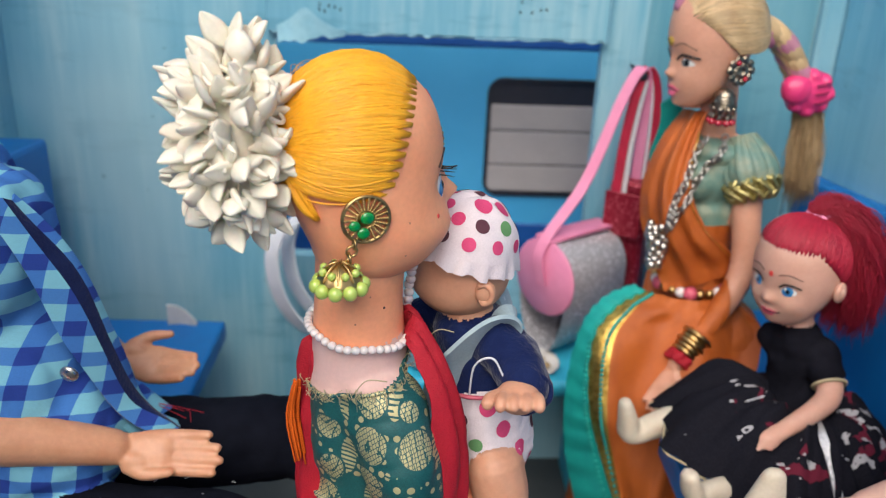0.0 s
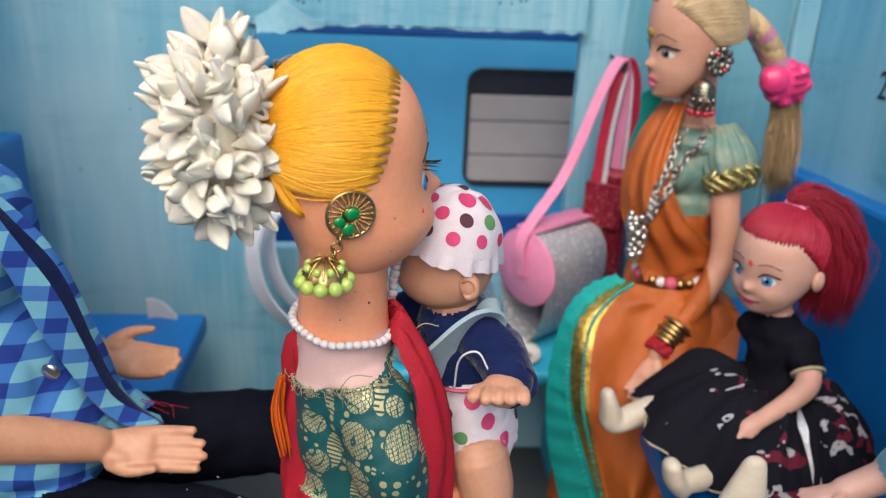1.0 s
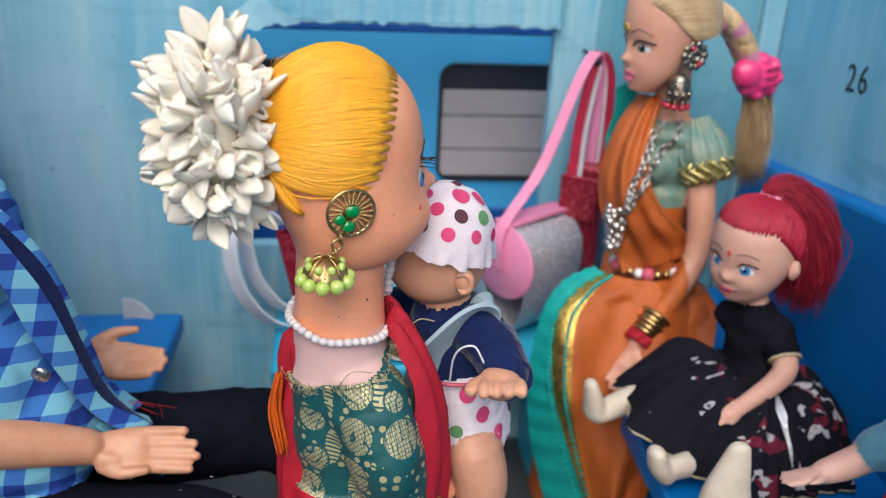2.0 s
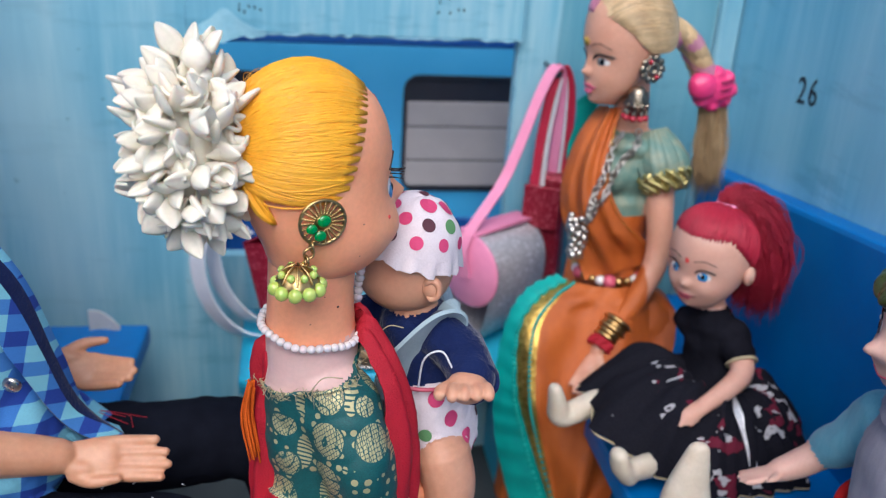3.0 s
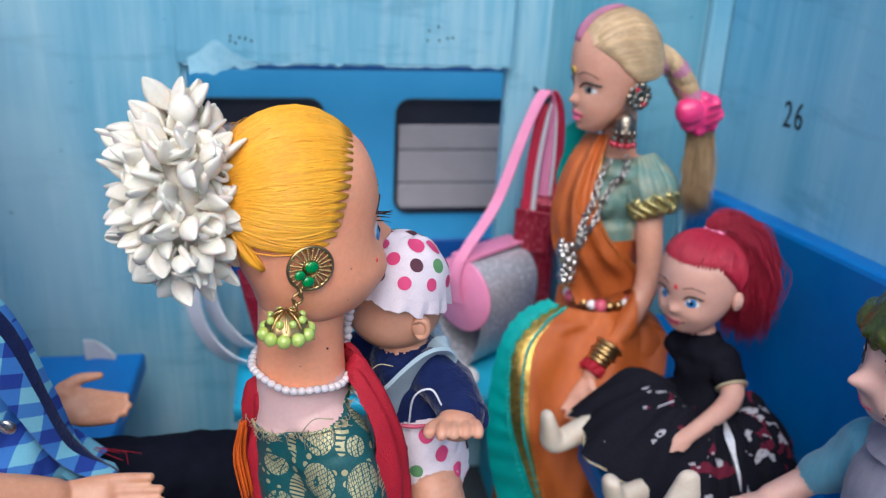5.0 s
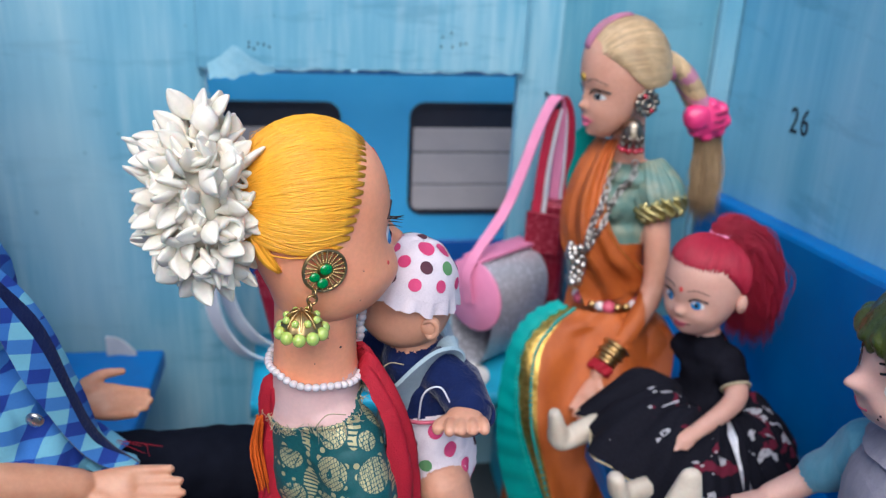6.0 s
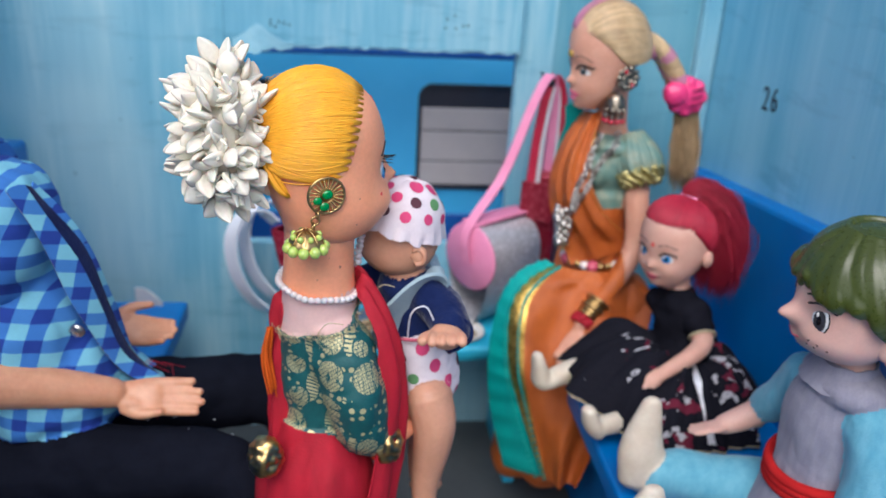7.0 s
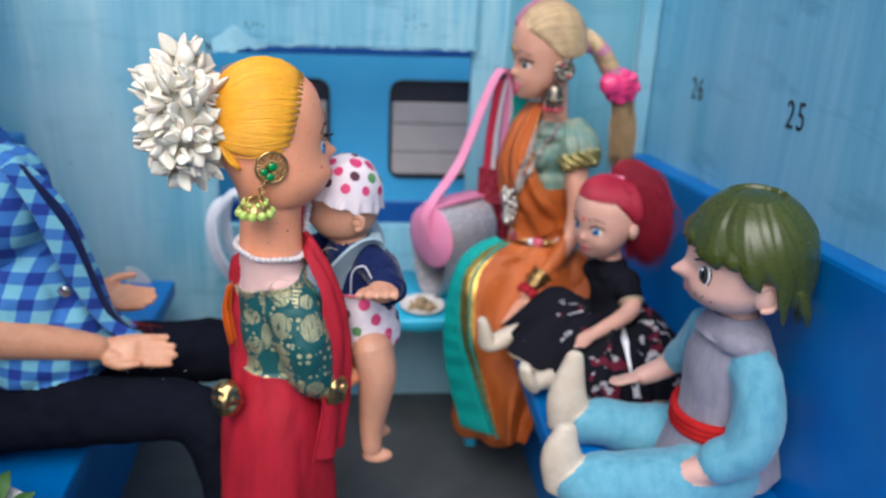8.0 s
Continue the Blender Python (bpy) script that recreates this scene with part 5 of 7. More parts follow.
    rows = [[(-8.0 + 1.5 * a + 0.1 * math.sin(9 * v), 19.7 + 2.0 * v, 12.6 - 1.1 * a + 0.14 * math.sin(7 * v + 3 * a)) for v in np.linspace(0, 1, 16)] for a in np.linspace(0, 1, 10)]
    g.cloth(rows, 0, 0.06)
    g.lathe((-7.95, 18.75, 14.2), [(0.01, 0.06), (0.16, 0.05), (0.22, 0.0), (0.22, -0.05)], 5, frame_of((0.1, 0.9, 0.2))[[1, 2, 0]] * np.array([[1], [1], [-1]]), 18)
    q = np.random.default_rng(6)
    for k in range(9):
        p = np.array((-6.3 + 0.3 * q.normal(), 20.2 + 0.5 * q.normal(), 11.7))
        g.tube([p, p + q.normal(0, 0.25, 3), p + (0.3, -0.2, -0.3) + q.normal(0, 0.2, 3)], 0.01, 6, 4, 9)
    # lint on the knees
    for k in range(9):
        p = np.array((-6.5 + 4.0 * q.random(), (18.2, 22.2)[k % 2] + 0.4 * q.normal(), 11.22))
        g.tube([p, p + q.normal(0, 0.06, 3) * (1, 1, 0.2)], 0.008, 7, 3, 3)
    thing("man_doll", "seated doll in blue checked shirt and black trousers, palms up", "doll", g, [PLAID, ARM_VINYL, BLACK_KNIT, BLACK, NAVY, SILVER, RED_SILK, WHITE_FOAM])


shirt_doll()


# the tall doll in the orange sari by the window
def sari_doll():
    h = Head((9.78, 29.45, 20.35), (-0.975, -0.22, -0.02))
    b = Geo()
    b.tube([h.at(-0.35, 0, -1.2), (10.25, 29.5, 18.0), (10.3, 29.5, 16.9)], [0.62, 0.6, 0.72], 0, 18)
    b.ball((10.3, 29.5, 17.0), (1.2, 1.35, 0.55), 0)
    b.ball((10.2, 29.45, 16.1), (1.35, 1.3, 1.4), 1)
    for dx, dy in ((-0.6, -0.6), (-0.95, 0.35)):
        b.ball((10.3 + dx, 29.4 + dy, 16.0), 0.72, 1)
    b.tube([(10.3, 29.35, 15.0), (10.35, 29.3, 13.4), (10.4, 29.3, 12.0), (10.6, 29.2, 10.6)], [1.12, 0.95, 1.1, 1.5], 0, 20)
    b.tube([(11.15, 28.65, 16.9), (11.25, 28.15, 15.2), (11.2, 27.6, 12.95), (9.5, 26.5, 10.98), (8.95, 26.15, 10.4)], [0.52, 0.5, 0.44, 0.34, 0.27], 0, 18)
    b.tube([(9.6, 30.5, 17.0), (9.6, 31.0, 14.5), (9.4, 30.8, 12.5), (9.0, 30.0, 11.0)], [0.5, 0.45, 0.4, 0.3], 0, 14)
    doll_hand(b, (9.0, 26.15, 10.4), (8.15, 25.5, 9.0), (-0.5, -0.7, 0.5), 0, 0.78, -1, 0.1, 0.05)
    # thighs and legs under the skirt
    b.tube([(10.7, 29.6, 10.4), (8.8, 28.8, 9.9), (7.6, 28.0, 9.2), (7.3, 27.9, 3.0)], [1.7, 1.4, 1.15, 1.1], 2, 20)
    b.tube([(11.4, 28.6, 10.3), (10.0, 27.6, 9.6), (8.9, 27.2, 8.9), (8.4, 27.0, 3.0)], [1.5, 1.2, 1.05, 1.0], 2, 20)

    def paint(p, m):
        trunk = math.hypot(p[0] - 10.3, p[1] - 29.5)
        if m == 0 and 11 < p[2] < 18.0 and trunk > 0.7 and (p[0] < 10.75 or p[1] > 28.35):
            return 2 if p[2] < 14.6 else 1
        return m

    g = fused(b, 0.065, 8, paint)
    g = crumple(g, (1, 2), 0.09, 1.2, (1, 1, 0.5))
    side_line = [(1.5, 0.0, 1.22), (1.38, 0.5, 1.18), (1.08, 0.9, 1.0), (0.6, 1.15, 0.68), (0.22, 1.25, 0.32), (-0.2, 1.24, 0.02)]

    def line(u):
        t = abs(2 * u - 1) * 5
        a, d, c = (np.interp(t, range(6), [p[i] for p in side_line]) for i in range(3))
        return (a, d * (-1 if u < 0.5 else 1), c)

    def scalp(l):
        edge = np.interp(-l[2], [-1.22, -1.0, -0.68, -0.3, 0.05], [1.5, 1.08, 0.6, 0.15, -0.35])
        return 3 if l[2] > -0.05 - 0.25 * (l[0] + 0.35) and l[0] < edge - 0.2 else 0

    rows = [(2.05, 0.12, 0.0, 0.03), (2.0, 0.6, -0.4, 0.42), (1.8, 1.05, -0.85, 0.8), (1.4, 1.42, -1.22, 1.08), (0.9, 1.58, -1.42, 1.23), (0.3, 1.6, -1.4, 1.25), (-0.2, 1.5, -1.12, 1.17), (-0.6, 1.44, -0.8, 1.07), (-1.0, 1.42, -0.5, 0.96), (-1.35, 1.37, -0.22, 0.82), (-1.65, 1.26, 0.12, 0.62), (-1.85, 1.08, 0.35, 0.42), (-1.94, 0.7, 0.2, 0.24), (-1.95, 0.5, 0.4, 0.03)]
    sculpt(g, h, rows, both([(0.0, -0.78, 0.15, 0.15, 0.24), (0.0, -0.5, 0.12, 0.3, 0.11), (0.0, -1.2, 0.28, 0.1, 0.06), (0.0, -1.45, 0.24, 0.1, 0.05), (0.0, -1.8, 0.26, 0.16, 0.12), (0.0, -1.37, 0.3, 0.035, -0.03), (0.52, -0.32, 0.26, 0.2, -0.1), (0.55, -0.95, 0.35, 0.35, 0.04)]), scalp)
    h.skin_of(g)
    combed(g, h, (0.05, 0, 0.42), (1.56, 1.29, 1.66), line, (-1.62, 0.0, 0.55), 1000, 0.04, 3, 0.13, 1.02, 34, 12, 1.0, 0.03)
    for k in range(110):
        u = 0.495 + 0.085 * k / 110
        combed(g, h, (0.05, 0, 0.42), (1.58, 1.31, 1.69), lambda x: line(u), (-1.62, 0.0, 0.55), 1, 0.04, 4, 0.1, 1.035, 1, 100 + k, 0.36 + 0.1 * math.sin(9.7 * k))
    braid = smooth_line([h.at(-1.3, 0.0, 0.5), h.at(-1.9, -0.1, 0.45), h.at(-2.4, -0.2, 0.0), h.at(-2.8, -0.25, -0.6), h.at(-3.2, -0.3, -1.25)], 40)
    for j in range(3):
        pts = []
        for k, p in enumerate(braid):
            a = k * 0.42 + j * 2.094
            pts.append(p + (0.36 - 0.004 * k) * math.cos(a) * h.ax[1] + (0.36 - 0.004 * k) * math.sin(a) * unit((h.ax[0] + h.ax[2])))
        g.tube(pts, 0.35, 4 if j == 1 else 3, 10, 60)
        q = np.random.default_rng(40 + j)
        for i in range(40):
            o = unit(q.normal(0, 1, 3)) * 0.34
            g.tube([p + o for p in pts[::3]], 0.024, 4 if j == 1 and i % 3 else 3, 3, 30, round_end=False)
    tail(g, [h.at(-3.3, -0.3, -1.2), h.at(-3.65, -0.3, -2.3), h.at(-3.8, -0.3, -3.6), h.at(-3.85, -0.3, -5.0)], [0.3, 0.38, 0.48, 0.52], 900, 0.011, 3, 9, 0.24)
    # painted face
    for s in (-1, 1):
        h.stamp(g, s * 0.52, -0.36, (0.29, 0.175, 0.03), 5, -0.005)
        h.stamp(g, s * 0.5, -0.36, (0.18, 0.2, 0.03), 13, 0.006)
        h.stamp(g, s * 0.5, -0.36, (0.1, 0.115, 0.03), 7, 0.014)
        h.stamp(g, s * 0.5 + 0.05, -0.27, (0.028, 0.03, 0.03), 5, 0.02)
        h.line(g, [(s * 0.22, -0.3), (s * 0.36, -0.15), (s * 0.55, -0.1), (s * 0.9, -0.17)], 0.032, 7)
        for k in range(7):
            p, ax = h.spot(s * (0.4 + 0.075 * k), -0.14 - 0.002 * k * k)
            g.tube([p, p + ax[0] * 0.07 + ax[2] * 0.06], [0.016, 0.004], 7, 4, 3)
        h.line(g, [(s * 0.3, -0.16), (s * 0.55, -0.1), (s * 0.84, -0.18)], 0.02, 8)
        h.line(g, [(s * 0.2, 0.12), (s * 0.5, 0.26), (s * 0.86, 0.1)], 0.015, 8)
        h.stamp(g, s * 0.13, -1.23, (0.19, 0.075, 0.03), 9, 0.0, s * -10)
        h.line(g, [(s * 0.1, -1.36), (s * 0.24, -1.32), (s * 0.36, -1.25)], 0.03, 9)
    h.stamp(g, 0, -1.42, (0.26, 0.1, 0.03), 9)
    p, ax = h.spot(0, 0.25, 0.03)
    for k in range(7):
        a = k * 1.047
        g.ball(p + (0.09 * (math.cos(a) * ax[1] + math.sin(a) * ax[2]) if k < 6 else 0), 0.06, 11, None, 8, 6)
    # sari end pleated over the far shoulder and across the chest
    edge_l = smooth_line([(9.3, 30.3, 18.1), (8.45, 29.6, 17.2), (7.95, 29.2, 15.9), (7.95, 29.0, 14.6), (8.4, 28.6, 13.3), (8.95, 28.3, 12.1)], 40)
    edge_r = smooth_line([(9.75, 29.2, 18.3), (9.35, 28.45, 17.2), (9.2, 27.95, 16.0), (9.7, 27.75, 14.9), (10.6, 27.8, 14.0), (11.75, 28.3, 13.0)], 40)
    rows = []
    for k in range(40):
        s = k / 39
        row = []
        for a in np.linspace(0, 1, 45):
            p = edge_l[k] + (edge_r[k] - edge_l[k]) * a
            fold = 0.11 * math.sin(4.6 * math.pi * a**1.2 * (1 + 0.2 * s) + 1.6 * s) * (1 - 0.35 * s) + 0.03 * math.sin(23 * a + 5 * s) + 0.12 * noise.noise(Vector((4 * a, 6 * s, 1)))
            row.append(p + np.array((-0.45, -0.85, 0.1)) * (fold + 0.62 * math.sin(math.pi * a) * (0.35 + 0.65 * math.sin(math.pi * min(1, s * 1.1)))))
        rows.append(row)
    g.cloth(rows, 2, 0.05)
    g.tube([np.array(r[-3]) + (0, -0.05, 0) for r in rows[4:]], 0.016, 11, 4, 90)
    # puffed organza sleeve with a ruffled gilt cuff
    top, low = np.array((10.95, 28.95, 17.55)), np.array((11.28, 28.3, 16.15))
    way = unit(low - top)
    sx = unit(np.cross(way, (0, 1, 0)))
    sy = np.cross(way, sx)
    rows = []
    for k in range(16):
        s = k / 15
        rad = 0.42 + 0.5 * math.sin(min(1, 1.25 * s) * 1.57) - 0.08 * max(0, s - 0.8) / 0.2
        rows.append([top + (low - top) * s + (rad + 0.05 * s * math.sin(9 * a + 1) + 0.03 * math.sin(21 * a)) * (math.cos(a) * sx + math.sin(a) * sy) for a in np.linspace(0, 2 * math.pi, 73)[:-1]])
    g.cloth(rows, lambda u, v: 10 if 0.6 < v < 0.68 else 1, 0.04, wrap=True)
    for k in range(6):
        ring = [low + way * (-0.08 + 0.11 * k + 0.1 * math.sin(13 * a + 1.7 * k)) + (0.87 - 0.03 * k + 0.09 * math.sin(13 * a + 1.1 * k)) * (math.cos(a) * sx + math.sin(a) * sy) for a in np.linspace(0, 2 * math.pi, 121)]
        g.tube(ring, 0.08, 14, 5, 170)
    # gathered skirt: teal pleated edge, gilt band, orange silk
    left = smooth_line([(7.9, 28.5, 12.3), (6.75, 28.1, 11.9), (5.95, 27.5, 11.0), (5.55, 26.9, 9.0), (5.7, 26.6, 6.6), (6.5, 26.4, 3.6)], 46)
    gilt = smooth_line([(8.2, 28.1, 12.2), (7.2, 27.6, 11.85), (6.3, 26.8, 11.0), (6.2, 26.1, 9.0), (6.75, 25.8, 7.0), (8.0, 25.6, 3.6)], 46)
    right = smooth_line([(11.2, 28.0, 12.0), (11.8, 27.6, 11.6), (12.2, 27.2, 11.0), (11.6, 26.0, 9.4), (10.4, 25.2, 7.2), (9.2, 24.8, 3.8)], 46)
    rows = []
    for k in range(46):
        a, c, e = left[k], gilt[k], right[k]
        row = [a + (c - a) * s + np.array((0, -1, 0)) * (0.08 * math.sin(k * 1.9) + 0.1 * math.sin(s * 3.14)) for s in np.linspace(0, 1, 7)]
        for s in np.linspace(0, 1, 26)[1:]:
            bulge = math.sin(math.pi * min(1, s * 1.05)) * (0.75 - 0.25 * k / 45)
            fold = (0.2 * math.sin(11 * s + 0.06 * k + 1.5 * noise.noise(Vector((3 * s, 0.06 * k, 0)))) + 0.42 * noise.noise(Vector((4 * s, 0.13 * k, 5)))) * min(1, k / 8) + 0.05 * math.sin(23 * s + 0.2 * k)
            row.append(c + (e - c) * s + np.array((-0.25, -0.95, 0.2)) * (bulge + fold))
        rows.append(row)
    g.cloth(rows, lambda u, v: 10 if v < 5.2 / 31 else (11 if v < 8.6 / 31 else 2), 0.05)
    # stitched beads down both edges of the gilt band
    for j in (5, 8):
        for p in smooth_line([r[j] for r in rows], 70):
            g.ball(np.array(p) + (-0.03, -0.09, 0.02), (0.07, 0.05, 0.07), 10, None, 6, 4)
    # teal fold of cloth behind the shoulder
    rows = [[(8.6 + 0.7 * a + 0.1 * math.sin(6 * v), 30.7 + 0.2 * v, 18.1 - 2.4 * v + 0.5 * a) for a in np.linspace(0, 1, 8)] for v in np.linspace(0, 1, 12)]
    g.cloth(rows, 10, 0.05)
    h.skin_of(g)
    thing("sari_doll", "tall seated doll in orange sari with blond braided hair", "doll", g, [TAN_VINYL, SAGE, ORANGE_SILK, BLOND_HAIR, PINK_HAIR, WHITE, EYE_BLUE, BLACK, BROW, PINK_LIP, TEAL_SILK, GILT_TRIM, GOLD, HAZEL, PALE_GOLD])
    return h


sari = sari_doll()


def jhumka(h, b):
    """Silver rosette with red stones over a bell-shaped drop with red beads."""
    c = h.at(-0.24, 1.16 * b, -0.5)
    ob = thing("earring", "silver bell earring with red stones and beads", "earring", base=c - (0, 0, 2), group="bell earrings")
    f, s, u = h.ax
    g = Geo()
    for k in range(10):
        a = k * 0.628
        g.ball(c + 0.38 * (math.cos(a) * f + math.sin(a) * u) + s * 0.1 * b, (0.13, 0.08, 0.13), 0, h.ax, 8, 6)
        g.ball(c + 0.16 * (math.cos(a) * f + math.sin(a) * u) + s * 0.14 * b, (0.07, 0.06, 0.07), 0, h.ax, 8, 6)
    g.lathe(c + s * 0.06 * b, [(0.01, -0.04), (0.3, -0.03), (0.3, 0.03), (0.01, 0.06)], 0, np.array([f, u, s * b]), 18)
    part("rosette", fused(g, 0.03, 1), OXIDE, ob)
    for a in (60, 240):
        part("red_stone", Geo().ball(c + 0.3 * (math.cos(radians(a)) * f + math.sin(radians(a)) * u) + s * 0.18 * b, 0.09, 0, None, 10, 8), RUBY, ob)
    d = c + 0.36 * np.array(f) + (0, 0, -1.08)
    g = Geo().lathe(d, [(0.03, 0.52), (0.1, 0.5), (0.24, 0.42), (0.33, 0.26), (0.37, 0.1), (0.39, -0.12), (0.36, -0.14), (0.3, 0.05)], 0, None, 24, 12, 0.03)
    for z in (0.3, 0.2, 0.1, 0.0, -0.1):
        g.tube([d + ((0.375 - 0.2 * max(0, z - 0.1)) * math.cos(a), (0.375 - 0.2 * max(0, z - 0.1)) * math.sin(a), z) for a in np.linspace(0, 2 * math.pi, 25)], 0.026, 0, 5, 40)
    part("bell", g, OXIDE, ob)
    for k in range(9):
        a = k * 0.698
        p = d + np.array((0.36 * math.cos(a), 0.36 * math.sin(a), -0.4))
        part("hanger", Geo().tube([p + (0, 0, 0.3), p + (0.03, 0, 0.15), p], [0.1, 0.05, 0.08], 0, 6, 6), OXIDE, ob)
        part("red_bead", Geo().ball(p - (0, 0, 0.14), (0.125, 0.125, 0.115), 0, None, 10, 8), RUBY, ob)


jhumka(sari, -1)

g = Geo()
tie_c = sari.at(-3.4, -0.45, -1.5)
g.ball(tie_c, (0.82, 0.6, 0.78), 0, None, 22, 14)
g.ball(tie_c + (-0.55, -0.35, 0.15), (0.5, 0.42, 0.5), 0, None, 16, 10)
g.ball(tie_c + (-0.72, -0.42, 0.2), (0.32, 0.3, 0.34), 0, None, 14, 8)
for k in range(8):
    a = k * 0.785
    g.ball(tie_c + (0.6 * math.cos(a), -0.1, 0.56 * math.sin(a)), (0.27, 0.4, 0.27), 0, None, 12, 8)
hair_claw = crumple(fused(g, 0.05, 3), (0,), 0.04, 2.0)
for k in range(3):
    z = 0.34 - 0.3 * k
    hair_claw.tube([tie_c + (0.05, -0.62, z), tie_c + (0.32, -0.58, z + 0.05), tie_c + (0.56, -0.42, z + 0.08)], [0.05, 0.055, 0.04], 1, 8, 12, flat=0.5)
thing("hair_clip", "hot pink plastic claw clip on a blond braid", "hair clip", hair_claw, [HOT_PINK, surface("deep_pink_slot", (0.30, 0.008, 0.07), None, 0.5)])

# silver chain with a stone pendant
chain = thing("chain_necklace", "long silver chain necklace with a clear stone pendant", "necklace", base=(9.0, 28.2, 13.0))
shape = Geo().tube([(0.16 * math.cos(a), 0.11 * math.sin(a), 0) for a in np.linspace(0, 2 * math.pi, 13)], 0.036, 0, 5, 16).mesh("link", [SILVER])


def on_dress(x, z, lift):
    """The front of the dress at x and z, seen along the compartment."""
    p, _, _, _ = sari.tree.ray_cast(Vector((x, 20, z)), Vector((0, 1, 0)))
    return np.array((x, (p[1] if p is not None else 28.2) - lift, z))


for marks in (((9.5, 17.7), (8.95, 16.3), (8.6, 15.3), (8.5, 14.6)), ((10.35, 17.6), (9.75, 16.7), (9.0, 15.6), (8.55, 14.6))):
    fine_line = smooth_line([(*m, 0) for m in marks], 24)
    run = [on_dress(x, z, 0.1) for x, z, _ in fine_line]
    for k in range(23):
        d = run[k + 1] - run[k]
        o = part("link", shape, [], chain)
        o.matrix_basis = Matrix.Translation(Vector((run[k] + run[k + 1]) / 2) * CM) @ Vector(d).to_track_quat("X", "Z").to_matrix().to_4x4() @ Matrix.Rotation(1.57 * (k % 2), 4, "X")
pc = on_dress(8.38, 14.05, 0.2)
for k in range(36):
    a = k * 2.4
    z = 0.66 - 0.045 * k
    part("stone", Geo().ball(pc + (0.36 * math.cos(a) * (1 - 0.016 * k), 0.16 * math.sin(a) - 0.1, z), 0.14 + 0.05 * (k % 3 == 0), 0, None, 8, 6), SILVER, chain, "faceted clear stone in silver")
part("emerald_drop", Geo().ball(pc + (0.1, -0.18, -0.35), (0.13, 0.08, 0.18), 0, None, 12, 8), EMERALD, chain)

belt = thing("bead_belt", "waist string of wine, gold and pearl beads", "belt", base=(10.3, 29.2, 12.2))
for k in range(26):
    a = 2 * math.pi * k / 26
    r = (0.16, 0.2, 0.27, 0.2)[k % 4]
    p = (10.2 + 1.35 * math.cos(a), 29.15 + 1.32 * math.sin(a), 12.3 + 0.12 * math.sin(a + 1))
    part("bead", Geo().ball(p, (r, r, r * 0.95), 0, None, 12, 8), (GOLD, PEARL, ROSE_LIP, GOLD)[k % 4], belt)

wrist_way = unit(np.array((8.95, 26.15, 10.4)) - np.array((9.7, 26.62, 11.2)))
wrist_ax = frame_of(wrist_way)
for k in range(5):
    c = np.array((9.55, 26.53, 11.04)) + wrist_way * (0.17 * k - 0.25)
    g = Geo().tube([c + (0.5, 0.44, 0.48, 0.42, 0.4)[k] * (math.cos(a) * wrist_ax[1] + math.sin(a) * wrist_ax[2]) for a in np.linspace(0, 2 * math.pi, 25)], 0.095, 0, 8, 36)
    thing("bangle", "worn gold bangle on a doll's wrist", "bangle", g, [GOLD], group="gold bangles")
g = Geo()
c = np.array((9.55, 26.53, 11.04)) + wrist_way * 0.62
for k in range(3):
    g.tube([c + wrist_way * 0.1 * k + (0.4 + 0.05 * math.sin(7 * a + k)) * (math.cos(a) * wrist_ax[1] + math.sin(a) * wrist_ax[2]) for a in np.linspace(0, 2 * math.pi, 31)], 0.1, 0, 6, 44)
thing("thread_bracelet", "red thread wound round a doll's wrist", "bracelet", g, [RED_SILK])


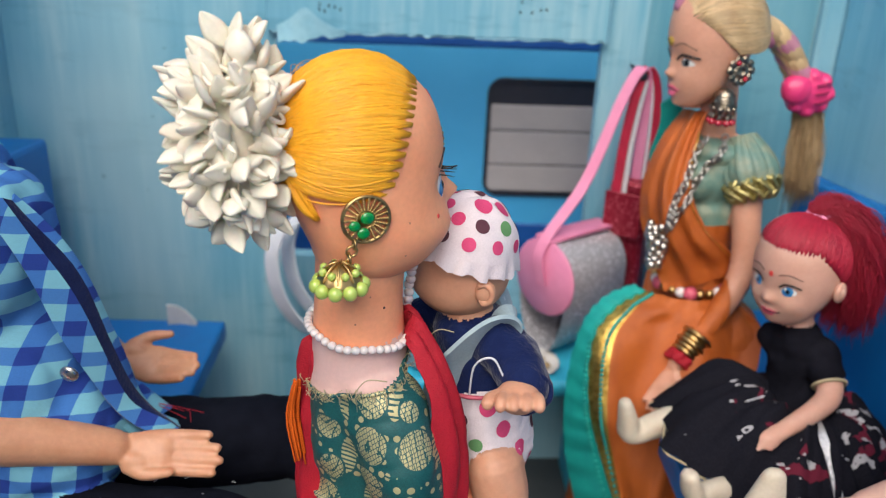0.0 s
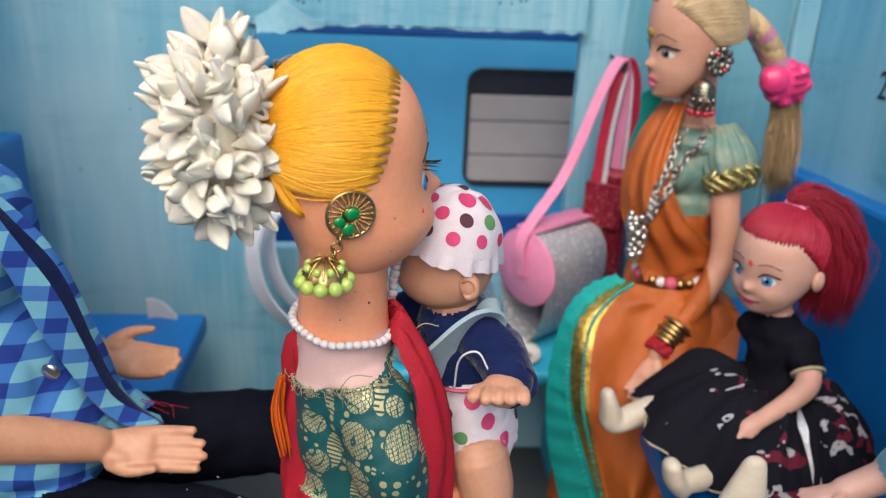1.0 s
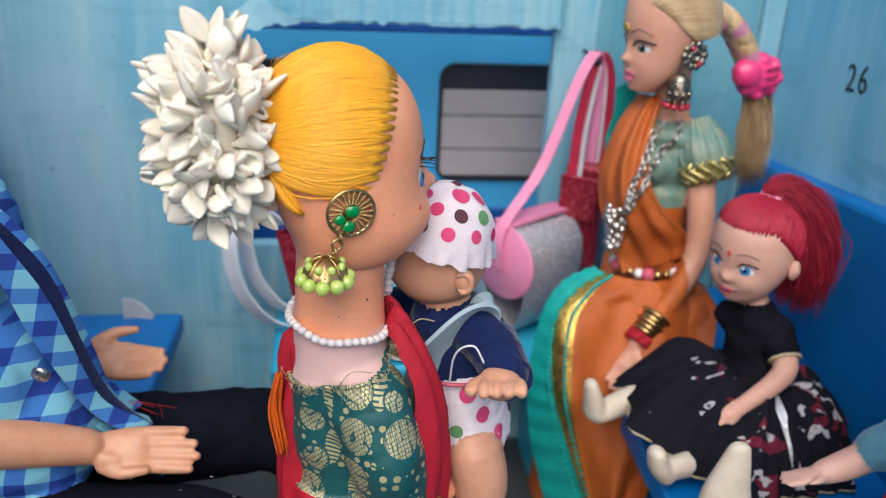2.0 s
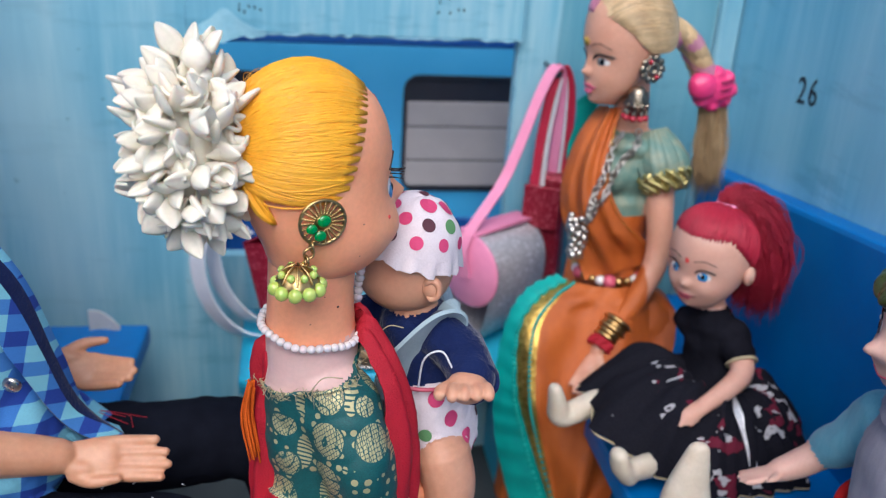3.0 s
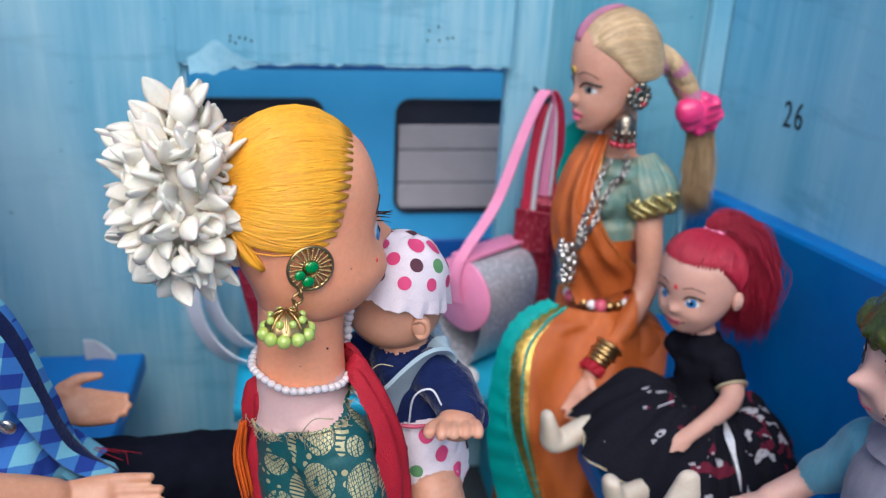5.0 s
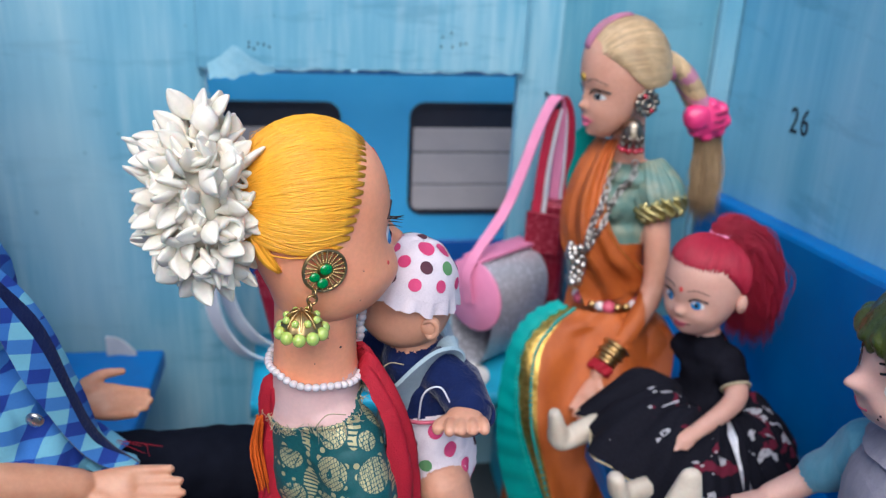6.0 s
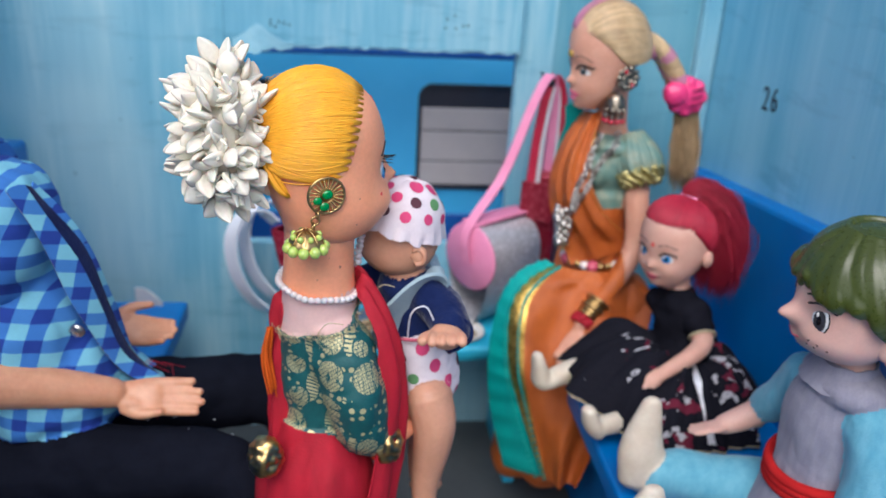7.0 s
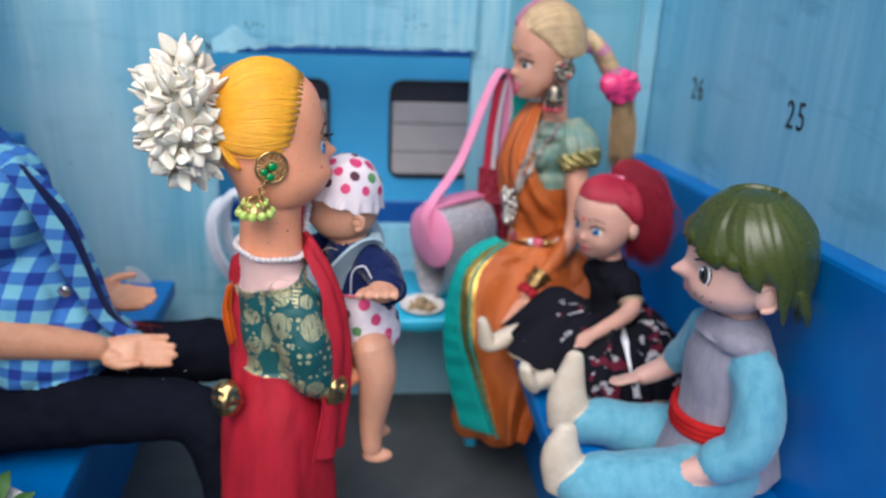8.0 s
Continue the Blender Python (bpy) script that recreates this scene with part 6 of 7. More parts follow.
# the small doll with the crimson ponytail
def girl_doll():
    h = Head((11.62, 24.45, 14.86), (-0.84, -0.54, -0.08))
    b = Geo()
    b.tube([h.at(-0.2, 0, -1.0), (12.0, 24.6, 12.9)], [0.5, 0.5], 0, 14)
    b.ball((12.05, 24.55, 12.3), (0.85, 0.9, 0.7), 1)
    b.tube([(12.05, 24.5, 12.4), (12.2, 24.4, 11.2), (12.25, 24.3, 10.3)], [0.85, 0.82, 1.15], 1, 18)
    b.ball((12.6, 23.85, 12.2), (0.6, 0.58, 0.6), 1)
    b.tube([(12.65, 23.7, 12.1), (12.66, 23.3, 11.78)], [0.54, 0.5], 1, 16)
    b.ball((11.45, 24.95, 12.2), (0.45, 0.5, 0.5), 1)
    b.tube([(12.65, 23.6, 12.05), (12.62, 22.9, 11.48), (12.05, 22.35, 11.25), (10.85, 21.72, 10.92)], [0.42, 0.39, 0.34, 0.26], 0, 14)
    b.tube([(10.95, 21.74, 10.94), (10.5, 21.6, 10.84), (10.2, 21.52, 10.76)], [0.27, 0.33, 0.28], 0, 14, flat=0.75)
    for k in range(4):
        b.tube([(10.25, 21.32 + 0.13 * k, 10.84 - 0.06 * (3 - k)), (10.0, 21.28 + 0.12 * k, 10.74 - 0.06 * (3 - k))], [0.1, 0.085], 0, 8, 4)
    b.tube([(10.6, 21.4, 10.73), (10.35, 21.24, 10.6)], [0.12, 0.09], 0, 8, 4)
    b.tube([(11, 24.2, 9.6), (8.8, 23.9, 9.9), (7.5, 23.6, 9.65)], [0.6, 0.46, 0.4], 2, 14)
    b.tube([(7.5, 23.6, 9.6), (6.98, 23.55, 9.55), (6.85, 23.5, 10.0), (6.7, 23.5, 10.6)], [0.42, 0.46, 0.4, 0.28], 2, 14, flat=0.8)
    b.tube([(11, 22.0, 9.3), (9.2, 21.1, 9.3), (8.5, 20.9, 9.3)], [0.55, 0.4, 0.34], 2, 14)
    b.tube([(8.45, 20.9, 9.05), (8.15, 20.8, 9.5), (8.0, 20.75, 10.0)], [0.38, 0.4, 0.34], 2, 14, flat=0.75)

    def scalp(l):
        r = max(1e-6, math.hypot(l[0], l[1]))
        return 3 if l[2] > max(-0.3, 1.0 - 1.45 * max(0.0, 0.5 - l[0] / r)) else 0

    g = crumple(fused(b, 0.07, 5), (1,), 0.12, 1.4)
    rows = [(1.46, 0.0, -0.06, 0.03), (1.42, 0.4, -0.5, 0.45), (1.2, 0.88, -0.98, 0.9), (0.82, 1.2, -1.28, 1.16), (0.3, 1.32, -1.35, 1.27), (-0.2, 1.3, -1.25, 1.27), (-0.6, 1.26, -1.05, 1.18), (-1.0, 1.2, -0.72, 1.0), (-1.35, 1.06, -0.35, 0.76), (-1.58, 0.82, -0.1, 0.5), (-1.68, 0.45, 0.0, 0.28), (-1.7, 0.24, 0.16, 0.03)]
    sculpt(g, h, rows, both([(0.0, -0.6, 0.18, 0.16, 0.2), (0.62, -0.75, 0.36, 0.32, 0.1), (0.52, -0.22, 0.26, 0.24, -0.08), (0.0, -1.0, 0.3, 0.1, 0.06), (0.0, -1.2, 0.22, 0.09, 0.05), (0.0, -1.45, 0.28, 0.2, 0.1)]), scalp)
    for s in (-1, 1):
        g.ball(h.at(-0.15, s * 1.34, -0.35), (0.26, 0.14, 0.32), 0, h.ax)
        g.ball(h.at(-0.12, s * 1.44, -0.35), (0.12, 0.08, 0.18), 0, h.ax)
    h.skin_of(g)
    tie = (-0.6, 0.1, 1.4)
    def line(u):
        th = radians(-180 + 360 * u)
        c, s = math.cos(th), math.sin(th)
        return (1.24 * c - 0.02, 1.24 * s, max(-0.35, 0.96 - 1.45 * max(0.0, 0.5 - c)))
    combed(g, h, (-0.02, 0, 0.15), (1.33, 1.28, 1.32), line, tie, 2200, 0.026, 3, 0.14, 1.03, 60, 31, 1.0, 0.05)
    top = h.at(*tie)
    hank = [top, top + (0.5, 0.1, 0.1), top + (1.15, -0.05, -0.45), top + (1.5, -0.2, -1.5), top + (1.45, -0.3, -2.45)]
    g.tube(hank, [0.2, 0.42, 0.6, 0.66, 0.55], 3, 14, 24)
    tail(g, hank[:-1] + [top + (1.45, -0.3, -2.75)], [0.25, 0.5, 0.72, 0.84, 0.84], 3000, 0.012, 3, 32, 0.17)
    g.tube([top + 0.3 * (math.cos(a) * h.ax[1] + math.sin(a) * h.ax[0]) + (0.1, 0, 0.12) for a in np.linspace(0, 2 * math.pi, 21)], 0.1, 4, 8, 30)
    for s in (-1, 1):
        h.stamp(g, s * 0.52, -0.26, (0.26, 0.235, 0.03), 5, -0.005)
        h.stamp(g, s * 0.5, -0.26, (0.175, 0.19, 0.03), 6, 0.008)
        h.stamp(g, s * 0.5, -0.26, (0.08, 0.09, 0.03), 7, 0.016)
        h.stamp(g, s * 0.5 + 0.07, -0.18, (0.045, 0.05, 0.03), 5, 0.024)
        h.line(g, [(s * 0.28, -0.16), (s * 0.4, -0.04), (s * 0.6, -0.02), (s * 0.82, -0.1)], 0.026, 7)
        for k in range(6):
            p, ax = h.spot(s * (0.4 + 0.08 * k), -0.035 - 0.008 * k * k * 0.3)
            g.tube([p, p + ax[0] * 0.06 + ax[2] * 0.07 + ax[1] * s * 0.0], [0.014, 0.004], 7, 4, 3)
        h.line(g, [(s * 0.25, 0.22), (s * 0.52, 0.3), (s * 0.84, 0.18)], 0.014, 8)
    h.stamp(g, 0, 0.2, (0.075, 0.095, 0.02), 9)
    h.stamp(g, -0.14, -1.02, (0.19, 0.05, 0.02), 10, 0.0, 10)
    h.stamp(g, 0.14, -1.02, (0.19, 0.05, 0.02), 10, 0.0, -10)
    h.stamp(g, 0, -1.13, (0.2, 0.07, 0.02), 10)
    h.line(g, [(-0.38, -0.98), (-0.18, -1.05), (0, -1.08), (0.18, -1.05), (0.38, -0.98)], 0.015, 8, 0.012)
    # wide gathered skirt over the outstretched legs
    rows = []
    for k in range(22):
        v = k / 21
        row = []
        for j in range(120):
            a = 2 * math.pi * j / 120
            c, s = math.cos(a), math.sin(a)
            reach = 3.15 + (1.4 * max(0, -c) ** 1.5) + 0.15 * max(0, c)
            hem = 8.55 + 1.4 * max(0, -c) ** 3
            fold = 1 + v * (0.05 * math.sin(13 * a + 1) + 0.04 * math.sin(29 * a + 3 * v) + 0.06 * math.sin(7 * a + 2))
            r = 1.0 + (reach - 1.0) * (v**0.85) * fold
            z = 10.75 - (10.75 - hem) * v**1.25 + 0.85 * max(0, -c) ** 1.3 * (1 - 0.65 * max(0, s)) * math.sin(math.pi * v**0.6 * 0.95) + (0.3 + 0.17 * math.sin(13 * a + 1 + 1.5 * v) + 0.1 * math.sin(29 * a + 3 * v) + 0.35 * noise.noise(Vector((2.2 * c, 2.2 * s, 3 * v)))) * math.sin(math.pi * v ** 0.8)
            row.append((12.25 + r * c, 23.7 + r * s * (1.1 if s < 0 else 0.8), z))
        rows.append(row)
    g.cloth(rows, 11, 0.05, wrap=True)
    seam = smooth_line([(12.15, 22.65, 10.75), (12.15, 21.9, 10.5), (12.3, 21.2, 9.8), (12.45, 20.5, 8.75)], 30)
    ribbon(g, [p + (0, -0.14, 0.06) for p in seam], 0.26, 0.05, [(1, 0, 0.1), (1, 0, 0.1)], 12, 40)
    ribbon(g, [(10.6, 22.9, 11.3), (9.6, 22.6, 11.12), (8.5, 22.4, 10.35)], 0.22, 0.05, [(0.3, -0.7, 0.6), (0.3, -0.7, 0.6)], 12, 30)
    g.tube([np.array(p) + (0, 0, -0.02) for p in rows[-1][::2]] + [np.array(rows[-1][0])], 0.035, 13, 5, 140)
    way = unit(np.array((0.0, -0.7, -0.57)))
    side = np.cross(way, (1, 0, 0))
    ring = [np.array((12.66, 23.1, 11.62)) + 0.47 * math.cos(a) * np.array((1, 0, 0)) + 0.47 * math.sin(a) * side for a in np.linspace(0, 2 * math.pi, 25)]
    g.tube(ring, 0.055, 13, 5, 40)
    thing("girl_doll", "small doll with crimson ponytail and black batik dress", "doll", g, [GIRL_VINYL, BLACK_COTTON, BONE, RED_HAIR, PINK_FOAM, WHITE, EYE_BLUE, BLACK, BROW, LIP, ROSE_LIP, BATIK, SILVER_TRIM, THREAD])


girl_doll()


# the boy doll with moulded green hair
def boy_doll():
    h = Head((13.25, 15.5, 16.9), (-0.99, 0.13, -0.03))
    b = Geo()
    b.tube([h.at(-0.1, 0, -1.5), h.at(-0.2, 0, -2.4)], [0.6, 0.62], 0, 16)
    b.tube([(13.4, 15.6, 14.7), (13.6, 15.7, 13.4), (13.75, 15.8, 11.4), (13.8, 15.8, 9.7)], [0.85, 1.4, 1.5, 1.65], 1, 24)
    b.ball((13.5, 15.6, 14.3), (1.05, 1.5, 0.6), 1)
    b.tube([(13.7, 14.4, 13.7), (13.95, 13.9, 12.4), (13.6, 13.6, 11.1), (12.8, 13.8, 10.5)], [0.7, 0.82, 0.78, 0.66], 2, 18)
    b.tube([(13.25, 16.9, 13.8), (13.2, 17.75, 12.5), (13.1, 18.3, 11.8), (13.02, 18.45, 11.6)], [0.66, 0.68, 0.64, 0.56], 2, 18)
    b.tube([(13.0, 13.7, 10.4), (12.0, 14.0, 10.0)], [0.5, 0.42], 0, 14)
    b.tube([(13.0, 18.45, 11.55), (12.35, 18.55, 11.1), (11.75, 18.6, 10.83)], [0.44, 0.41, 0.33], 0, 14)
    doll_hand(b, (12.2, 14.0, 10.0), (10.95, 14.2, 9.5), (-0.1, -0.35, 0.9), 0, 1.0, 1, -0.25, 0.02)
    doll_hand(b, (11.85, 18.6, 10.87), (10.65, 18.58, 10.62), (0.1, 0.2, 1), 0, 0.75, -1, 0.05, 0.04)
    b.tube([(13.9, 14.9, 9.4), (11.6, 14.5, 9.35), (9.4, 14.6, 9.25), (8.6, 14.8, 9.1)], [1.25, 1.1, 0.95, 0.85], 2, 20)
    b.tube([(13.9, 16.8, 9.4), (11.8, 17.5, 9.2), (10.4, 18.2, 9.15), (9.6, 18.4, 9.05)], [1.2, 1.0, 0.85, 0.8], 2, 20)
    b.tube([(9.3, 18.4, 9.1), (9.1, 18.45, 10.2), (9.25, 18.5, 11.8)], [0.85, 0.72, 0.32], 3, 18, flat=0.7, up=(0, 1, 0))
    b.tube([(8.4, 14.9, 9.1), (8.1, 14.9, 10.2), (8.2, 14.9, 11.2)], [0.8, 0.68, 0.34], 3, 18, flat=0.7, up=(0, 1, 0))
    g = crumple(fused(b, 0.075, 6), (1, 2), 0.1, 0.8)
    rows = [(1.7, 0.0, -0.1, 0.03), (1.6, 0.6, -0.8, 0.7), (1.2, 1.18, -1.25, 1.22), (0.6, 1.54, -1.52, 1.52), (0.0, 1.64, -1.5, 1.58), (-0.5, 1.62, -1.4, 1.57), (-0.95, 1.56, -1.12, 1.5), (-1.3, 1.38, -0.84, 1.28), (-1.55, 1.06, -0.56, 0.93), (-1.68, 0.65, -0.3, 0.5), (-1.7, 0.2, 0.1, 0.04)]
    sculpt(g, h, rows, both([(0.0, -0.48, 0.27, 0.22, 0.46), (0.0, -0.2, 0.2, 0.25, 0.06), (0.8, -0.9, 0.5, 0.4, 0.12), (0.72, -0.25, 0.34, 0.34, -0.1), (0.0, -1.1, 0.36, 0.12, 0.08), (0.0, -1.4, 0.36, 0.2, 0.12)]), 0)
    for s in (-1, 1):
        ear = h.at(-0.42, s * 1.46, -0.72)
        g.ball(ear, (0.4, 0.17, 0.46), 0, h.ax)
        g.tube([ear + 0.32 * math.cos(a) * h.ax[0] + 0.4 * math.sin(a) * h.ax[2] + s * 0.13 * h.ax[1] for a in np.linspace(0.9, 5.0, 13)], 0.1, 0, 8, 22)
    h.skin_of(g)
    # hair: cap and overlapping moulded locks swept from the crown
    q = np.random.default_rng(21)
    hair = Geo()
    hair.ball(h.at(-0.22, 0, 0.5), (1.56, 1.57, 1.5), 0, h.ax, 26, 18)
    hair.ball(h.at(-0.22, 0, 1.45), (1.15, 1.15, 0.62), 0, h.ax, 22, 12)
    hair.ball(h.at(-0.85, 0, -0.1), (1.05, 1.6, 1.15), 0, h.ax)

    def on_cap(a, z, out=1.0):
        r = math.sqrt(max(0.05, 1 - min(1, max(0, (z - 0.4) / 1.85)) ** 2))
        return h.at(-0.22 + 1.71 * out * r * math.cos(a), 1.7 * out * r * math.sin(a), z)

    for k in range(44):
        a = 2 * math.pi * (k + 0.35 * q.random()) / 44
        c = math.cos(a)
        low = (0.62 + 0.25 * math.sin(3.1 * a)) if c > 0.45 else ((-0.3 - 0.5 * (0.45 - c)) if c > -0.25 else -1.15 - 0.35 * q.random())
        sweep = 0.28 * math.sin(a) + 0.12 * q.normal()
        low += 0.16 * q.normal()
        size = 0.3 + 0.1 * q.random()
        hair.tube([on_cap(a - sweep, 2.0, 0.98), on_cap(a - 0.5 * sweep, 1.4, 1.0), on_cap(a, 0.7, 1.02 + 0.03 * q.random()), on_cap(a + 0.5 * sweep, 0.5 * (low + 0.5), 1.03 + 0.07 * (k % 2)), on_cap(a + sweep, low - 0.12 * (k % 2), 1.02 + 0.08 * (k % 2))], [0.14, size * 0.8, size, size * 0.85, 0.05], 0, 10, 22, flat=0.55)
    for k in range(8):
        s = -1.3 + 2.6 * k / 7
        hair.tube([h.at(-1.4, s, -0.5), h.at(-1.65, s * 1.05, -1.1), h.at(-1.8 - 0.2 * (k % 2), s * 1.1, -1.65 - 0.15 * (k % 3))], [0.4, 0.34, 0.07], 0, 10, 12, flat=0.6)
    melted = fused(hair, 0.045, 1)
    melted.m = [4] * len(melted.f)
    g.absorb(melted)
    for s in (-1, 1):
        h.stamp(g, s * 0.86, -0.26, (0.34, 0.43, 0.04), 7, -0.015)
        h.stamp(g, s * 0.86, -0.26, (0.31, 0.4, 0.05), 5, -0.01)
        h.stamp(g, s * 0.87, -0.28, (0.24, 0.33, 0.05), 6, 0.005)
        h.stamp(g, s * 0.87, -0.28, (0.13, 0.19, 0.05), 7, 0.015)
        h.stamp(g, s * 0.87 + 0.06, -0.13, (0.05, 0.07, 0.05), 5, 0.025)
        h.line(g, [(s * 0.5, 0.06), (s * 0.86, 0.19), (s * 1.22, 0.06)], 0.032, 7)
        h.line(g, [(s * 0.42, 0.28), (s * 0.85, 0.44), (s * 1.22, 0.4)], 0.03, 7)
        for x, z in ((0.8, -0.9), (1.0, -0.95), (0.9, -1.07), (1.15, -1.05), (0.7, -1.05)):
            h.stamp(g, s * x, z, (0.035, 0.035, 0.015), 8)
    h.line(g, [(-0.32, -1.05), (0, -1.13), (0.32, -1.05)], 0.03, 9, 0.0)
    # belt and collar
    ring = [(13.72 + 1.6 * math.cos(a), 15.78 + 1.6 * math.sin(a), 11.2 + 0.22 * math.cos(a)) for a in np.linspace(0, 2 * math.pi, 41)]
    for dz in (-0.2, 0.0, 0.2):
        g.tube([np.array(p) + (0, 0, dz) for p in ring], 0.16, 10, 8, 60)
    rows = [[(13.4 + (0.82 + 0.3 * v * v) * math.cos(a), 15.6 + (0.86 + 0.36 * v * v) * math.sin(a), 15.05 - 0.75 * v + 0.03 * math.sin(8 * a)) for a in np.linspace(0, 2 * math.pi, 41)] for v in np.linspace(0, 1, 6)]
    g.cloth(rows, 1, 0.07)
    rows = [[(13.8 + (1.62 + 0.5 * v) * math.cos(a), 15.8 + (1.62 + 0.45 * v + 0.07 * math.sin(9 * a)) * math.sin(a), 11.0 - 1.75 * v) for a in np.linspace(0, 2 * math.pi, 61)] for v in np.linspace(0, 1, 10)]
    g.cloth(rows, 1, 0.07)
    thing("boy_doll", "seated boy doll with glossy moulded green hair and grey vest", "doll", g, [BOY_SKIN, GREY_RIB, AQUA_TERRY, BONE, GREEN_HAIR, WHITE, GREY_EYE, BLACK, BROW, ROSE_LIP, surface("red_felt_belt", (0.50, 0.02, 0.02), (0.42, 0.015, 0.015), 0.85, grain=(18.0, 0.5, 0.03))])


boy_doll()


# ---- bags, plate, bowl and scraps ----
def red_bag():
    ob = thing("handbag", "toy handbag of red and silver glitter foam with white straps", "bag", base=(-1.6, 32.2, 7.6))
    o = np.array((-1.4, 31.95, 7.72))
    w, d, up = np.array((1.9, 2.0, 0.0)), np.array((-1.08, 0.25, -0.1)), np.array((-1.1, 0.0, 4.25))

    def slab(quad, t):
        quad = np.asarray(quad, float)
        n = unit(np.cross(quad[1] - quad[0], quad[3] - quad[0])) * t
        g = Geo()
        rows = [[quad[0] + (quad[1] - quad[0]) * a + ((quad[3] - quad[0]) * (1 - a) + (quad[2] - quad[1]) * a) * b for a in np.linspace(0, 1, 6)] for b in np.linspace(0, 1, 6)]
        return g.cloth(rows, 0, t)

    part("front", slab([o, o + w, o + w * 0.86 + up + d * 0.3, o + w * 0.1 + up + d * 0.3], 0.09), SILVER_FOAM, ob, "silver glitter foam front")
    part("gusset", slab([o + d, o, o + w * 0.1 + up + d * 0.3, o + w * 0.1 + up + d * 0.95], 0.09), RED_FOAM, ob, "dark red glitter side")
    part("gusset", slab([o + w, o + w + d, o + w * 0.86 + up + d * 0.95, o + w * 0.86 + up + d * 0.3], 0.09), RED_FOAM, ob)
    part("back", slab([o + w + d, o + d, o + w * 0.1 + up + d, o + w * 0.86 + up + d], 0.09), RED_FOAM, ob)
    part("base", slab([o + d, o + d + w, o + w, o], 0.09), RED_FOAM, ob)
    g = Geo()
    top = o + up
    rows = []
    for v in np.linspace(0, 1, 14):
        row = []
        for a in np.linspace(0, 1, 12):
            span = 1.0 if v < 0.6 else math.sqrt(max(0.02, 1 - ((v - 0.6) / 0.4) ** 2))
            x = 0.5 + (a - 0.5) * span * 0.84
            if v < 0.35:
                p = top + w * x + d * (1.0 - 2.2 * v) + unit(up) * (0.05 + 0.25 * math.sin(v / 0.35 * 1.57))
            else:
                p = top + w * x + d * (0.2 - 0.12 * (v - 0.35)) - up * (v - 0.35) * 0.62 - unit(d) * 0.1 + unit(up) * 0.28
            row.append(p)
        rows.append(row)
    g.cloth(rows, 0, 0.08)
    part("flap", g, RED_FOAM, ob, "rounded red glitter flap")
    for k, off in enumerate((0.0, 0.95)):
        g = Geo()
        loop = [(-3.2, 32.3, 12.25), (-3.9, 32.25, 12.75), (-4.75, 32.2, 12.45), (-5.15, 32.1, 11.3), (-4.85, 32.05, 9.6), (-3.9, 32.05, 8.3), (-2.5, 32.15, 7.8)]
        ribbon(g, [np.array(p) + (0.5 * k, off, 0.1 * k) for p in loop], 0.85, 0.06, [(0.55, -0.75, 0.4), (0.75, -0.6, 0.3)], 0, 60)
        part("strap", g, WHITE_FOAM, ob, "white foam strap")


red_bag()


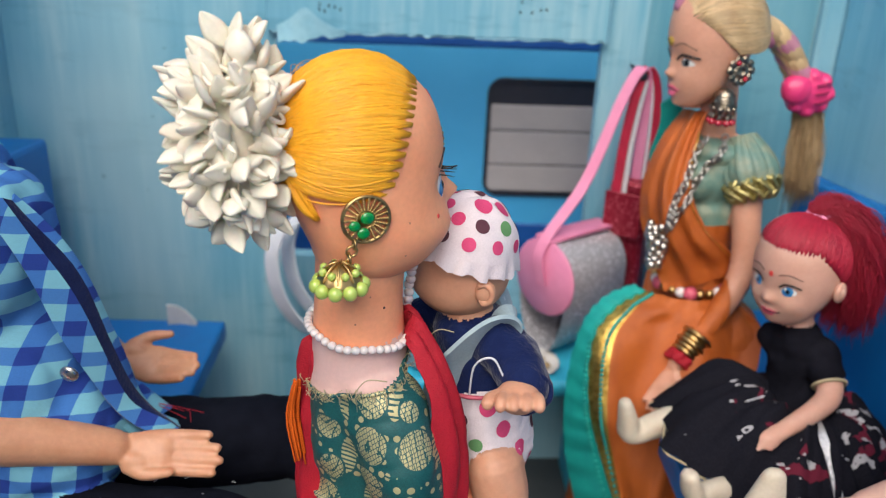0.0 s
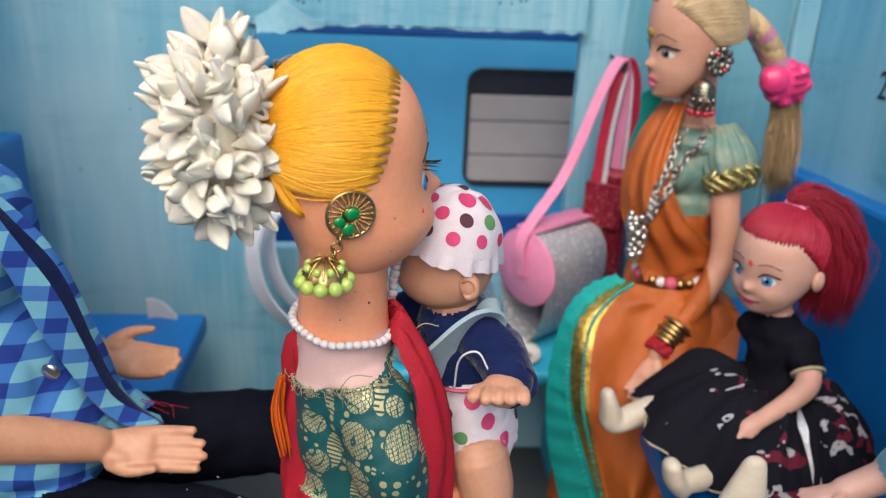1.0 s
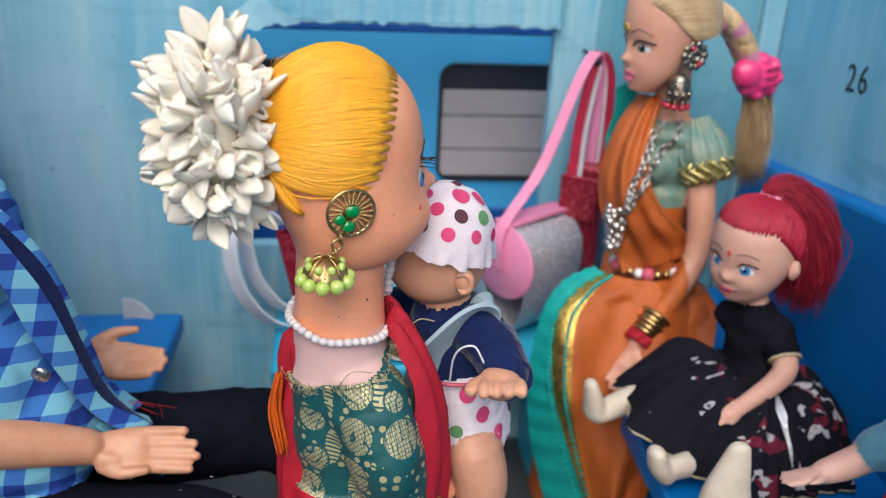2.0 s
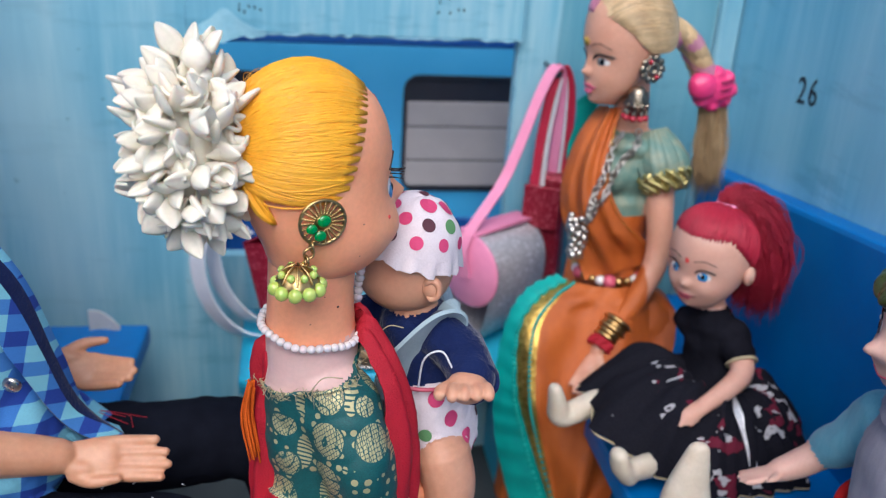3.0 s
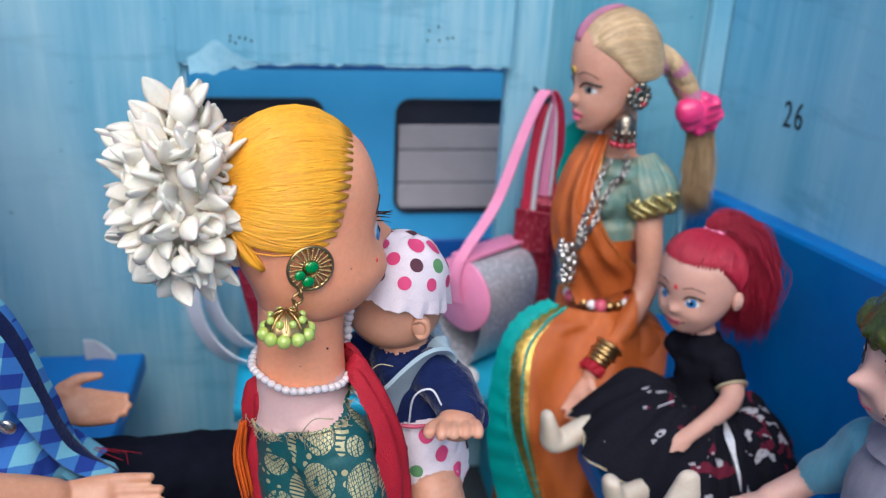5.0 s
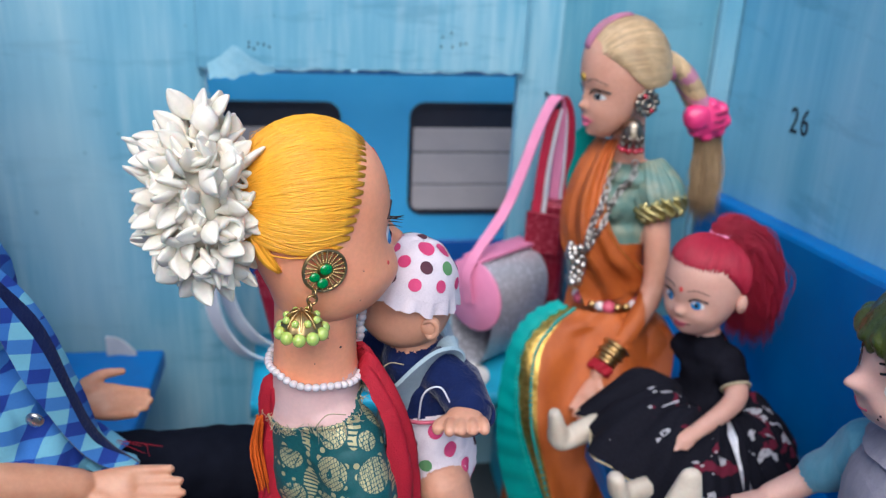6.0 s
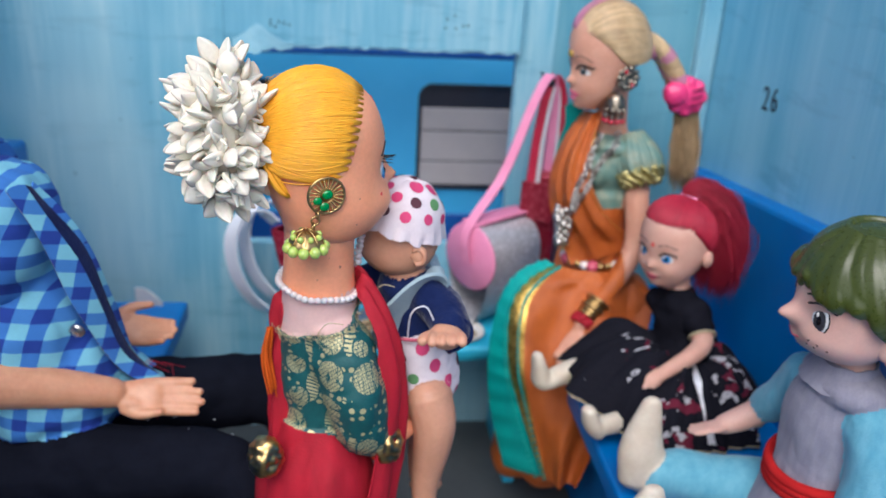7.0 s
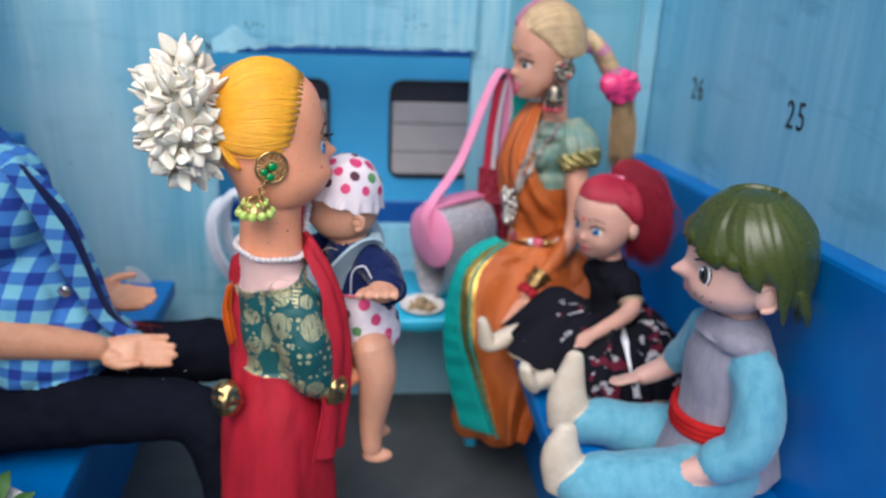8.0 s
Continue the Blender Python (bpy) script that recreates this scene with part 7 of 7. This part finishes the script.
def pink_bag():
    ob = thing("handbag", "pink toy barrel bag with silver glitter side and long strap", "bag", base=(6.8, 32.5, 7.6))
    ax = frame_of((-0.80, -0.6, 0.0))
    side_ax = np.array([ax[1], (0, 0, 1), ax[0]])
    c = np.array((5.25, 31.6, 11.0))
    g = Geo().lathe(c, [(0.01, 0.0), (1.5, 0.0), (1.55, -0.06), (1.5, -0.12), (0.01, -0.12)], 0, side_ax @ np.diag((1, 1, 1)), 40)
    part("end_disc", g, PINK_FOAM, ob, "round pink foam end")
    far = c - ax[0] * 3.3
    g = Geo()
    rows = []
    for k in range(14):
        p = c + (far - c) * k / 13
        rows.append([p + (1.42 * math.cos(a) * ax[1] * 0.9 + np.array((0, 0, 1)) * (1.42 * math.sin(a) if a < math.pi else 3.3 * math.sin(a))) for a in np.linspace(0, 2 * math.pi, 40)[:-1]])
    g.grid(rows, 0, wrap=True)
    part("body", g, SILVER_FOAM, ob, "silver glitter foam body")
    g = Geo()
    ribbon(g, [c + ax[1] * 0.2 + (0, 0, 1.5), (c + far) / 2 + (0, 0, 1.62), far + (0, 0, 1.55)], 0.9, 0.12, [ax[1], ax[1]], 0, 16)
    part("rim", g, PINK_FOAM, ob)
    g = Geo()
    ribbon(g, [c + ax[0] * 0.1 + (0.0, 0, -0.3), c + ax[0] * 0.12 + (-0.1, -0.0, 1.3), (6.6, 32.3, 14.6), (7.8, 33.0, 17.6), (8.4, 33.3, 18.7), (8.75, 33.5, 18.4), (8.9, 33.7, 16.5), (8.85, 33.7, 13.2)], 0.42, 0.1, [(0.75, -0.6, -0.3), (0.8, -0.5, 0.1)], 0, 70)
    part("strap", g, PINK_FOAM, ob, "long pink foam strap")
    rb = thing("handbag", "red glitter toy handbag with a red and white strap", "bag", base=(8.6, 33.6, 8.4))
    g = Geo().box((8.75, 33.6, 11.4), (0.85, 0.5, 2.98), 0, frame_of((0.85, -0.5, 0)), 0.15, 0.12)
    part("body", g, RED_FOAM, rb)
    g = Geo().box((8.35, 33.0, 13.1), (0.75, 0.06, 0.9), 0, frame_of((0.85, -0.5, 0)), 0.05)
    part("flap", g, RED_FOAM, rb)
    g = Geo()
    ribbon(g, [(8.05, 33.2, 13.8), (8.15, 33.3, 15.8), (8.4, 33.35, 17.8), (8.75, 33.45, 18.75), (9.2, 33.5, 17.9), (9.35, 33.6, 15.8), (9.3, 33.7, 13.8)], 0.36, 0.1, [(0.85, -0.5, 0), (0.85, -0.5, 0)], 0, 60)
    part("strap", g, surface("red_foam_strap", (0.55, 0.02, 0.06), None, 0.5), rb)
    g = Geo()
    ribbon(g, [(8.35, 33.34, 13.9), (8.4, 33.42, 15.8), (8.62, 33.47, 17.7), (8.8, 33.55, 18.45), (9.0, 33.6, 17.7), (9.1, 33.7, 15.8), (9.08, 33.75, 13.9)], 0.3, 0.06, [(0.85, -0.5, 0), (0.85, -0.5, 0)], 0, 60)
    part("strap_lining", g, WHITE_FOAM, rb)


pink_bag()


def plate(c, r, label, mat):
    ob = thing("plate", label, "plate", base=c, group="small plates")
    prof = [(0.01, 0.03), (r * 0.72, 0.05), (r * 0.9, 0.2), (r, 0.26), (r, 0.2), (r * 0.92, 0.13), (r * 0.74, 0.0), (0.01, 0.0)]
    part("dish", Geo().lathe(c, prof, 0, None, 40), mat, ob)
    q = np.random.default_rng(int(r * 100))
    for k in range(22):
        a, d = q.random() * 6.28, r * 0.55 * math.sqrt(q.random())
        part("morsel", Geo().ball(np.asarray(c) + (d * math.cos(a), d * math.sin(a), 0.15 + 0.1 * q.random()), (0.16 + 0.1 * q.random(), 0.14, 0.1), 0, frame_of(q.normal(0, 1, 3)), 8, 6), FOOD, ob)


plate((1.55, 31.3, 7.61), 1.7, "small steel plate of beige snacks on the table", SILVER)
plate((4.9, 30.7, 7.61), 1.1, "small white plate with crumbs on the table", WHITE)

bowl = thing("bowl", "white bowl with green leaves on the blue bench", "bowl", base=(-9.9, 12.6, 7.9))
part("shell", Geo().lathe((-9.9, 12.6, 7.9), [(0.01, 0.05), (1.1, 0.05), (1.7, 0.5), (2.2, 1.5), (2.28, 1.75), (2.2, 1.75), (2.1, 1.5), (1.6, 0.6), (0.9, 0.25), (0.01, 0.2)], 0, None, 44), WHITE, bowl)
q = np.random.default_rng(77)
for k in range(9):
    a = 0.4 + 0.7 * k
    c = np.array((-9.9 + 1.2 * math.cos(a), 12.6 + 1.2 * math.sin(a), 9.3))
    e = c + (1.1 * math.cos(a), 1.1 * math.sin(a), 0.75 + 0.3 * q.random())
    rows = [[c + (e - c) * u + np.array((-math.sin(a), math.cos(a), 0)) * w * 0.42 * math.sin(math.pi * (0.08 + 0.9 * u)) + (0, 0, 0.3 * math.sin(3 * u) - 0.1 * w * w) for w in np.linspace(-1, 1, 5)] for u in np.linspace(0, 1, 9)]
    part("leaf", Geo().cloth(rows, 0, 0.03), LEAF, bowl, "curled green leaf")

scrap = Geo()
rows = [[(-9.55 + 1.2 * a, 33.05 + 0.1 * math.sin(4 * a), 7.9 + (0.85 - 0.7 * a * a) * b) for a in np.linspace(0, 1, 9)] for b in np.linspace(0, 1, 5)]
scrap.cloth(rows, 0, 0.12)
thing("card_scrap", "torn scrap of white card propped on the bench", "scrap", scrap, [SCRAP])


# the nail that holds the long bag straps
nail = Geo().tube([(8.55, 35.3, 18.5), (8.55, 33.3, 18.5)], 0.06, 0, 8, 6)
nail.lathe((8.55, 33.25, 18.5), [(0.01, 0.05), (0.16, 0.04), (0.17, 0.0), (0.14, -0.05), (0.01, -0.05)], 0, np.array([[1, 0, 0], [0, 0, 1], [0, -1, 0]], float), 16)
thing("nail", "small dark nail in the wall holding bag straps", "nail", nail, [DARK])

# ---- garden outside ----
ground = Geo()
ground.grid([[(x, y, -0.62 + 0.0 * x) for x in np.linspace(-6000, 6000, 9)] for y in np.linspace(-6000, 6000, 9)], 0, flip=False)
thing("ground", "green lawn around the toy compartment", "ground", ground, [GRASS], kind="structure")
g = Geo().box((40, 300, 60), (260, 6, 62), bevel=1.0)
thing("garden_wall", "sandy plastered garden wall behind the bushes", "wall", g, [SAND], kind="structure")


def bush(x, y, r, h, seed, label):
    q = np.random.default_rng(seed)
    ob = thing("bush", label, "bush", base=(x, y, -0.6), group="garden bushes")
    g = Geo()
    for k in range(9):
        a = q.random() * 6.28
        d = r * 0.6 * q.random()
        g.tube([(x, y, -0.6), (x + d * 0.4 * math.cos(a), y + d * 0.4 * math.sin(a), h * 0.4), (x + d * math.cos(a), y + d * math.sin(a), h * 0.85)], [1.1, 0.7, 0.25], 0, seg=6, n=6)
    part("stem", g, BROW, ob)
    g = Geo()
    n = 1500
    c = q.normal(0, 1, (n, 3))
    c /= np.linalg.norm(c, axis=1, keepdims=True)
    c *= (0.35 + 0.65 * q.random((n, 1)) ** 0.5) * np.array((r, r * 0.8, h * 0.5)) * (1 + 0.18 * np.sin(c[:, :1] * 7 + c[:, 2:] * 9))
    for p in c:
        w, l = 1.3 + q.random(), 2.6 + 2.2 * q.random()
        ax = frame_of(q.normal(0, 1, 3))
        loc = np.array([(-l, 0, 0), (-0.2 * l, w, 0.3), (l, 0, -0.4), (-0.2 * l, -w, 0.3), (0.1, 0, 0.7)])
        g.put(np.array((x, y, h * 0.52)) + p + loc @ ax, [(0, 4, 1), (1, 4, 2), (2, 4, 3), (3, 4, 0)], 0 if q.random() > 0.03 else 1)
    part("crown", g, [LEAF, PETAL], ob)


for k, (x, y, r, h) in enumerate(((-60, 130, 38, 70), (0, 150, 40, 85), (48, 140, 34, 52), (95, 150, 36, 48), (-110, 160, 40, 60))):
    bush(x, y, r, h, 20 + k, "leafy green garden bush with a few pink flowers")
